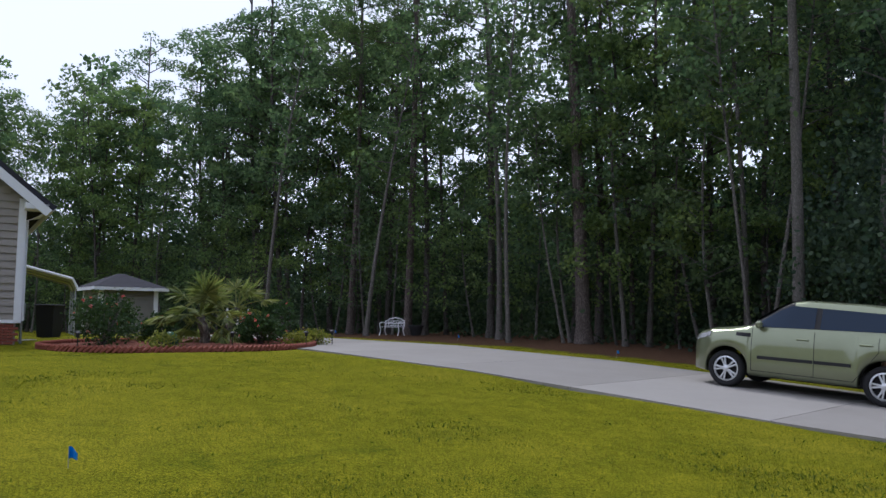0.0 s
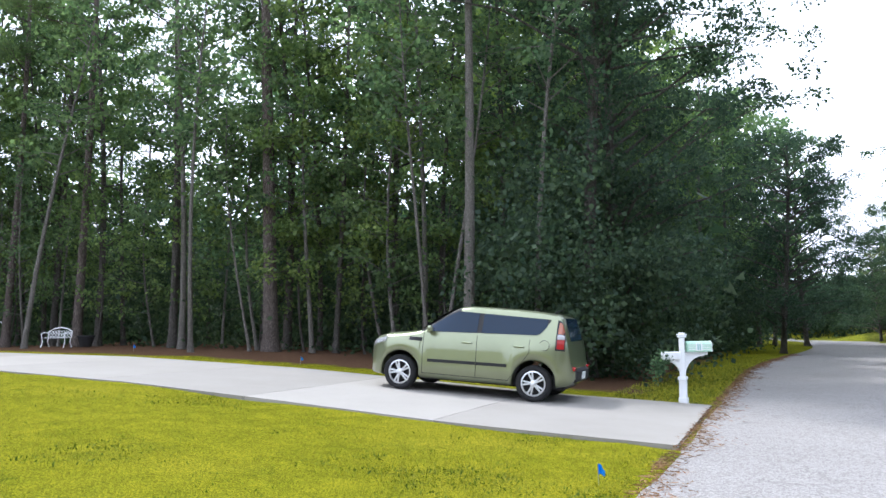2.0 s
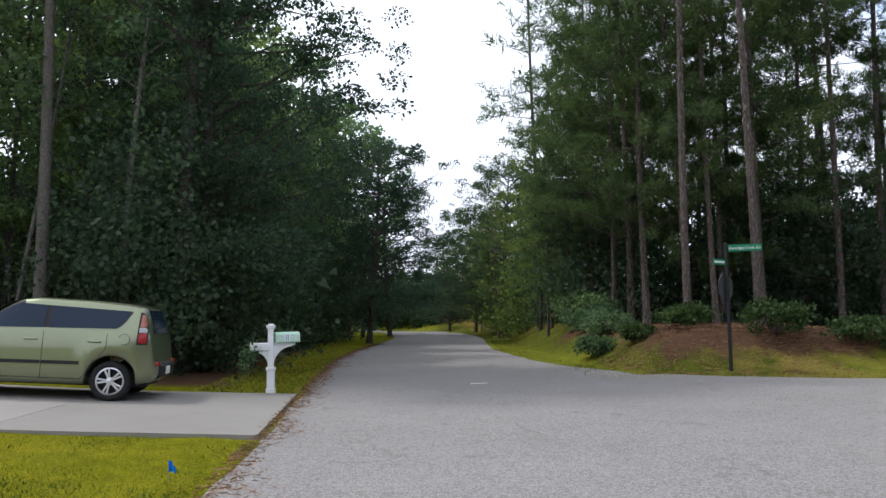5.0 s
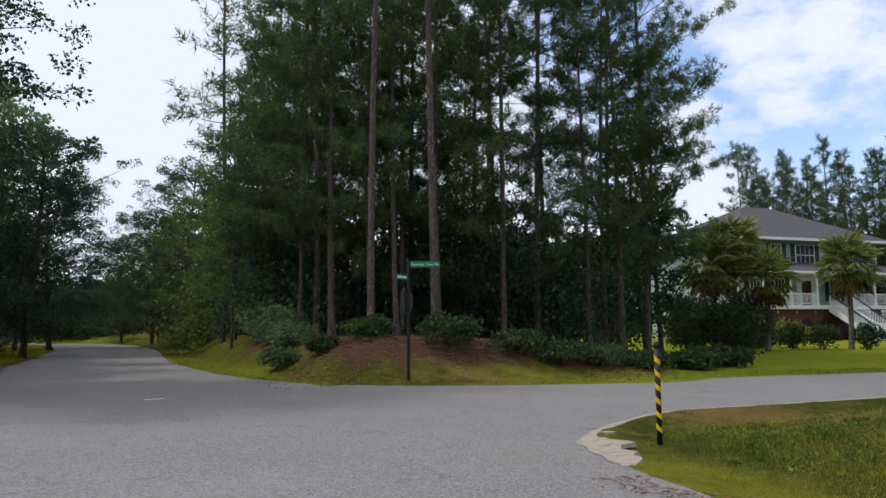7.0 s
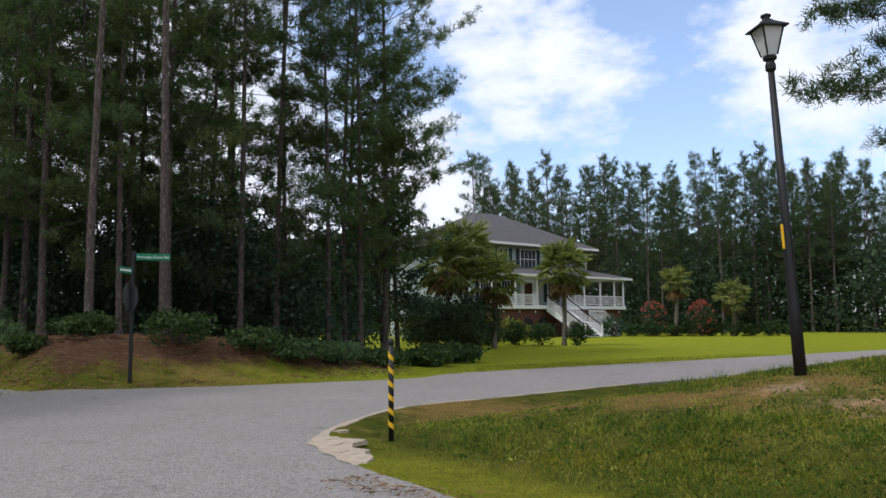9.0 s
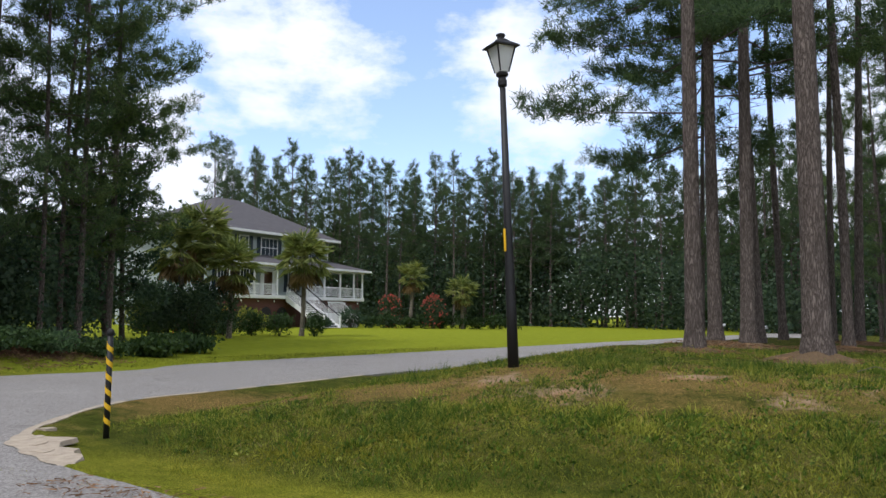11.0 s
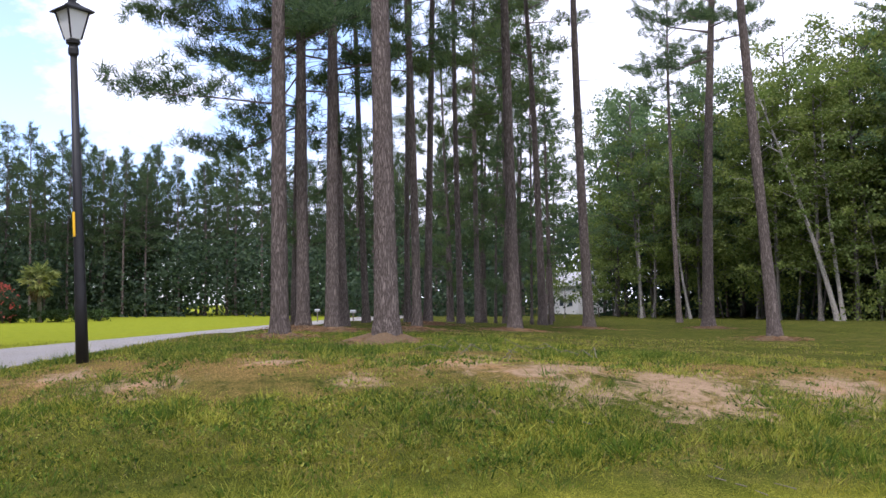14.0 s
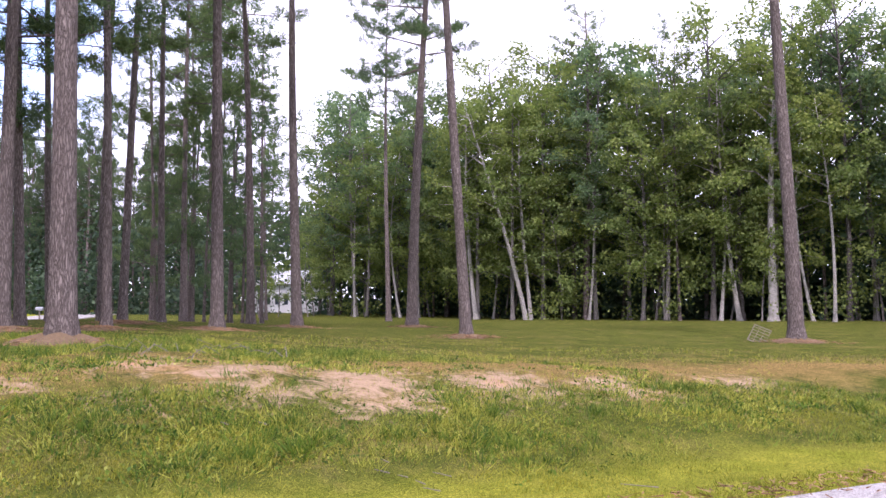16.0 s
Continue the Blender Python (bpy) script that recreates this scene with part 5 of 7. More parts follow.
    part("front_grille", Shape().box((-0.16, -0.4, 0.36), (-0.035, 0.4, 0.50), None, 0.03), BLACK_PLASTIC, car)
    part("bumper_reflector", Shape().box((-4.05, 0.56, 0.58), (-3.96, 0.7, 0.65), None, 0.015), RED_LENS, car)
    part("bumper_reflector", Shape().box((-4.05, -0.7, 0.58), (-3.96, -0.56, 0.65), None, 0.015), RED_LENS, car)
    part("number_plate", Shape().box((-4.085, -0.15, 0.42), (-4.065, 0.15, 0.55), None, 0.004), SIGN_WHITE, car)
    part("underbody", Shape().box((-3.86, -0.68, 0.22), (-0.3, 0.68, 0.5), None, 0.05), BLACK_PLASTIC, car)
    part("antenna", Shape().tube([(-3.5, 0, 1.575), (-3.68, 0, 1.66)], [0.012, 0.006], 6), BLACK_PLASTIC, car)
    for a in AXLES:
        for sgn in (1, -1):
            wheel_parts(car, -a, sgn * 0.77, sgn)


build_car()


# ---- mailbox, flags, signs, posts ----
def build_mailbox():
    at = Matrix.Translation(ground_point(10.03, 12.4, -0.02)) @ pose(0, 0, 0, 0, 0, 45)
    # local x runs along the road, away from the driveway
    box = thing("mailbox", "white colonnade mailbox post with pale green box beside the driveway", "mailbox", at)
    post = Shape().box((-0.085, -0.085, 0), (0.085, 0.085, 0.14), None, 0.01).box((-0.07, -0.07, 0.14), (0.07, 0.07, 0.46), None, 0.008)
    post.box((-0.085, -0.085, 0.46), (0.085, 0.085, 0.53), None, 0.012).box((-0.052, -0.052, 0.53), (0.052, 0.052, 1.27), None, 0.006)
    post.box((-0.075, -0.075, 1.25), (0.075, 0.075, 1.29), None, 0.01)
    part("post", post, WHITE_PAINT, box)
    part("post_cap", Shape().box((-0.085, -0.085, 1.29), (0.085, 0.085, 1.315), None, 0.008).box((-0.055, -0.055, 1.315), (0.055, 0.055, 1.345), None, 0.015), WHITE_PAINT, box)
    # the arm lies across the road's edge: from over the grass to over the kerb
    arm = pose(0, 0, 0, 0, 0, -58)
    part("arm", Shape().box((-0.05, -0.03, 0.93), (0.5, 0.03, 0.985), arm, 0.008), WHITE_PAINT, box)
    for sgn, r in ((1, 0.38), (-1, 0.3)):
        out = [(0.045 * sgn, 0.0), (0.045 * sgn, -r)] + [(sgn * (0.05 + r - r * math.cos(k / 8 * math.pi / 2)), -r + (r - 0.02) * math.sin(k / 8 * math.pi / 2)) for k in range(9)] + [(sgn * (0.05 + r), 0.0)]
        pts = out[::-1] if sgn > 0 else out
        s = Shape().prism(pts, -0.02, 0.02, arm @ Matrix.Translation((0, 0, 0.93 if sgn > 0 else 0.84)) @ pose(0, 0, 0, 90, 0, 0))
        part("bracket", s, WHITE_PAINT, box)
    part("paper_box", Shape().box((-0.4, -0.065, 0.842), (-0.055, 0.065, 0.99), arm, 0.012), WHITE_PAINT, box)
    hood = [(-0.085, 0), (0.085, 0), (0.085, 0.11)] + [(0.085 * math.cos(a), 0.11 + 0.085 * math.sin(a)) for a in span(0.2, math.pi - 0.2, 9)] + [(-0.085, 0.11)]
    s = Shape().prism(hood, 0.07, 0.55, arm @ Matrix.Translation((0, 0, 0.99)) @ pose(0, 0, 0, 90, 0, 90))
    tub = part("letter_box", s, PALE_GREEN, box, "pale green metal letter box with white stripes")
    for k in range(4):
        z = 1.02 + 0.034 * k
        for y0, y1 in ((-0.0895, -0.0855), (0.0855, 0.0895)):
            part("stripe", Shape().box((0.09, y0, z), (0.54, y1, z + 0.013), arm), SIGN_WHITE, tub)
    for y0, y1 in ((-0.093, -0.09), (0.09, 0.093)):
        part("emblem_panel", Shape().box((0.23, y0, 1.005), (0.36, y1, 1.15), arm), SIGN_WHITE, tub)
        y2, y3 = (y0 - 0.003, y0 - 0.0005) if y0 < 0 else (y1 + 0.0005, y1 + 0.003)
        part("emblem", Shape().box((0.265, y2, 1.02), (0.285, y3, 1.13), arm).box((0.305, y2, 1.02), (0.325, y3, 1.13), arm), TEAL, tub)
    part("box_door", Shape().prism([(x * 1.06, y * 1.04 - 0.002) for x, y in hood], 0.55, 0.562, arm @ Matrix.Translation((0, 0, 0.99)) @ pose(0, 0, 0, 90, 0, 90)), SIGN_WHITE, tub)
    for k in range(4):
        z = 1.2 - 0.075 * k
        part("number_bar", Shape().box((-0.02, -0.056, z - 0.025), (0.02, -0.052, z + 0.025), pose(0, 0, 0, 0, 0, -12)), SIGN_BACK, box)
    leaves = np.random.default_rng(4)
    np.random.seed(4)
    c = leaves.normal(size=(260, 3)) * np.array([0.09, 0.07, 0.11]) + np.array([-0.44, 0.0, 0.9])
    c[:, 2] -= np.maximum(0, -c[:, 0] - 0.2) * 0.6
    size = leaves.uniform(0.05, 0.1, 260)
    v, f = blades(np.array([tuple(arm @ Vector(p)) for p in c]), unit(260, 0.2), size, size * 0.6)
    part("vine", quick_mesh("vine", v, f, LEAVES), LEAVES, box, "leafy green vine over the paper box")
    return at


build_mailbox()


def build_flag(x, y, turn, lean=4):
    f = thing("marker_flag", "small blue utility marker flag on a wire in the grass", "flag", Matrix.Translation(ground_point(x, y)) @ pose(0, 0, 0, lean, 0, turn), group="marker flags")
    part("wire", Shape().tube([(0, 0, -0.05), (0, 0, 0.19)], [0.003, 0.003], 5), STEEL, f)
    s = Shape()
    for off in (0.0015, -0.0015):
        for i in range(6):
            for j in (0, 1):
                s.v.append((0.085 * i / 5 * (1 - 0.25 * i / 5), off + 0.02 * math.sin(i * 1.3), 0.19 - (0.0 if j else 0.1 * (1 - 0.5 * i / 5)) - 0.06 * (i / 5) ** 1.5))
    s.f = [(2 * i, 2 * i + 1, 2 * i + 3, 2 * i + 2) for i in range(5)] + [(12 + 2 * i, 14 + 2 * i, 15 + 2 * i, 13 + 2 * i) for i in range(5)]
    part("cloth", s, BLUE_FLAG, f)


for x, y, turn in ((-2.9, 6.26, 15), (4.46, 6.6, -50), (4.35, 19.9, 20), (0.5, 26.6, 10), (-4.3, 31.6, 30)):
    build_flag(x, y, turn)


def lettering(name, text, size, mat, parent, at, label=""):
    c = bpy.data.curves.new(name, "FONT")
    c.body, c.size, c.extrude, c.align_x, c.align_y = text, size, 0.002, "CENTER", "CENTER"
    c.materials.append(mat)
    ob = new(name, c)
    ob.parent, ob.matrix_basis = parent, at
    return tagged(ob, label)


def build_street_sign():
    p = ground_point(19.3, 7.1)
    turn = math.degrees(math.atan2(-p.y, -p.x)) + 90      # facing back down the road
    sign = thing("street_sign", "dark post with green street name blades and a stop sign", "road sign", Matrix.Translation((p.x, p.y, p.z - 0.03)))
    part("post", Shape().box((-0.035, -0.035, 0), (0.035, 0.035, 3.05), None, 0.006), BLACK_PAINT, sign)
    face = pose(0, 0, 0, 0, 0, turn - 2)
    blade = part("name_blade", Shape().box((0.05, -0.006, 2.84), (0.80, 0.006, 3.0), face, 0.004), SIGN_GREEN, sign, "green street name blade with white letters")
    lettering("letters", "Partridge Creek Rd", 0.088, SIGN_WHITE, blade, face @ Matrix.Translation((0.425, -0.0085, 2.918)) @ pose(0, 0, 0, 90, 0, 0), "white street name letters")
    cross = pose(0, 0, 0, 0, 0, turn + 62)
    low = part("name_blade", Shape().box((-0.62, -0.006, 2.52), (-0.04, 0.006, 2.66), cross, 0.004), SIGN_GREEN, sign, "green street name blade turned away")
    part("letter_bar", Shape().box((-0.57, -0.0095, 2.565), (-0.1, -0.0065, 2.615), cross), SIGN_WHITE, low)
    plate = [(0.36 * math.cos(math.pi / 8 + k * math.pi / 4), 2.0 + 0.36 * math.sin(math.pi / 8 + k * math.pi / 4)) for k in range(8)]
    part("stop_plate", Shape().prism(plate, -0.004, 0.004, pose(0, 0, 0, 0, 0, turn + 62) @ Matrix.Translation((0, 0.045, 0)) @ pose(0, 0, 0, 90, 0, 0)), SIGN_BACK, sign, "metal back of an octagonal stop sign, darkened for shade")


build_street_sign()


def build_bollard():
    p = ground_point(10.95, 0.75)
    b = thing("marker_post", "black marker post wound with yellow tape at the road's corner", "post", Matrix.Translation((p.x, p.y, -0.08)) @ pose(0, 0, 0, 0, -2.0, 0))
    part("pole", Shape().tube([(0, 0, 0), (0, 0, 1.22)], [0.034, 0.033], 16), BLACK_PAINT, b, shade=True)
    part("cap", Shape().lathe([(0.038, 1.2), (0.042, 1.235), (0.036, 1.262), (0.016, 1.28)], 16), BLACK_PLASTIC, b, shade=True)
    s, n, turns = Shape(), 80, 6
    for i in range(n + 1):
        a = -2 * math.pi * turns * i / n
        z = 0.1 + 1.0 * i / n
        for dz in (0.0, 0.065):
            for r in (0.0335, 0.0365):
                s.v.append((r * math.cos(a), r * math.sin(a), z + dz))
    s.f = [f for i in range(n) for f in ((4 * i + 1, 4 * i + 5, 4 * i + 7, 4 * i + 3), (4 * i, 4 * i + 4, 4 * i + 5, 4 * i + 1), (4 * i + 2, 4 * i + 3, 4 * i + 7, 4 * i + 6))]
    part("tape", s, YELLOW_PAINT, b, "yellow tape wound in a spiral")


build_bollard()


def build_street_lamp():
    p = ground_point(11.6, -4.7)
    lamp = thing("street_lamp", "leaning black lamp post with a four-sided lantern on the grassy mound", "street lamp", Matrix.Translation((p.x, p.y, p.z - 0.1)) @ pose(0, 0, 0, 0, 0, -110) @ pose(0, 0, 0, 0, -2.6, 0) @ Matrix.Diagonal((1.08, 1.08, 1.118, 1)))
    part("pole", Shape().tube([(0, 0, 0), (0, 0, 0.9), (0, 0, 1.8), (0, 0, 3.92)], [0.078, 0.07, 0.058, 0.04], 14), BLACK_PAINT, lamp, shade=True)
    part("collar", Shape().lathe([(0.05, 3.85), (0.065, 3.87), (0.065, 3.93), (0.05, 3.98), (0.085, 4.0), (0.09, 4.03), (0.05, 4.04)], 14), BLACK_PAINT, lamp)
    part("tape", Shape().box((0.058, -0.02, 1.62), (0.072, 0.02, 1.92), pose(0, 0, 0, 0, 0, 215), 0.004), YELLOW_PAINT, lamp, "strip of yellow tape on the pole")
    q, w0, w1, z0, z1 = pose(0, 0, 0, 0, 0, 28), 0.07, 0.145, 4.05, 4.40
    for k in range(4):
        m = q @ Matrix.Rotation(k * math.pi / 2, 4, "Z")
        s = Shape()
        s.add([m @ Vector(v) for v in ((-w0, w0 - 0.004, z0), (w0, w0 - 0.004, z0), (w1, w1 - 0.004, z1), (-w1, w1 - 0.004, z1), (-w0, w0 - 0.012, z0), (w0, w0 - 0.012, z0), (w1, w1 - 0.012, z1), (-w1, w1 - 0.012, z1))],
              [(0, 1, 2, 3), (7, 6, 5, 4), (0, 4, 5, 1), (1, 5, 6, 2), (2, 6, 7, 3), (3, 7, 4, 0)])
        part("pane", s, FROSTED, lamp, "milky glass pane")
        part("corner_bar", Shape().tube([m @ Vector((w0, w0, z0)), m @ Vector((w1, w1, z1))], [0.012, 0.014], 6), BLACK_PAINT, lamp)
        part("top_rail", Shape().tube([m @ Vector((-w1, w1, z1)), m @ Vector((w1, w1, z1))], [0.013, 0.013], 6), BLACK_PAINT, lamp)
    roof = Shape()
    for w, z in ((0.195, 4.39), (0.195, 4.405), (0.07, 4.49), (0.055, 4.51)):
        roof.v += [tuple(q @ Vector((x * w, y * w, z))) for x, y in ((-1, -1), (1, -1), (1, 1), (-1, 1))]
    roof.f = [(3, 2, 1, 0), (12, 13, 14, 15)] + [(r * 4 + s, r * 4 + (s + 1) % 4, r * 4 + 4 + (s + 1) % 4, r * 4 + 4 + s) for r in range(3) for s in range(4)]
    part("lantern_roof", roof, BLACK_PAINT, lamp)
    part("finial", Shape().lathe([(0.05, 4.50), (0.05, 4.55), (0.065, 4.555), (0.065, 4.575), (0.035, 4.59)], 12), BLACK_PAINT, lamp)


build_street_lamp()


# ---- the big house across the side road ----
def clapboards(parent, name, mat, a, b, z0, z1, step, normal, thick=0.02):
    """Lapped boards on a wall from a to b (ground plan), each its own piece."""
    d = Vector((b[0] - a[0], b[1] - a[1], 0))
    n = Vector((normal[0], normal[1], 0)).normalized()
    z = z0
    while z < z1 - 0.01:
        top = min(z + step, z1)
        p, q = Vector((a[0], a[1], 0)), Vector((b[0], b[1], 0))
        s = Shape().add([p + n * thick + Vector((0, 0, z)), q + n * thick + Vector((0, 0, z)), q + n * 0.004 + Vector((0, 0, top)), p + n * 0.004 + Vector((0, 0, top)), p + Vector((0, 0, z)), q + Vector((0, 0, z)), q + Vector((0, 0, top)), p + Vector((0, 0, top))],
                        [(0, 1, 2, 3), (4, 7, 6, 5), (0, 4, 5, 1), (3, 2, 6, 7), (0, 3, 7, 4), (1, 5, 6, 2)])
        part(name, s, mat, parent)
        z += step


def build_big_house():
    # local x runs along the front, away from the corner wood; local -y faces the road
    L, W, S = 15.5, 12.6, 1.5
    at = Matrix.Translation((66.43, -3.1, 0.02)) @ pose(0, 0, 0, 0, 0, math.degrees(math.atan2(-0.785, 0.62)))
    h = thing("house", "two-storey grey-green house with a raised white porch on brick arches", "house", at)
    F, P, E = 2.75, 2.7, 8.25          # porch floor, porch depth, eave
    # walls
    part("wall", Shape().box((0.5, 0.5, 0), (L - 0.5, W - 0.5, E)), SIDING_GREEN, h)
    clapboards(h, "siding_board", SIDING_GREEN, (0.5, 0.5), (L - 0.5, 0.5), F, E - 0.1, 0.2, (0, -1))
    clapboards(h, "siding_board", SIDING_GREEN, (0.5, W - 0.5), (0.5, 0.5), F, E - 0.1, 0.2, (-1, 0))
    # hip roof
    rise, over = 3.5, 0.45
    r = Shape()
    r.add([(-over, -over, E), (L + over, -over, E), (L + over, W + over, E), (-over, W + over, E), (W / 2, W / 2, E + rise), (L - W / 2, W / 2, E + rise)], [(0, 1, 5, 4), (1, 2, 5), (2, 3, 4, 5), (3, 0, 4), (3, 2, 1, 0)])
    roof = part("roof", r, SHINGLE, h, "dark grey shingle hip roof")
    for a, b in (((-over, -over), (L + over, -over)), ((-over, W + over), (-over, -over)), ((L + over, -over), (L + over, W + over))):
        x0, x1, y0, y1 = min(a[0], b[0]), max(a[0], b[0]), min(a[1], b[1]), max(a[1], b[1])
        part("fascia", Shape().box((x0 - 0.03, y0 - 0.03, E - 0.22), (x1 + 0.03 if x1 > x0 else x0 + 0.03, y1 + 0.03 if y1 > y0 else y0 + 0.03, E - 0.005)), WHITE_PAINT, roof)
    # brick base with arches under the porch, black plates standing for their shade
    part("brick_base", Shape().box((-0.2, -P + 0.35, 0), (L + S - 0.35, 0.5, F - 0.3)), BRICK, h)
    x = 0.6
    while x < L + 1.0:
        if not 6.2 < x < 9.6:
            arch = [(-0.62, 0.02), (0.62, 0.02), (0.62, 1.15)] + [(0.62 * math.cos(t), 1.15 + 0.62 * math.sin(t)) for t in span(0.15, math.pi - 0.15, 11)] + [(-0.62, 1.15)]
            part("arch_recess", Shape().prism(arch, 0, 0.02, Matrix.Translation((x, -P + 0.345, 0)) @ pose(0, 0, 0, 90, 0, 0)), BLACK_PAINT, h)
            part("porch_light", Shape().lathe([(0.03, 0), (0.06, 0.06), (0.05, 0.16)], 10, Matrix.Translation((x + 0.85, -P + 0.27, 2.15))), WHITE_PAINT, h)
        x += 1.85
    part("porch_floor", Shape().box((-0.3, -P, F - 0.3), (L + S, 0.5, F), None, 0.03), WHITE_PAINT, h)
    # porch roof wraps the front and the far side
    top = Shape().add([(-0.3, -P - 0.45, F + 2.6), (L + S + 0.45, -P - 0.45, F + 2.6), (L + S + 0.45, W, F + 2.6), (L - 0.48, W, F + 3.55), (L - 0.48, 0.48, F + 3.55), (-0.3, 0.48, F + 3.55), (-0.3, 0.48, F + 2.6)],
                      [(0, 1, 4, 5), (1, 2, 3, 4), (0, 5, 6), (0, 6, 1)])
    part("porch_roof", top, SHINGLE, h)
    part("porch_fascia", Shape().box((-0.3, -P - 0.47, F + 2.42), (L + S + 0.47, -P - 0.41, F + 2.6)), WHITE_PAINT, h)
    part("porch_fascia", Shape().box((L + S + 0.41, -P - 0.41, F + 2.42), (L + S + 0.47, W, F + 2.6)), WHITE_PAINT, h)
    part("porch_beam", Shape().box((-0.2, -P + 0.05, F + 2.32), (L + S, -P + 0.25, F + 2.55)), WHITE_PAINT, h)
    part("porch_ceiling", Shape().box((-0.2, -P + 0.26, F + 2.45), (L + S - 0.1, 0.48, F + 2.5)), WHITE_PAINT, h)
    posts = [0.1, 2.7, 5.3, 9.0, 11.3, 13.5, 15.5, L + S - 0.2]
    for x in posts:
        part("porch_column", Shape().lathe([(0.14, F), (0.14, F + 0.12), (0.1, F + 0.16), (0.085, F + 2.2), (0.13, F + 2.26), (0.13, F + 2.34)], 12, Matrix.Translation((x, -P + 0.15, 0))), WHITE_PAINT, h)
    for a, b in zip(posts, posts[1:]):
        if a == 5.3:
            continue
        rail = part("railing", Shape().box((a + 0.1, -P + 0.12, F + 0.86), (b - 0.1, -P + 0.18, F + 0.93)), WHITE_PAINT, h)
        part("bottom_rail", Shape().box((a + 0.1, -P + 0.125, F + 0.1), (b - 0.1, -P + 0.175, F + 0.15)), WHITE_PAINT, rail)
        for k in range(int((b - a - 0.2) / 0.13)):
            x = a + 0.16 + k * 0.13
            part("baluster", Shape().box((x, -P + 0.135, F + 0.15), (x + 0.035, -P + 0.165, F + 0.86)), WHITE_PAINT, rail)
    # windows and door
    for x, z, w, hh, sh in ((1.7, E - 2.0, 0.95, 1.5, True), (4.3, E - 2.0, 0.95, 1.5, True), (7.3, E - 2.1, 1.9, 1.6, True), (10.5, E - 2.0, 0.95, 1.5, True), (13.0, E - 2.0, 0.95, 1.5, True),
                            (2.0, F + 0.5, 0.95, 1.7, True), (4.5, F + 0.5, 0.95, 1.7, True), (10.3, F + 0.5, 0.95, 1.7, True), (13.0, F + 0.5, 0.95, 1.7, True)):
        win = part("window", Shape().box((x - w / 2, 0.44, z), (x + w / 2, 0.49, z + hh)), WINDOW, h)
        f = 0.08
        for lo, hi in (((x - w / 2 - f, 0.41, z - f), (x - w / 2, 0.48, z + hh + f)), ((x + w / 2, 0.41, z - f), (x + w / 2 + f, 0.48, z + hh + f)), ((x - w / 2, 0.41, z + hh), (x + w / 2, 0.48, z + hh + f)), ((x - w / 2, 0.41, z - f), (x + w / 2, 0.48, z))):
            part("window_frame", Shape().box(lo, hi, None, 0.008), WHITE_PAINT, win)
        part("glazing_bar", Shape().box((x - w / 2, 0.42, z + hh / 2 - 0.03), (x + w / 2, 0.439, z + hh / 2 + 0.03)), WHITE_PAINT, win)
        for k in range(1, 3 if w < 1.2 else 4):
            c = x - w / 2 + w * k / (3 if w < 1.2 else 4)
            part("glazing_bar", Shape().box((c - 0.015, 0.425, z), (c + 0.015, 0.439, z + hh)), WHITE_PAINT, win)
        for k in (-1, 1):
            c = x + k * (w / 2 + f + 0.25)
            part("shutter", Shape().box((c - 0.22, 0.42, z - f), (c + 0.22, 0.476, z + hh + f), None, 0.012), SHUTTER, h)
    door = part("front_door", Shape().box((6.75, 0.42, F), (7.75, 0.48, F + 2.1), None, 0.01), plain("brown_door", (0.09, 0.035, 0.02), 0.5), h, "dark brown panelled front door")
    part("door_frame", Shape().box((6.3, 0.4, F), (6.75, 0.478, F + 2.4)).box((7.75, 0.4, F), (8.2, 0.478, F + 2.4)).box((6.75, 0.4, F + 2.1), (7.75, 0.478, F + 2.4)), WHITE_PAINT, door)
    for z in (0.25, 1.15):
        for x in (6.88, 7.3):
            part("door_panel", Shape().box((x, 0.405, F + z), (x + 0.32, 0.42, F + z + 0.7), None, 0.008), plain("brown_panel", (0.07, 0.028, 0.017), 0.5), door)
    part("downpipe", Shape().tube([(L - 0.5, 0.35, F + 3.5), (L - 0.5, 0.35, E - 0.25)], [0.06, 0.06], 8), WHITE_PAINT, h)
    # stairs in front, with dark handrails above and white below
    x0, x1, n, go = 6.3, 8.3, 15, 0.28
    stair = part("porch_stairs", Shape().box((x0, -P - 0.02, F - 0.2), (x1, -P + 0.02, F - 0.02)), WHITE_PAINT, h, "white timber porch stairs")
    for k in range(n):
        z = F - (k + 1) * F / (n + 1)
        part("tread", Shape().box((x0, -P - (k + 1) * go - 0.02, z - 0.045), (x1, -P - k * go, z), None, 0.008), WHITE_PAINT, stair)
        part("riser", Shape().box((x0 + 0.03, -P - k * go - 0.02, z), (x1 - 0.03, -P - k * go, z + F / (n + 1) - 0.046)), SIGN_BACK, stair)
    end = -P - n * go
    for x in (x0 - 0.04, x1 + 0.04):
        part("stringer", Shape().add([(x - 0.03, -P, F - 0.5), (x + 0.03, -P, F - 0.5), (x + 0.03, end, -0.02), (x - 0.03, end, -0.02), (x - 0.03, -P, F), (x + 0.03, -P, F), (x + 0.03, end, 0.3), (x - 0.03, end, 0.3)],
                                     [(0, 1, 2, 3), (4, 7, 6, 5), (0, 4, 5, 1), (1, 5, 6, 2), (2, 6, 7, 3), (3, 7, 4, 0)]), WHITE_PAINT, stair)
        part("handrail", Shape().tube([(x, -P, F + 0.95), (x, end, 1.05)], [0.05, 0.05], 6), BLACK_PAINT, stair, "dark stair handrail")
        part("newel", Shape().box((x - 0.07, end - 0.07, -0.02), (x + 0.07, end + 0.07, 1.15), None, 0.01), WHITE_PAINT, stair)
        for k in range(n * 2):
            y = -P - (k + 0.5) * go / 2
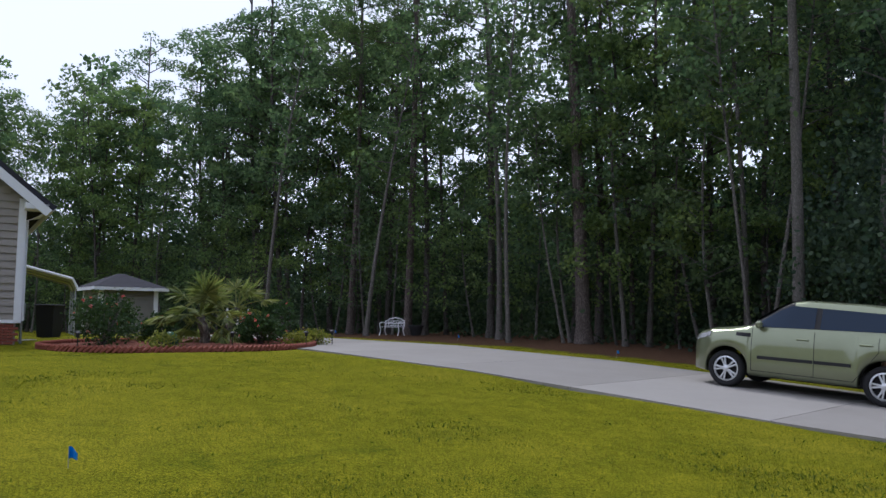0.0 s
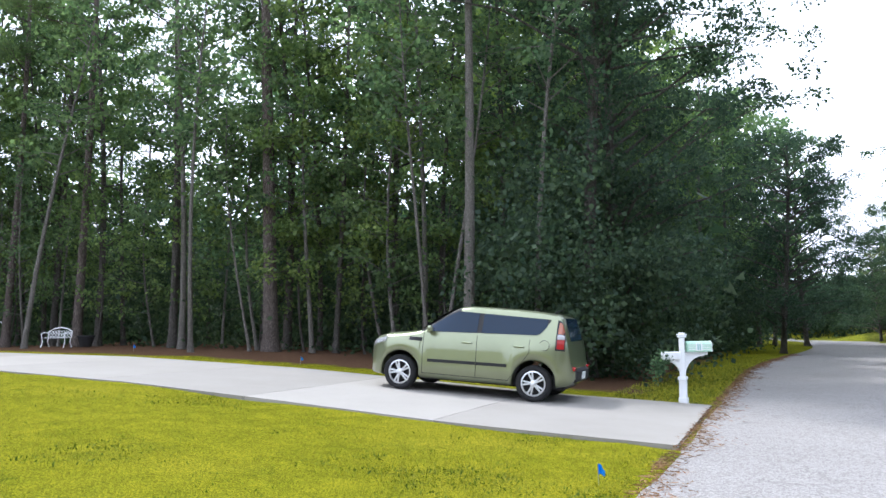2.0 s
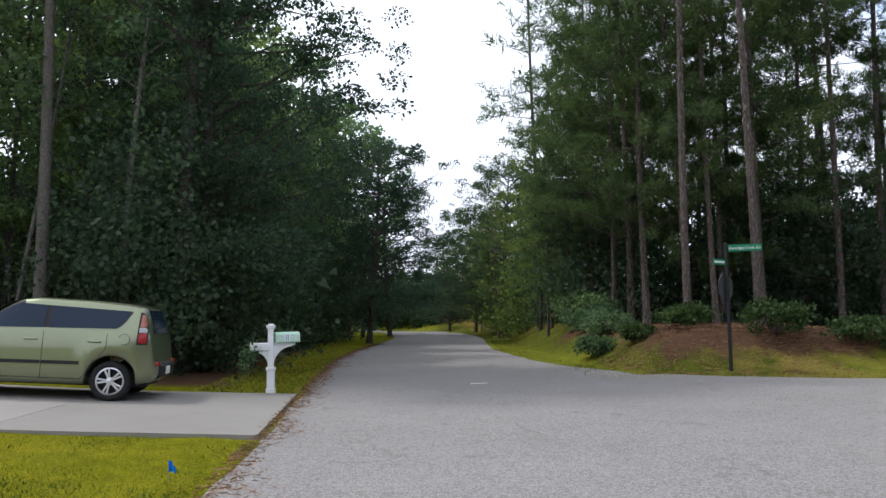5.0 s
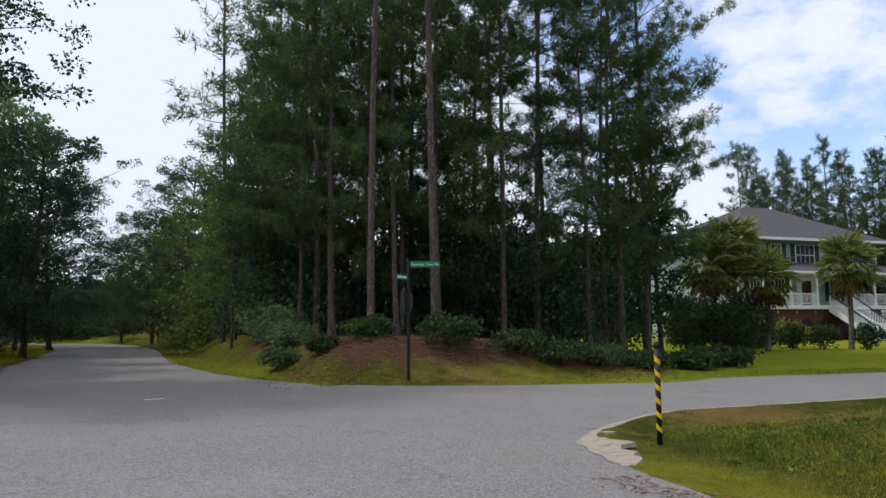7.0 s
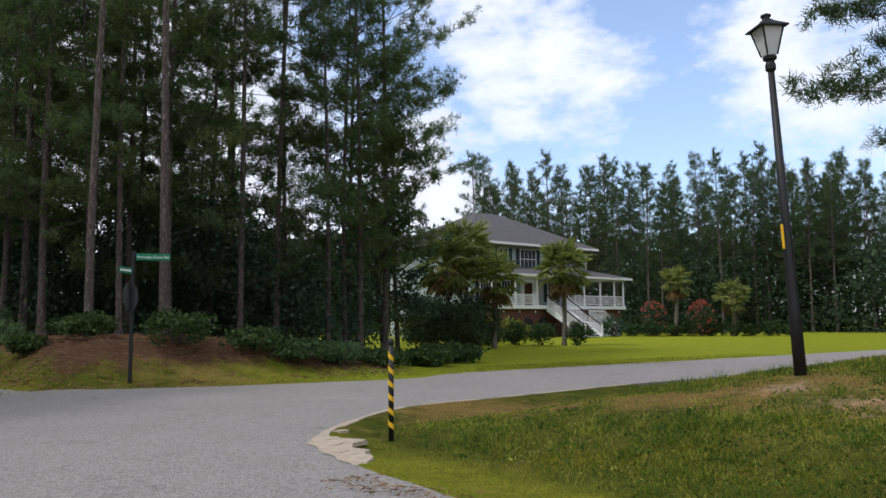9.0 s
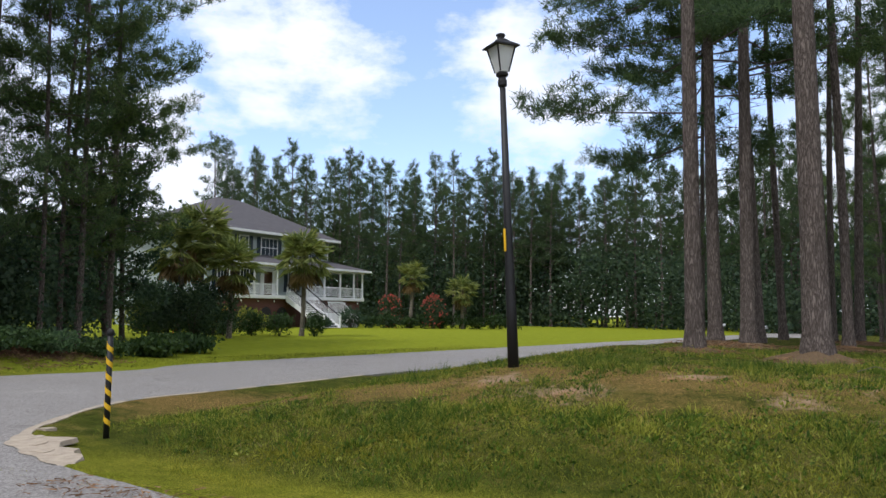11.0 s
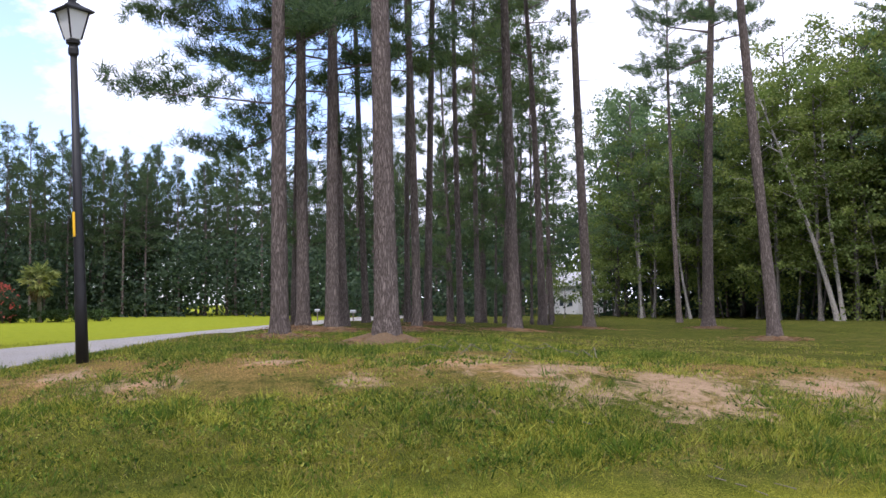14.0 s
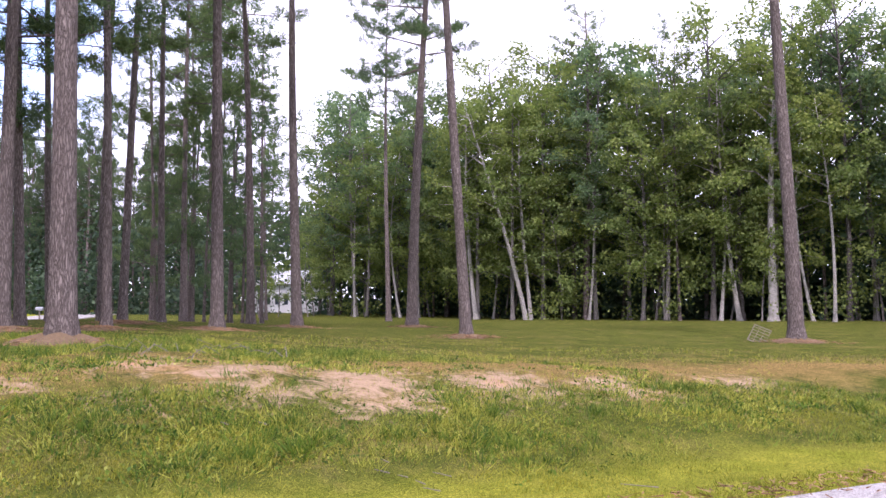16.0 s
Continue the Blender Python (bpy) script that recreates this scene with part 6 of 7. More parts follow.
            zb = F + (0.3 - F) * (y + P) / (end + P)
            part("baluster", Shape().box((x - 0.018, y - 0.018, zb), (x + 0.018, y + 0.018, zb + 0.72)), WHITE_PAINT, stair)
    # side flight with white railing at the foot
    fl = part("side_landing", Shape().box((x1 + 0.3, -P - 2.6, 0), (x1 + 2.3, -P - 0.2, 1.35), None, 0.02), WHITE_PAINT, h, "white railed landing beside the stairs")
    for k in range(7):
        part("step", Shape().box((x1 + 2.3 + k * 0.28, -P - 2.6, 0), (x1 + 2.58 + k * 0.28, -P - 1.2, 1.35 - (k + 1) * 0.175)), WHITE_PAINT, fl)
    part("landing_rail", Shape().tube([(x1 + 0.3, -P - 2.62, 2.25), (x1 + 2.3, -P - 2.62, 2.25), (x1 + 4.3, -P - 2.62, 1.0)], [0.05, 0.05, 0.05], 6), WHITE_PAINT, fl)
    for k in range(26):
        x = x1 + 0.35 + k * 0.155
        top_z = 2.25 if x < x1 + 2.3 else 2.25 - (x - x1 - 2.3) * 0.625
        part("baluster", Shape().box((x, -P - 2.64, top_z - 0.85), (x + 0.04, -P - 2.6, top_z)), WHITE_PAINT, fl)
    part("landing_newel", Shape().box((x1 + 4.24, -P - 2.69, 0), (x1 + 4.38, -P - 2.55, 1.15), None, 0.01), WHITE_PAINT, fl)


build_big_house()


# ---- palms, shrubs and flowers ----
PALM_LEAF = leafy("palm_leaf", (0.1, 0.13, 0.04), (0.28, 0.3, 0.1), 0.35)
PALM_DRY = leafy("dry_palm_leaf", (0.12, 0.085, 0.04), (0.24, 0.17, 0.08), 0.2)
PALM_BARK = bark("palm_bark", (0.09, 0.08, 0.065), (0.28, 0.25, 0.2), 5.0)
SHRUB = leafy("shrub_leaves", (0.02, 0.045, 0.016), (0.06, 0.10, 0.03), 0.25)
SHRUB_YELLOW = leafy("yellow_green_leaves", (0.09, 0.12, 0.02), (0.24, 0.24, 0.05), 0.35)
PINK = leafy("pink_blossom", (0.42, 0.07, 0.06), (0.62, 0.16, 0.13), 0.3)
ROSE = leafy("rose_blossom", (0.5, 0.05, 0.06), (0.65, 0.25, 0.22), 0.3)


def palm(x, y, height, reach, seed, fans=44, r=0.16, skirt=True, label="sabal palm with fan leaves and a rough trunk"):
    rng = random.Random(seed)
    np.random.seed(seed)
    t = thing("palm_tree", label, "palm tree", ground_point(x, y, -0.05))
    line = trunk_line(height, 0.12, rng)
    part("trunk", Shape().tube([line[0]] + line[1:], [r * 1.25] + [r * (1 - 0.12 * k / 9) for k in range(1, 10)], 12, True, 0.1, rng), PALM_BARK, t)
    top = line[-1]
    for name, count, mat in (("fan_leaf", fans, PALM_LEAF), ("dry_leaf", fans // 3 if skirt else 0, PALM_DRY)):
        for i in range(count):
            a = i * 2.4 + rng.uniform(-0.3, 0.3)
            lift = math.radians(rng.uniform(-50, 75) if name == "fan_leaf" else rng.uniform(-75, -45))
            d = Vector((math.cos(a) * math.cos(lift), math.sin(a) * math.cos(lift), math.sin(lift)))
            stalk = reach * rng.uniform(0.4, 0.62)
            tip = top + d * stalk + Vector((0, 0, -0.12 * stalk))
            s = Shape().tube([top, top.lerp(tip, 0.5) + Vector((0, 0, 0.05 * stalk)), tip], [0.022, 0.016, 0.01], 4, False)
            n = 23
            side = d.cross(Vector((0, 0, 1))).normalized()
            c, w, z = [], [], []
            for k in range(n):
                b = (k - (n - 1) / 2) / (n - 1) * 3.3
                way = (d * math.cos(b) + side * math.sin(b) + Vector((0, 0, -0.35 - 0.14 * abs(b)))).normalized()
                c.append(tuple(tip))
                w.append(tuple(way))
                z.append(reach * rng.uniform(0.36, 0.5) * (1 - 0.1 * abs(b)))
            v, f = blades(np.array(c), np.array(w), np.array(z), np.full(n, 0.058 * reach))
            s.add(v.tolist(), f.tolist())
            part(name, s, mat, t)
    return t


palm(44.2, -7.05, 4.4, 1.9, 71, 54, r=0.13)
palm(40.6, -0.6, 4.3, 1.95, 72, 50, r=0.13)
palm(41.8, -1.5, 5.3, 1.95, 73, 50, r=0.13)
palm(40.4, -2.9, 3.7, 1.75, 74, r=0.13)
palm(67.8, -20.5, 4.7, 1.75, 75, r=0.17)
palm(66.2, -24.9, 3.5, 1.75, 76, r=0.17)


def shrub(x, y, w, h, seed, mat=SHRUB, leaves=1400, leaf=0.1, flowers=None, name="shrub", label="rounded dark green shrub", category="shrub", many=120):
    """A bush: a few stems, leaves in clumps over an uneven mound, and flowers if it has them."""
    rng = random.Random(seed)
    np.random.seed(seed)
    t = thing(name, label, category, ground_point(x, y, -0.02))
    stems, tips = Shape(), []
    for i in range(9):
        a = rng.uniform(0, 6.28)
        p = Vector((math.cos(a) * w * rng.uniform(0.1, 0.42), math.sin(a) * w * rng.uniform(0.1, 0.42), h * rng.uniform(0.45, 0.92)))
        stems.tube([(0, 0, 0), p * 0.5 + Vector((0, 0, h * 0.05)), p], [0.02, 0.013, 0.005], 4, False)
        tips.append(p)
    part("stem", stems, GREY_BARK, t)
    n = 46
    d = unit(n, 0.35)
    c = d * np.random.uniform(0.55, 1.0, n)[:, None] * np.array([w * 0.5, w * 0.5, h * 0.5]) + np.array([0, 0, h * 0.5])
    m = leaves // n
    pts = np.repeat(c, m, axis=0) + np.random.normal(size=(n * m, 3)) * np.array([w, w, h]) * 0.085
    pts[:, 2] = np.maximum(pts[:, 2], 0.02)
    size = np.random.uniform(0.7, 1.3, len(pts)) * leaf
    v, f = blades(pts, unit(len(pts), 0.3), size, size * 0.6)
    part("foliage", quick_mesh("foliage", v, f, mat), mat, t)
    if flowers:
        d = unit(many, 0.6)
        pts = d * np.array([w * 0.55, w * 0.55, h * 0.55]) * np.random.uniform(0.85, 1.05, many)[:, None] + np.array([0, 0, h * 0.5])
        pts = np.repeat(pts, 6, axis=0)
        size = np.full(len(pts), leaf * 0.75)
        v, f = blades(pts, unit(len(pts), 0.3), size, size * 0.8)
        part("blossom", quick_mesh("blossom", v, f, flowers), flowers, t)
    return t


def build_house_garden():
    shrub(43.6, -7.6, 1.0, 1.25, 81, leaves=1400, leaf=0.12, label="clipped round shrub on the lawn")
    for k in range(4):
        shrub(44.6 - 0.2 * k, -5.9 + 1.5 * k, 1.5, 1.2, 82 + k, leaf=0.13, label="clipped dark green shrub beside the palm", )
    for k in range(5):
        shrub(47.6 + 0.2 * k, -4.6 + 1.5 * k, 2.0, 1.5, 90 + k, SHRUB_YELLOW, 1500, 0.14, PINK if k % 2 else None, "flowering_shrub", "loose yellow-green shrub with warm blossom", many=60)
    for k, (x, y) in enumerate(((39.6, -1.2), (40.4, -0.2), (40.6, -2.2), (39.4, 0.6))):
        shrub(x, y, 2.3, 2.5, 100 + k, DARK_LEAVES, 3400, 0.14, label="dense dark shrub beneath the palms")
    for k, (x, y) in enumerate(((69.3, -19.1), (66.6, -22.3))):
        shrub(x, y, 2.1, 2.9, 110 + k, DARK_LEAVES, 2600, 0.15, PINK, "crepe_myrtle", "crepe myrtle covered in coral-red blossom", "shrub", 150)
    for k in range(9):
        shrub(68.5 - 0.4 * k, -17.2 - 1.5 * k, 1.7, 1.0 + 0.3 * (k % 2), 120 + k, leaf=0.17, leaves=900, label="low dark green shrub along the far bed")
    shrub(66.9, -15.0, 2.0, 1.7, 135, DARK_LEAVES, 1500, 0.16, label="dark green shrub beside the porch stairs")
    shrub(65.6, -12.2, 1.6, 1.1, 136, DARK_LEAVES, 1500, 0.16, label="dark green shrub beside the porch stairs")


build_house_garden()


def build_corner_bushes():
    """Bushes along the crest of the straw-covered bank."""
    rng = random.Random(8)
    for k, (x, y, w, h) in enumerate(((21.7, 11.9, 1.3, 0.8), (21.2, 10.4, 1.0, 0.6), (21.3, 9.0, 1.5, 0.9), (21.3, 6.7, 1.7, 1.25), (22.3, 5.0, 1.8, 0.9), (22.8, 3.8, 1.9, 0.85), (23.6, 2.9, 1.6, 0.8), (24.6, 1.7, 1.5, 0.7),
                                      (23.6, 12.6, 1.6, 1.0), (24.8, 13.8, 1.8, 1.3), (26.4, 14.8, 2.0, 1.6), (28.0, 16.0, 2.3, 1.9), (30.2, 17.4, 2.4, 2.2), (32.4, 19.0, 2.6, 2.6), (35, 20.9, 2.7, 2.8), (38, 23.2, 2.8, 3.0), (26.5, 0.4, 1.8, 0.9), (28.5, -0.6, 1.8, 0.9))):
        # Most bank bushes get the dark SHRUB colour in place of the pines' shade.
        shrub(x, y, w, h * 0.66, 140 + k, (SHRUB if k % 6 else LEAVES) if k < 8 or k > 15 else LEAVES, 1600, 0.11 if k < 9 else 0.16, label="low green bush on the pine-straw bank")


build_corner_bushes()


# ---- the home side: house corner, carport, shed, flower bed, bench ----
def build_home():
    # local x along the gable wall towards the driveway, local -y faces the road
    at = Matrix.Translation(ground_point(-9.95, 18.6, -0.05)) @ pose(0, 0, 0, 0, 0, 32)
    h = thing("home_house", "house gable corner with grey lap siding on a brick base", "house", at)
    W, D, B, E = 7.5, 8.0, 0.62, 3.5
    part("wall", Shape().box((-W + 0.02, 0.02, B), (-0.02, D, E + 0.1)), SIDING_GREY, h)
    gable = Shape().prism([(-W + 0.02, E), (-0.02, E), (-W / 2, E + 3.1)], -0.02, -0.3, pose(0, 0, 0, 90, 0, 0))
    part("gable", gable, SIDING_GREY, h)
    z = B
    while z < E + 2.9:
        cut = max(0.0, (z + 0.08 - E)) * (W / 2) / 3.1
        a, b = -W + 0.1 + cut, -0.1 - cut
        if b - a > 0.3:
            s = Shape().add([(a, -0.032, z), (b, -0.032, z), (b, 0.0, z + 0.175), (a, 0.0, z + 0.175), (a, 0.02, z), (b, 0.02, z), (b, 0.02, z + 0.175), (a, 0.02, z + 0.175)],
                            [(0, 1, 2, 3), (4, 7, 6, 5), (0, 4, 5, 1), (3, 2, 6, 7), (0, 3, 7, 4), (1, 5, 6, 2)])
            part("siding_board", s, SIDING_GREY, h)
        z += 0.175
    z = B
    while z < E:
        s = Shape().add([(0.032, 0.1, z), (0.032, D, z), (0.0, D, z + 0.175), (0.0, 0.1, z + 0.175), (-0.02, 0.1, z), (-0.02, D, z), (-0.02, D, z + 0.175), (-0.02, 0.1, z + 0.175)], [(0, 1, 2, 3), (4, 7, 6, 5), (0, 4, 5, 1), (3, 2, 6, 7), (0, 3, 7, 4), (1, 5, 6, 2)])
        part("siding_board", s, SIDING_GREY, h)
        z += 0.175
    part("corner_board", Shape().box((-0.12, -0.045, B - 0.05), (0.045, 0.12, E), None, 0.006), WHITE_PAINT, h)
    part("water_table", Shape().box((-W, -0.035, B - 0.06), (0.03, 0.02, B + 0.02)), WHITE_PAINT, h)
    # brick base, laid brick by brick on the seen faces
    base = part("brick_base", Shape().box((-W, 0.055, -0.1), (-0.055, D, B - 0.06)), PAVING, h)
    brick = Shape().box((0, 0, 0), (0.2, 0.06, 0.058), None, 0.004).mesh("brick", RED_BRICK)
    for row in range(8):
        for k in range(12):
            part("brick", brick, RED_BRICK, base, at=Matrix.Translation((-0.2 - k * 0.21 - (0.1 if row % 2 else 0), 0.0, 0.0 + row * 0.068)))
    # roof with overhanging rake, fascia, gutter and downpipe
    pitch = math.atan2(3.1, W / 2)
    m = Matrix.Translation((0, 0, E)) @ pose(0, 0, 0, 0, math.degrees(pitch), 0)
    roof = part("roof", Shape().box((-4.95, -0.4, 0.14), (0.62, D, 0.26), m), DARK_SHINGLE, h)
    part("rake_board", Shape().box((-4.9, -0.42, -0.06), (0.6, -0.36, 0.139), m), WHITE_PAINT, roof, "white rake board")
    part("soffit", Shape().box((-4.9, -0.36, 0.08), (0.58, -0.001, 0.135), m), WHITE_PAINT, roof)
    m2 = Matrix.Translation((-W, 0, E)) @ Matrix.Diagonal((-1, 1, 1, 1)) @ pose(0, 0, 0, 0, math.degrees(pitch), 0)
    part("roof", mirrored_x(Shape().box((-4.95, -0.4, 0.14), (0.62, D, 0.26)), m2), DARK_SHINGLE, h)
    part("eave_return", Shape().box((-0.02, -0.4, E - 0.28), (0.5, 0.1, E - 0.12), None, 0.02), WHITE_PAINT, h)
    part("gutter", Shape().tube([(0.56, -0.38, E - 0.22), (0.56, D, E - 0.22)], [0.07, 0.07], 8), WHITE_PAINT, h)
    part("downpipe", Shape().tube([(0.5, 0.05, E - 0.26), (0.3, 0.08, E - 0.42), (0.07, 0.1, E - 0.5), (0.07, 0.1, B)], [0.04, 0.04, 0.04, 0.04], 8), WHITE_PAINT, h)
    part("meter_box", Shape().box((0.02, 0.35, 0.62), (0.16, 0.7, 1.05), None, 0.02), STEEL, h)
    part("conduit", Shape().tube([(0.09, 0.52, 0.62), (0.09, 0.52, 0.0)], [0.03, 0.03], 6), STEEL, h)
    part("cleanout_pipe", Shape().tube([(-0.45, -0.25, -0.05), (-0.45, -0.25, 0.5), (-0.5, -0.25, 0.56)], [0.035, 0.035, 0.035], 8), WHITE_PAINT, h)


def mirrored_x(shape, m):
    s = Shape()
    s.v = [tuple(m @ Vector(p)) for p in shape.v]
    s.f = [f[::-1] for f in shape.f]
    return s


build_home()


def build_path():
    p = ground_point(-11.6, 20.4)
    s = Shape().prism([(-3.5, -0.9), (0.6, -0.6), (1.0, 0.5), (-3.5, 0.3)], -0.1, 0.03)
    tagged(part("path", s, PAVING, at=Matrix.Translation(p) @ pose(0, 0, 0, 0, 0, 20)), "pale concrete path beside the house", "path", kind="structure")


build_path()


def build_carport():
    c = thing("carport", "open metal carport with a curved pale roof edge", "carport", Matrix.Translation(ground_point(-16.2, 29.4, -0.03)) @ pose(0, 0, 0, 0, 0, 27))
    # arch over local x
    def line(y):
        return [(-2.4, y, 0), (-2.4, y, 1.85), (-2.25, y, 2.1), (0.0, y, 2.72), (2.15, y, 2.14), (2.3, y, 1.9), (2.3, y, 0)]
    for y in (0.0, 2.6, 5.2):
        part("hoop", Shape().tube(line(y), [0.035] * 7, 8), STEEL, c)
    prof = [(-2.42, 1.8), (-2.28, 2.13), (0.0, 2.76), (2.17, 2.18), (2.36, 1.8)]
    s = Shape()
    for y in (-0.2, 5.4):
        s.v += [(x, y, z) for x, z in prof] + [(x, y, z + 0.03) for x, z in prof]
    for i in range(4):
        s.f += [(i, i + 1, 11 + i, 10 + i), (5 + i, 15 + i, 16 + i, 6 + i), (i, 5 + i, 6 + i, i + 1), (10 + i, 11 + i, 16 + i, 15 + i)]
    part("roof_sheet", s, METAL_ROOF, c)
    part("edge_trim", Shape().tube([(x, -0.22, z + 0.01) for x, z in prof], [0.055] * 5, 6), WHITE_PAINT, c, "pale rolled edge of the roof")
    bin_at = Matrix.Translation(ground_point(-12.9, 26.0))
    b = thing("wheelie_bin", "dark plastic wheelie bin beside the carport", "bin", bin_at)
    part("tub", Shape().add([(-0.25, -0.28, 0), (0.25, -0.28, 0), (0.25, 0.28, 0), (-0.25, 0.28, 0), (-0.3, -0.36, 1.0), (0.3, -0.36, 1.0), (0.3, 0.36, 1.0), (-0.3, 0.36, 1.0)], [(3, 2, 1, 0), (4, 5, 6, 7), (0, 1, 5, 4), (1, 2, 6, 5), (2, 3, 7, 6), (3, 0, 4, 7)]), BLACK_PLASTIC, b)
    part("lid", Shape().box((-0.33, -0.4, 1.0), (0.33, 0.4, 1.07), None, 0.03), BLACK_PLASTIC, b)


build_carport()


def build_shed():
    # local x along its front
    s = thing("shed", "small grey lap-sided shed with a dark hip roof", "shed", Matrix.Translation(ground_point(-14.7, 36.0, -0.03)) @ pose(0, 0, 0, 0, 0, 38))
    W, D, E = 2.35, 2.6, 2.1
    part("wall", Shape().box((-W / 2, -D / 2, 0), (W / 2, D / 2, E)), SHED_GREY, s)
    for k in range(13):
        z = 0.08 + k * 0.15
        for y, x in ((-D / 2 - 0.012, None), (None, -W / 2 - 0.012)):
            lo, hi = ((-W / 2 + 0.1, y - 0.01, z), (W / 2 - 0.1, y + 0.012, z + 0.135)) if y is not None else ((x - 0.01, -D / 2 + 0.1, z), (x + 0.012, D / 2 - 0.1, z + 0.135))
            part("siding_board", Shape().box(lo, hi, None, 0.008), SHED_GREY, s)
    for x, y in ((-W / 2, -D / 2), (W / 2, -D / 2), (-W / 2, D / 2)):
        part("corner_board", Shape().box((x - 0.09, y - 0.09, 0), (x + 0.09, y + 0.09, E), None, 0.01), WHITE_PAINT, s)
    o = 0.42
    r = Shape().add([(-W / 2 - o, -D / 2 - o, E), (W / 2 + o, -D / 2 - o, E), (W / 2 + o, D / 2 + o, E), (-W / 2 - o, D / 2 + o, E), (-0.15, 0, E + 0.66), (0.15, 0, E + 0.66)], [(0, 1, 5, 4), (1, 2, 5), (2, 3, 4, 5), (3, 0, 4), (3, 2, 1, 0)])
    part("roof", r, DARK_SHINGLE, s)
    for lo, hi in (((-W / 2 - o - 0.02, -D / 2 - o - 0.03, E - 0.14), (W / 2 + o + 0.02, -D / 2 - o + 0.02, E - 0.004)), ((-W / 2 - o - 0.03, -D / 2 - o + 0.02, E - 0.14), (-W / 2 - o + 0.02, D / 2 + o, E - 0.004)), ((W / 2 + o - 0.02, -D / 2 - o + 0.02, E - 0.14), (W / 2 + o + 0.03, D / 2 + o, E - 0.004))):
        part("fascia", Shape().box(lo, hi), WHITE_PAINT, s)


build_shed()


BED_X, BED_Y, BED_A, BED_B, BED_T = -6.15, 19.2, 3.25, 2.4, math.radians(40)


def bed_point(t, k=1.0):
    a = BED_A * k * math.cos(t) * (1 + 0.05 * math.sin(2 * t))
    b = BED_B * k * math.sin(t)
    return BED_X + a * math.cos(BED_T) - b * math.sin(BED_T), BED_Y + a * math.sin(BED_T) + b * math.cos(BED_T)


def build_flower_bed():
    rng = random.Random(5)
    bed = Shape()
    n = 40
    c = ground_point(BED_X, BED_Y, 0.1)
    rim = [bed_point(2 * math.pi * k / n) for k in range(n)]
    mid = [bed_point(2 * math.pi * k / n, 0.55) for k in range(n)]
    bed.v = [tuple(c)] + [(x, y, ground_z(x, y) + 0.09 + rng.uniform(0, 0.04)) for x, y in mid] + [(x, y, ground_z(x, y) + 0.05) for x, y in rim] + [(x, y, ground_z(x, y) - 0.1) for x, y in rim]
    for k in range(n):
        j = (k + 1) % n
        bed.f += [(0, 1 + k, 1 + j), (1 + k, 1 + n + k, 1 + n + j, 1 + j), (1 + n + k, 1 + 2 * n + k, 1 + 2 * n + j, 1 + n + j)]
    b = tagged(part("flower_bed", bed, MULCH), "oval flower bed of red mulch edged with slanted bricks", "flower bed")
    brick = Shape().box((-0.1, -0.045, -0.03), (0.1, 0.045, 0.03), None, 0.008).mesh("brick", RED_BRICK)
    t, k = 0.0, 0
    while t < 2 * math.pi:
        x, y = bed_point(t, 1.02)
        x2, y2 = bed_point(t + 0.02, 1.02)
        way = math.degrees(math.atan2(y2 - y, x2 - x))
        m = Matrix.Translation((x, y, ground_z(x, y) + 0.06)) @ pose(0, 0, 0, 0, 0, way) @ pose(0, 0, 0, 0, -38 + rng.uniform(-6, 6), rng.uniform(-6, 6))
        part("brick", brick, RED_BRICK, b, at=m)
        t += 0.115 / math.hypot((x2 - x) / 0.02, (y2 - y) / 0.02)
        k += 1
    def inside(u, v):
        return BED_X + u * math.cos(BED_T) - v * math.sin(BED_T), BED_Y + u * math.sin(BED_T) + v * math.cos(BED_T)
    x, y = inside(0.2, -0.4)
    palm(x, y, 0.8, 1.3, 201, 22, 0.12, False, label="young fan palm in the flower bed")
    x, y = inside(1.1, 0.3)
    palm(x, y, 1.0, 1.15, 202, 16, 0.1, False, label="young fan palm in the flower bed")
    for k, (u, v, w, h) in enumerate(((-2.1, -0.4, 1.4, 1.25), (-1.5, 0.8, 1.1, 1.1), (2.3, 0.4, 1.4, 1.25), (1.4, -1.0, 1.1, 0.9), (-0.4, 0.9, 0.9, 0.75))):
        x, y = inside(u, v)
        shrub(x, y, w, h, 210 + k, SHRUB, 2200, 0.075, ROSE, "rose_bush", "leafy rose bush with a few red blooms in the bed", "shrub", 9)
    for k, (u, v) in enumerate(((2.4, -0.9), (3.3, -0.4), (-1.2, -1.5), (-0.4, 1.5), (3.6, 0.6))):
        x, y = inside(u, v)
        shrub(x, y, 0.8, 0.4, 220 + k, SHRUB_YELLOW, 700, 0.07, None, "border_plant", "low yellow-green border plant", "plant")
    # garden ornaments among the plants
    x, y = inside(-0.9, -1.2)
    o = thing("garden_ornament", "dark green ceramic frog-shaped garden ornament", "ornament", ground_point(x, y, 0.08))
    part("body", Shape().lathe([(0.05, 0), (0.17, 0.03), (0.2, 0.14), (0.13, 0.26), (0.05, 0.32)], 16), plain("glazed_green", (0.02, 0.09, 0.05), 0.3), o, shade=True)
    part("base", Shape().lathe([(0.24, -0.02), (0.24, 0.02), (0.2, 0.03)], 16), PAVING, o)
    for k, (u, v) in enumerate(((0.2, -2.0), (-2.9, -1.4), (2.2, -1.8), (3.5, -0.9))):
        x, y = inside(u, v)
        l = thing("path_light", "small dark solar path light in the bed", "garden light", ground_point(x, y, 0.05), group="path lights")
        part("stake", Shape().tube([(0, 0, 0), (0, 0, 0.28)], [0.012, 0.012], 6), BLACK_PAINT, l)
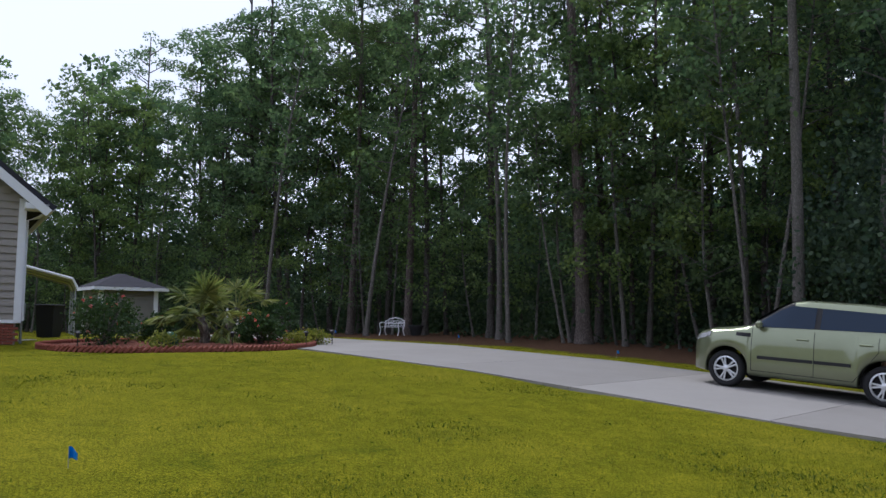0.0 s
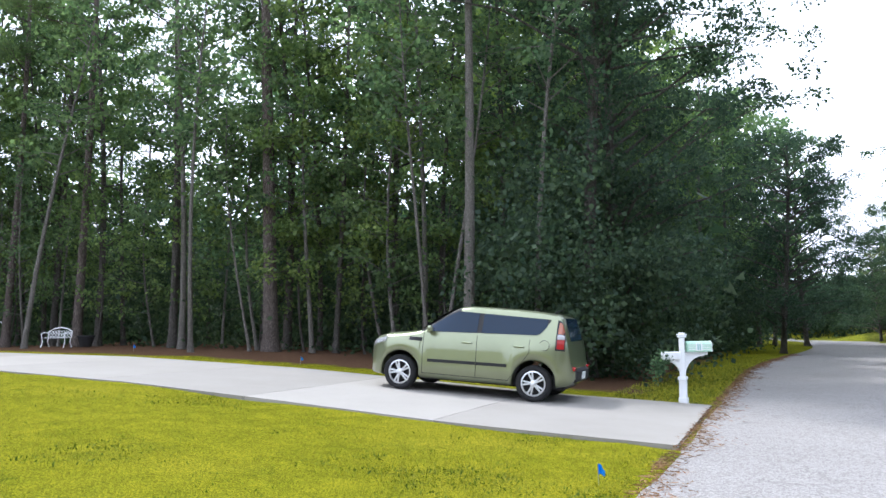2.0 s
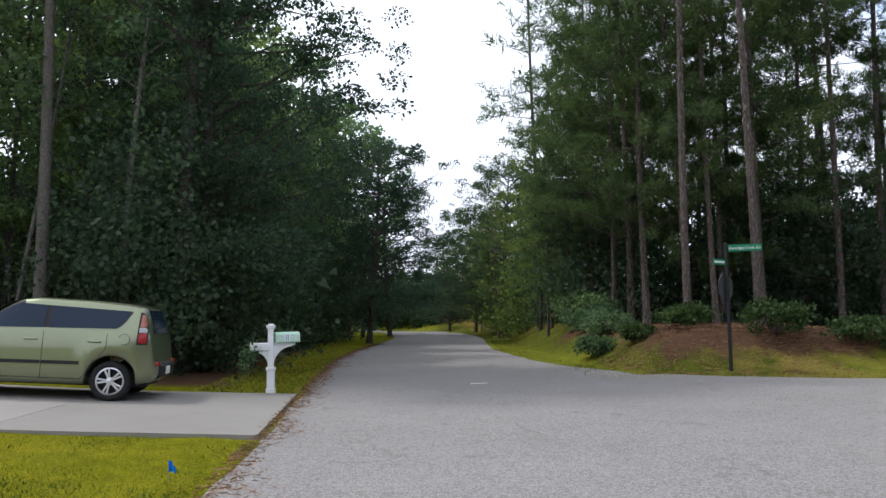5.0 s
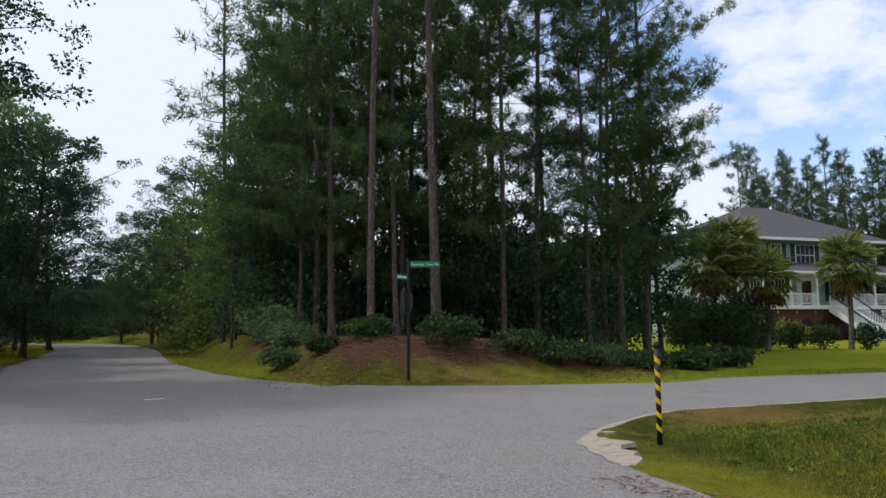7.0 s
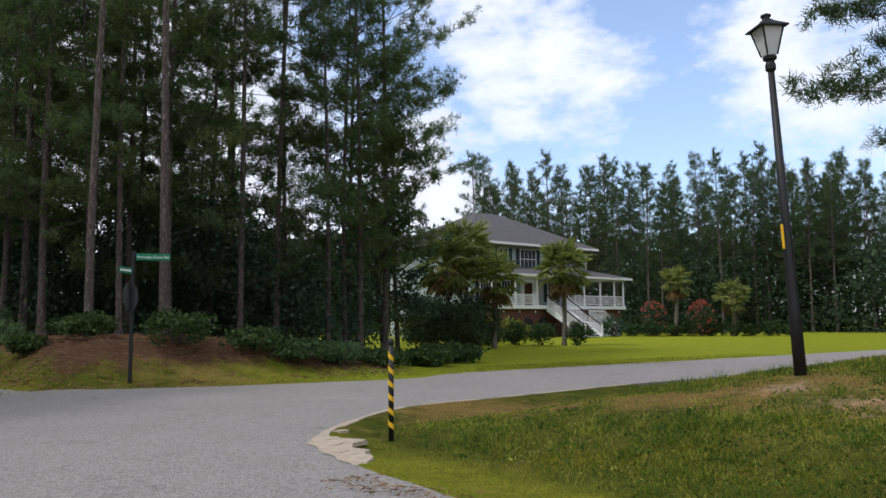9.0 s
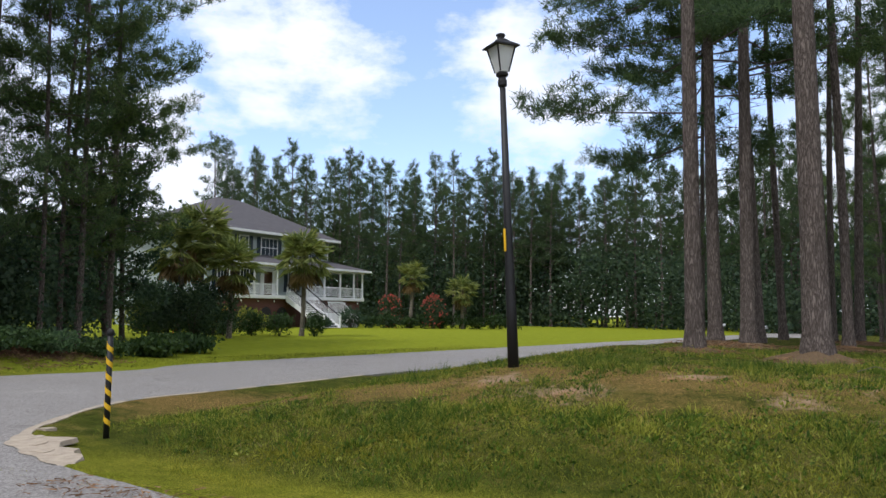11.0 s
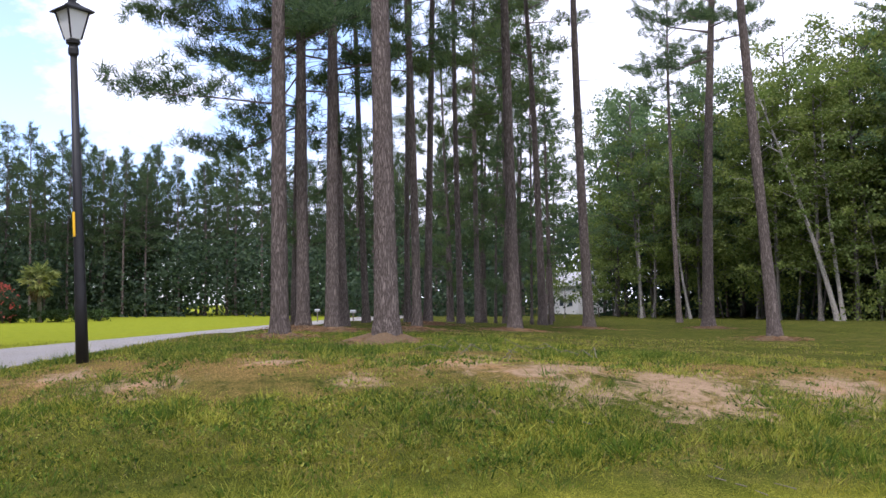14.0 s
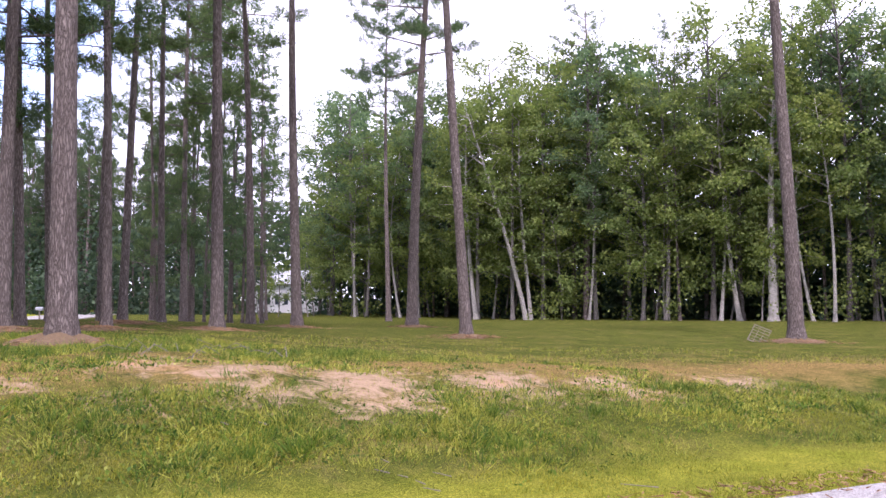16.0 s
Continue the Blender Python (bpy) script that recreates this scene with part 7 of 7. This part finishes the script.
        part("head", Shape().lathe([(0.03, 0.25), (0.045, 0.33), (0.075, 0.345), (0.03, 0.38)], 12), BLACK_PAINT, l)
    x, y = inside(2.0, 1.6)
    s = thing("trellis", "small pale lattice trellis behind the bed", "trellis", Matrix.Translation(ground_point(x, y)) @ pose(0, 0, 0, 0, 0, 25))
    for k in range(5):
        part("slat", Shape().box((-0.28 + k * 0.14, -0.012, 0), (-0.24 + k * 0.14, 0.012, 0.95)), WHITE_PAINT, s)
    for z in (0.15, 0.5, 0.85):
        part("cross_slat", Shape().box((-0.3, -0.024, z), (0.34, -0.0125, z + 0.045)), WHITE_PAINT, s)


build_flower_bed()


def build_bench():
    at = Matrix.Translation(ground_point(-1.97, 30.6)) @ pose(0, 0, 0, 0, 0, -30) @ Matrix.Scale(0.88, 4)
    b = thing("garden_bench", "white cast-metal garden bench with an ornate back", "bench", at)
    for k in range(6):
        part("seat_slat", Shape().box((-0.5, -0.2 + k * 0.07, 0.36), (0.5, -0.15 + k * 0.07, 0.38), None, 0.006), WHITE_PAINT, b)
    back = [(-0.5, 0.21, 0.38), (-0.5, 0.26, 0.62), (-0.3, 0.28, 0.72), (0, 0.29, 0.78), (0.3, 0.28, 0.72), (0.5, 0.26, 0.62), (0.5, 0.21, 0.38)]
    frame_part = part("backrest", Shape().tube(back, [0.022] * 7, 6), WHITE_PAINT, b)
    for k in range(7):
        x = -0.39 + k * 0.13
        ring = [(x + 0.06 * math.cos(a), 0.235, 0.47 + 0.06 * math.sin(a)) for a in span(0, 2 * math.pi, 11)]
        part("scroll", Shape().tube(ring, [0.011] * 11, 5), WHITE_PAINT, frame_part)
        ring = [(x + 0.055 * math.cos(a), 0.255, 0.59 + 0.055 * math.sin(a)) for a in span(0, 2 * math.pi, 11)]
        part("scroll", Shape().tube(ring, [0.011] * 11, 5), WHITE_PAINT, frame_part)
    for x in (-0.48, 0.48):
        part("armrest", Shape().tube([(x, -0.22, 0.36), (x, -0.24, 0.52), (x, -0.1, 0.57), (x, 0.24, 0.56)], [0.02] * 4, 6), WHITE_PAINT, b)
        for y0, y1 in ((-0.2, -0.26), (0.2, 0.28)):
            part("leg", Shape().tube([(x, y0, 0.37), (x, y0 * 0.8, 0.2), (x, y1, 0.0)], [0.022, 0.018, 0.02], 6), WHITE_PAINT, b)
    p = thing("planter", "dark round planter beside the bench", "pot", ground_point(-1.05, 31.0))
    part("pot", Shape().lathe([(0.18, 0), (0.27, 0.32), (0.3, 0.34), (0.3, 0.4), (0.25, 0.4), (0.22, 0.3)], 18), BLACK_PLASTIC, p)
    part("soil", Shape().lathe([(0.23, 0.3), (0.235, 0.36), (0.1, 0.38)], 14), MULCH, p)


build_bench()


# ---- the open plot: leaning frame, twigs, pale rocks; far white house ----
def build_plot_things():
    rng = random.Random(17)
    at = Matrix.Translation(ground_point(0.74, -24.6, -0.02)) @ pose(0, 0, 0, 0, 0, 168) @ pose(0, 0, 0, -20, 22, 0) @ Matrix.Scale(0.8, 4)
    f = thing("wire_frame_sign", "leaning grey wooden sign frame in the grass", "sign", at)
    part("frame", Shape().tube([(-0.3, 0, 0), (-0.3, 0, 0.62), (0.3, 0, 0.62), (0.3, 0, 0), (-0.3, 0, 0.02)], [0.022] * 5, 6), DRY_GREY, f)
    for k in range(5):
        part("wire", Shape().tube([(-0.3, 0, 0.1 + 0.11 * k), (0.3, 0, 0.1 + 0.11 * k)], [0.012, 0.012], 5), DRY_GREY, f)
    for k in range(2):
        part("wire", Shape().tube([(-0.1 + 0.2 * k, 0, 0.02), (-0.1 + 0.2 * k, 0, 0.62)], [0.012, 0.012], 5), DRY_GREY, f)
    for k in range(18):
        x, y = 7.9 + rng.gauss(0, 0.7), -9.2 + rng.gauss(0, 0.7)
        a, l = rng.uniform(0, 6.28), rng.uniform(0.2, 0.5)
        s = Shape().tube([(-l / 2, 0, 0.02), (0, rng.uniform(-0.1, 0.1), 0.05 + rng.uniform(0, 0.1)), (l / 2, rng.uniform(-0.15, 0.15), 0.02)], [0.006, 0.005, 0.003], 5)
        t = part("fallen_twig", s, DRY_GREY, at=Matrix.Translation(ground_point(x, y, 0.01)) @ Matrix.Rotation(a, 4, "Z"))
        tagged(t, "dry grey fallen twig on bare soil", "twig", group="fallen twigs")
    for k in range(9):
        x, y = 3.6 + rng.uniform(-2.2, 1.5), -6.6 + rng.uniform(-0.5, 0.6)
        l = rng.uniform(0.1, 0.3)
        t = part("fallen_twig", Shape().tube([(-l / 2, 0, 0.015), (l / 2, 0.02, 0.02)], [0.005, 0.003], 5), DRY_GREY, at=Matrix.Translation(ground_point(x, y, 0.01)) @ Matrix.Rotation(rng.uniform(-1, 0.2), 4, "Z"))
        tagged(t, "dry grey twig on the mown verge", "twig", group="fallen twigs")
    # the verge's lip along the road's corner, and its crumbled sandy edge
    edge = curve_points([(18.4, -4.1), (15.7, -1.1), (14.2, 0.6), (12.5, 1.3), (10.9, 1.6), (9.7, 1.35), (8.4, 0.68), (7.4, 0.1), (4.86, -2.04)], 0.12)
    lip, sand = Shape(), Shape()

    def lip_z(p, off):
        k = smooth(0.0, 0.75, off)
        return 0.02 * (1 - k) + (ground_z(p.x, p.y) + 0.015) * k

    for i, q in enumerate(edge):
        d = (edge[min(len(edge) - 1, i + 1)] - edge[max(0, i - 1)]).normalized()
        n = Vector((-d.y, d.x, 0))
        for off in (-0.06, 0.02, 0.2, 0.45, 0.75, 1.0):
            p = q + n * off
            lip.v.append((p.x, p.y, 0.005 if off < 0 else lip_z(p, off) - (0.06 if off > 0.9 else 0)))
        tip = smooth(8.7, 9.4, q.x) * (1 - smooth(10.3, 11.2, q.x))
        wide = max(0.015, 0.07 * smooth(8.8, 9.4, q.x) * max(0.0, 0.45 + noise.noise((q.x * 1.7, q.y * 1.7, 6))) + 0.36 * tip + (0.03 + 0.25 * tip) * noise.noise((q.x * 2.9, q.y * 2.9, 1)))
        inner = -0.05 - 0.06 * tip + (0.03 + 0.1 * tip) * noise.noise((q.x * 3.7, q.y * 3.7, 9))
        for off in (inner, wide * 0.5, wide, wide + 0.02):
            p = q + n * off
            sand.v.append((p.x, p.y, max(0.024, lip_z(p, max(0, off)) + 0.008) - (0.05 if off > wide or wide < 0.02 else 0)))
    lip.f = [(6 * i + k, 6 * i + 1 + k, 6 * i + 7 + k, 6 * i + 6 + k) for i in range(len(edge) - 1) for k in range(5)]
    sand.f = [(4 * i + k, 4 * i + 1 + k, 4 * i + 5 + k, 4 * i + 4 + k) for i in range(len(edge) - 1) for k in range(3)]
    tagged(part("verge_lip", lip, LAWN, shade=True), "grassy lip of the verge at the road's corner", "verge", kind="structure")
    tagged(part("road_shoulder", sand, SAND), "pale crumbled sandy edge of the road", "road edge", kind="structure")
    # broken pieces at the tip
    for x, y, r in ((9.75, 1.18, 0.17), (9.45, 1.05, 0.12), (10.15, 1.28, 0.15), (10.6, 1.35, 0.13), (11.3, 1.3, 0.1)):
        n = 9
        out = [(r * rng.uniform(0.7, 1.3) * math.cos(2 * math.pi * i / n), 0.65 * r * rng.uniform(0.7, 1.3) * math.sin(2 * math.pi * i / n)) for i in range(n)]
        t = part("broken_slab", Shape().prism(out, -0.06, 0.0), SAND, at=Matrix.Translation((x, y + 0.1, 0.03)) @ pose(0, 0, 0, rng.uniform(-2, 2), rng.uniform(-2, 2), rng.uniform(0, 360)))
        tagged(t, "pale broken chunk of road edge", "rubble", group="rubble")
    # white house among the far trees
    h = thing("far_house", "white house with grey roof seen through trees", "house", Matrix.Translation((48.5, -74.5, 0)) @ pose(0, 0, 0, 0, 0, -20) @ Matrix.Scale(0.72, 4))
    part("wall", Shape().box((-5, -3.5, 0), (5, 3.5, 4.2)), WHITE_PAINT, h)
    part("gable_wall", Shape().prism([(-2.5, 4.2), (2.5, 4.2), (0, 6.4)], 0, 0.3, Matrix.Translation((2.0, 3.79, 0)) @ pose(0, 0, 0, 90, 0, 0)), WHITE_PAINT, h)
    part("roof", Shape().add([(-5.4, -3.9, 4.2), (5.4, -3.9, 4.2), (5.4, 3.9, 4.2), (-5.4, 3.9, 4.2), (-5.4, 0, 6.4), (5.4, 0, 6.4)], [(0, 1, 5, 4), (2, 3, 4, 5), (1, 2, 5), (3, 0, 4), (3, 2, 1, 0)]), METAL_ROOF, h)
    for x in (-3.2, -1.0, 1.2, 3.4):
        part("window", Shape().box((x - 0.45, 3.5, 1.2), (x + 0.45, 3.54, 2.7)), WINDOW, h)


build_plot_things()


def build_roadside():
    """A worn dash of paint on the asphalt and letter boxes far down the side road."""
    dash = Shape().prism([(-0.2, -0.045), (0.17, -0.05), (0.21, 0.02), (-0.16, 0.05)], 0, 0.004)
    tagged(part("road_mark", dash, SIGN_WHITE, at=Matrix.Translation((14.0, 10.5, 0.0205)) @ pose(0, 0, 0, 0, 0, -38)), "worn white paint dash on the asphalt", "road mark")
    for x, y, turn in ((38.4, -33.1, 20), (48.3, -38.2, 30)):
        m = thing("mailbox", "small grey letter box on a post by the far road", "mailbox", Matrix.Translation(ground_point(x, y, -0.03)) @ pose(0, 0, 0, 0, 0, turn) @ Matrix.Scale(0.78, 4), group="far letter boxes")
        part("post", Shape().box((-0.045, -0.045, 0), (0.045, 0.045, 1.05), None, 0.01), DRY_GREY, m)
        hood = [(-0.1, 0), (0.1, 0), (0.1, 0.14)] + [(0.1 * math.cos(a), 0.14 + 0.1 * math.sin(a)) for a in span(0.2, math.pi - 0.2, 7)] + [(-0.1, 0.14)]
        part("letter_box", Shape().prism(hood, -0.26, 0.26, Matrix.Translation((0, 0, 1.05)) @ pose(0, 0, 0, 90, 0, 90)), STEEL, m)


build_roadside()


# ---- grass and straw ----
def grass_patch(name, label, inside, box, count, height, mat, seed, width=0.012, up=2.2, slim=True):
    """Blades of grass over a stretch of ground, in loose tufts."""
    rng = np.random.default_rng(seed)
    np.random.seed(seed)
    pts = []
    while len(pts) < count:
        xy = rng.uniform((box[0], box[1]), (box[2], box[3]), (20000, 2))
        for x, y in xy:
            k = inside(x, y)
            if k > 0 and rng.random() < k:
                pts.append((x, y))
                if len(pts) >= count:
                    break
    c = np.array([(x, y, ground_z(x, y) - 0.02) for x, y in pts])
    ways = unit(len(c), up)
    size = rng.uniform(0.5, 1.3, len(c)) * height
    v, f = blades(c, ways, size, np.full(len(c), width) * rng.uniform(0.7, 1.4, len(c)), slim)
    tagged(part(name, quick_mesh(name, v, f, mat), mat), label, "grass", kind="stuff")


TURF = leafy("turf_blades", (0.10, 0.12, 0.006), (0.27, 0.25, 0.012), 0.35, 0.7)
WILD = leafy("wild_grass", (0.04, 0.065, 0.008), (0.33, 0.33, 0.05), 0.35, 0.7)
WILD_DARK = leafy("lush_grass", (0.025, 0.06, 0.008), (0.12, 0.19, 0.02), 0.3, 0.7)
WILD_PALE = leafy("pale_grass", (0.14, 0.17, 0.024), (0.36, 0.37, 0.075), 0.35, 0.7)
MOWN = leafy("mown_grass", (0.12, 0.14, 0.012), (0.27, 0.25, 0.035), 0.35, 0.7)


TAN = leafy("dry_grass", (0.16, 0.115, 0.04), (0.36, 0.28, 0.13), 0.3, 0.8)


def clear_of_drive(x, y):
    p = Vector((x, y, 0)) - DRIVE_A
    s, t = p.dot(DRIVE_N), p.dot(DRIVE_W)
    return t < 0.028 * s - 0.02 or t > (DRIVE_B - DRIVE_A).length + 0.03 or s < -0.5


def clear_of_bed(x, y):
    dx, dy = x - BED_X, y - BED_Y
    u, v = dx * math.cos(BED_T) + dy * math.sin(BED_T), -dx * math.sin(BED_T) + dy * math.cos(BED_T)
    return (u / (BED_A * 1.05)) ** 2 + (v / (BED_B * 1.05)) ** 2 > 1


def on_lawn(x, y):
    left = road_left(x, y)
    if left < 0.12 or (x + y) * R2 > 15.9 or not clear_of_drive(x, y) or not clear_of_bed(x, y):
        return 0
    d = math.hypot(x, y)
    return min(1.0, (6.0 / max(d, 4)) ** 1.5) * (0.55 + 0.9 * noise.noise((x * 0.9, y * 0.9, 5)))


def on_bank(x, y):
    right, near = road_right(x, y), 12.6 - side_across(x, y)
    if right < 0.9 or near < 0.9:
        return 0
    d = min(right, near)
    if right > 15:
        return 0
    bare = 0.32 if 4.0 < right < 6.2 else 1.0
    return (smooth(1.3, 2.4, d) * bare * (1.0 if d < 4.2 else 0.75)) * (0.5 + 1.1 * noise.noise((x * 0.7, y * 0.7, 2)))


def on_verge(x, y):
    right, near = road_right(x, y), 12.6 - side_across(x, y)
    d = right if near > 2 else min(right, near + 0.2)
    return 0.8 * (0.6 + noise.noise((x * 1.2, y * 1.2, 8))) if 0.1 < d < 3.0 and near > 0.1 and right > 0.1 else 0


def on_far_verge(x, y):
    right, far = road_right(x, y), side_across(x, y) - 18.2
    left, w = road_left(x, y), (x + y) * R2
    if 0.1 < left < 2.2 and 16.2 < w < 40:
        return 0.8
    return 0.8 if right > 0.3 and far > 0.4 and min(right, far) < 2.4 and side_along(x, y) > -40 and side_along(x, y) < 30 else 0


grass_patch("lawn_grass", "short mown yellow-green turf", on_lawn, (-14, 2, 9, 24), 110000, 0.05, TURF, 301, 0.011, 0.9)
def clumps(name, label, inside, box, count, each, height, spread, mat, seed, width, up=1.0, slim=True):
    """Grass or weeds in separate clumps, each with its own size."""
    rng = np.random.default_rng(seed)
    np.random.seed(seed)
    spots = []
    while len(spots) < count:
        x, y = rng.uniform((box[0], box[1]), (box[2], box[3]))
        if rng.random() < inside(x, y):
            spots.append((x, y))
    big = rng.uniform(0.5, 1.5, count)
    c = np.repeat(np.array(spots), each, axis=0)
    k = np.repeat(big, each)
    off = rng.normal(size=c.shape) * (spread * k)[:, None]
    c = c + off
    base = np.array([(x, y, ground_z(x, y) - 0.015) for x, y in c])
    ways = unit(len(base), up)
    ways[:, :2] += off / (spread * 3)
    ways /= np.linalg.norm(ways, axis=1, keepdims=True)
    size = rng.uniform(0.5, 1.2, len(base)) * height * k
    v, f = blades(base, ways, size, width * rng.uniform(0.7, 1.4, len(base)), slim)
    tagged(part(name, quick_mesh(name, v, f, mat), mat), label, "grass", kind="stuff")


LAWN_WEED = leafy("lawn_weed", (0.05, 0.085, 0.006), (0.15, 0.18, 0.012), 0.3, 0.7)
clumps("lawn_weeds", "darker green weeds scattered in the mown lawn", on_lawn, (-12, 3, 9, 20), 1000, 22, 0.035, 0.09, LAWN_WEED, 311, 0.016, 0.7, False)
PLOT_BOX, NEAR_BOX = (-6, -20, 16, 2), (-1.5, -12.5, 13.5, 0.8)
grass_patch("bank_grass", "short rough grass on the ditch bank", on_bank, NEAR_BOX, 190000, 0.065, WILD, 302, 0.009, 1.1)
grass_patch("bank_grass", "rough grass farther out on the open plot", on_bank, PLOT_BOX, 40000, 0.07, WILD, 312, 0.014, 1.1)
clumps("bank_weeds", "low dark green weeds in clumps on the bank", on_bank, NEAR_BOX, 2600, 24, 0.045, 0.06, WILD_DARK, 305, 0.026, 0.8, False)
clumps("bank_weeds", "low yellow-green weeds in clumps on the bank", on_bank, NEAR_BOX, 2000, 20, 0.045, 0.055, WILD_PALE, 308, 0.022, 0.8, False)


def in_tufts(x, y):
    return on_bank(x, y) if noise.noise((x * 0.8, y * 0.8, 31)) > 0.05 else 0.12 * on_bank(x, y)


clumps("tall_grass", "lush tufts of taller grass on the bank", in_tufts, NEAR_BOX, 1000, 26, 0.14, 0.05, WILD_DARK, 307, 0.011, 1.8)
clumps("tall_grass", "pale tufts of taller grass on the bank", in_tufts, NEAR_BOX, 1100, 22, 0.12, 0.05, WILD_PALE, 309, 0.01, 1.7)
grass_patch("dry_grass", "dry tan stalks among the rough grass", on_bank, PLOT_BOX, 20000, 0.08, TAN, 306, 0.012, 0.8)
grass_patch("verge_grass", "mown yellow grass along the road's edge", on_verge, (-2, -11, 13, 2.5), 90000, 0.055, MOWN, 303, 0.01, 1.2)
grass_patch("verge_grass", "short grass along the wood's edge", on_far_verge, (8, -14, 40, 34), 26000, 0.08, WILD, 304, 0.02, 1.4)


def scatter(name, label, category, spots, mat, size, width, up):
    np.random.seed(len(spots))
    c = np.array(spots)
    s = np.random.uniform(0.6, 1.3, len(c)) * size
    v, f = blades(c, unit(len(c), up) * np.array([1, 1, 0.25]), s, np.full(len(c), width), True)
    tagged(part(name, quick_mesh(name, v, f, mat), mat), label, category, kind="stuff")


def build_mounds():
    """Low heaps of needles and soil at the feet of the pines."""
    rng = random.Random(29)
    for x, y, r in ((13.0, -8.95, 0.75), (17.0, -12.6, 0.7), (15.5, -12.3, 0.7), (10.75, -9.6, 1.05), (14.6, -14.0, 0.55), (14.0, -17.4, 0.7), (15.3, -23.4, 0.7), (8.5, -21.8, 0.75), (-0.35, -25.0, 0.85), (13.9, -30.0, 0.8), (18.0, -18.4, 0.6)):
        s, n = Shape(), 22
        base = ground_point(x, y)
        r *= 0.85
        out = [rng.uniform(0.7, 1.2) for k in range(n)]
        for q, z in ((0.12, 0.2), (0.4, 0.15), (0.75, 0.06), (1.0, -0.03)):
            for k in range(n):
                a = 2 * math.pi * k / n
                px, py = x + r * q * out[k] * math.cos(a), y + r * q * out[k] * math.sin(a)
                s.v.append((px, py, ground_z(px, py) + z * (0.6 + 0.5 * out[k]) * min(1.0, r)))
        s.f = [(i * n + k, (i + 1) * n + k, (i + 1) * n + (k + 1) % n, i * n + (k + 1) % n) for i in range(3) for k in range(n)] + [tuple(range(n))[::-1]]
        s.f = [f[::-1] for f in s.f]
        tagged(part("straw_mound", s, LITTER, shade=True), "low heap of brown pine needles round a trunk", "mound", group="mounds")


LITTER = plain("needle_litter", (0.13, 0.085, 0.045), 0.95, vary=0.6, scale=18.0, relief=0.9)
build_mounds()


def build_litter():
    rng = random.Random(23)
    bank, rings, kerb = [], [], []
    for k in range(16000):
        b, a = rng.uniform(-6, 13), rng.uniform(19.4, 23.5)
        x, y = side_point(b, a)
        if road_right(x, y) > 1.6:
            bank.append((x, y, ground_z(x, y) + rng.uniform(0.0, 0.05)))
    for tx, ty in ((13.0, -8.95), (17.0, -12.6), (15.5, -12.3), (10.75, -9.6), (14.6, -14.0), (14.0, -17.4), (15.3, -23.4), (8.5, -21.8), (-0.35, -25.0), (13.9, -30.0), (18.0, -18.4)):
        for k in range(800):
            r, t = abs(rng.gauss(0, 0.55)) + 0.15, rng.uniform(0, 6.28)
            x, y = tx + r * math.cos(t), ty + r * math.sin(t)
            rings.append((x, y, ground_z(x, y) + 0.08 * max(0, 1 - r) + rng.uniform(0, 0.04)))
    for k in range(6500):
        w = rng.uniform(4, 44)
        x, y = road_point(w, True)
        o = abs(rng.gauss(0, 0.2)) * (1 + 0.8 * noise.noise((w * 0.6, 0, 4))) - 0.12
        kerb.append((x + o * R2, y - o * R2, 0.025 + rng.uniform(0, 0.015)))
    for k in range(1500):
        x, y = road_point(rng.uniform(-6, 6.5), False)
        o = rng.gauss(0.12, 0.14)
        kerb.append((x + o * R2, y - o * R2, 0.03 + rng.uniform(0, 0.02)))
    scatter("pine_straw", "fallen brown pine straw on the bank", "pine straw", bank, STRAW, 0.2, 0.016, 0.3)
    scatter("pine_straw", "brown pine straw heaped round the trunks", "pine straw", rings, STRAW, 0.17, 0.014, 0.3)
    scatter("pine_straw", "brown pine straw drifted along the road's edge", "pine straw", kerb, STRAW, 0.12, 0.012, 0.0)


build_litter()
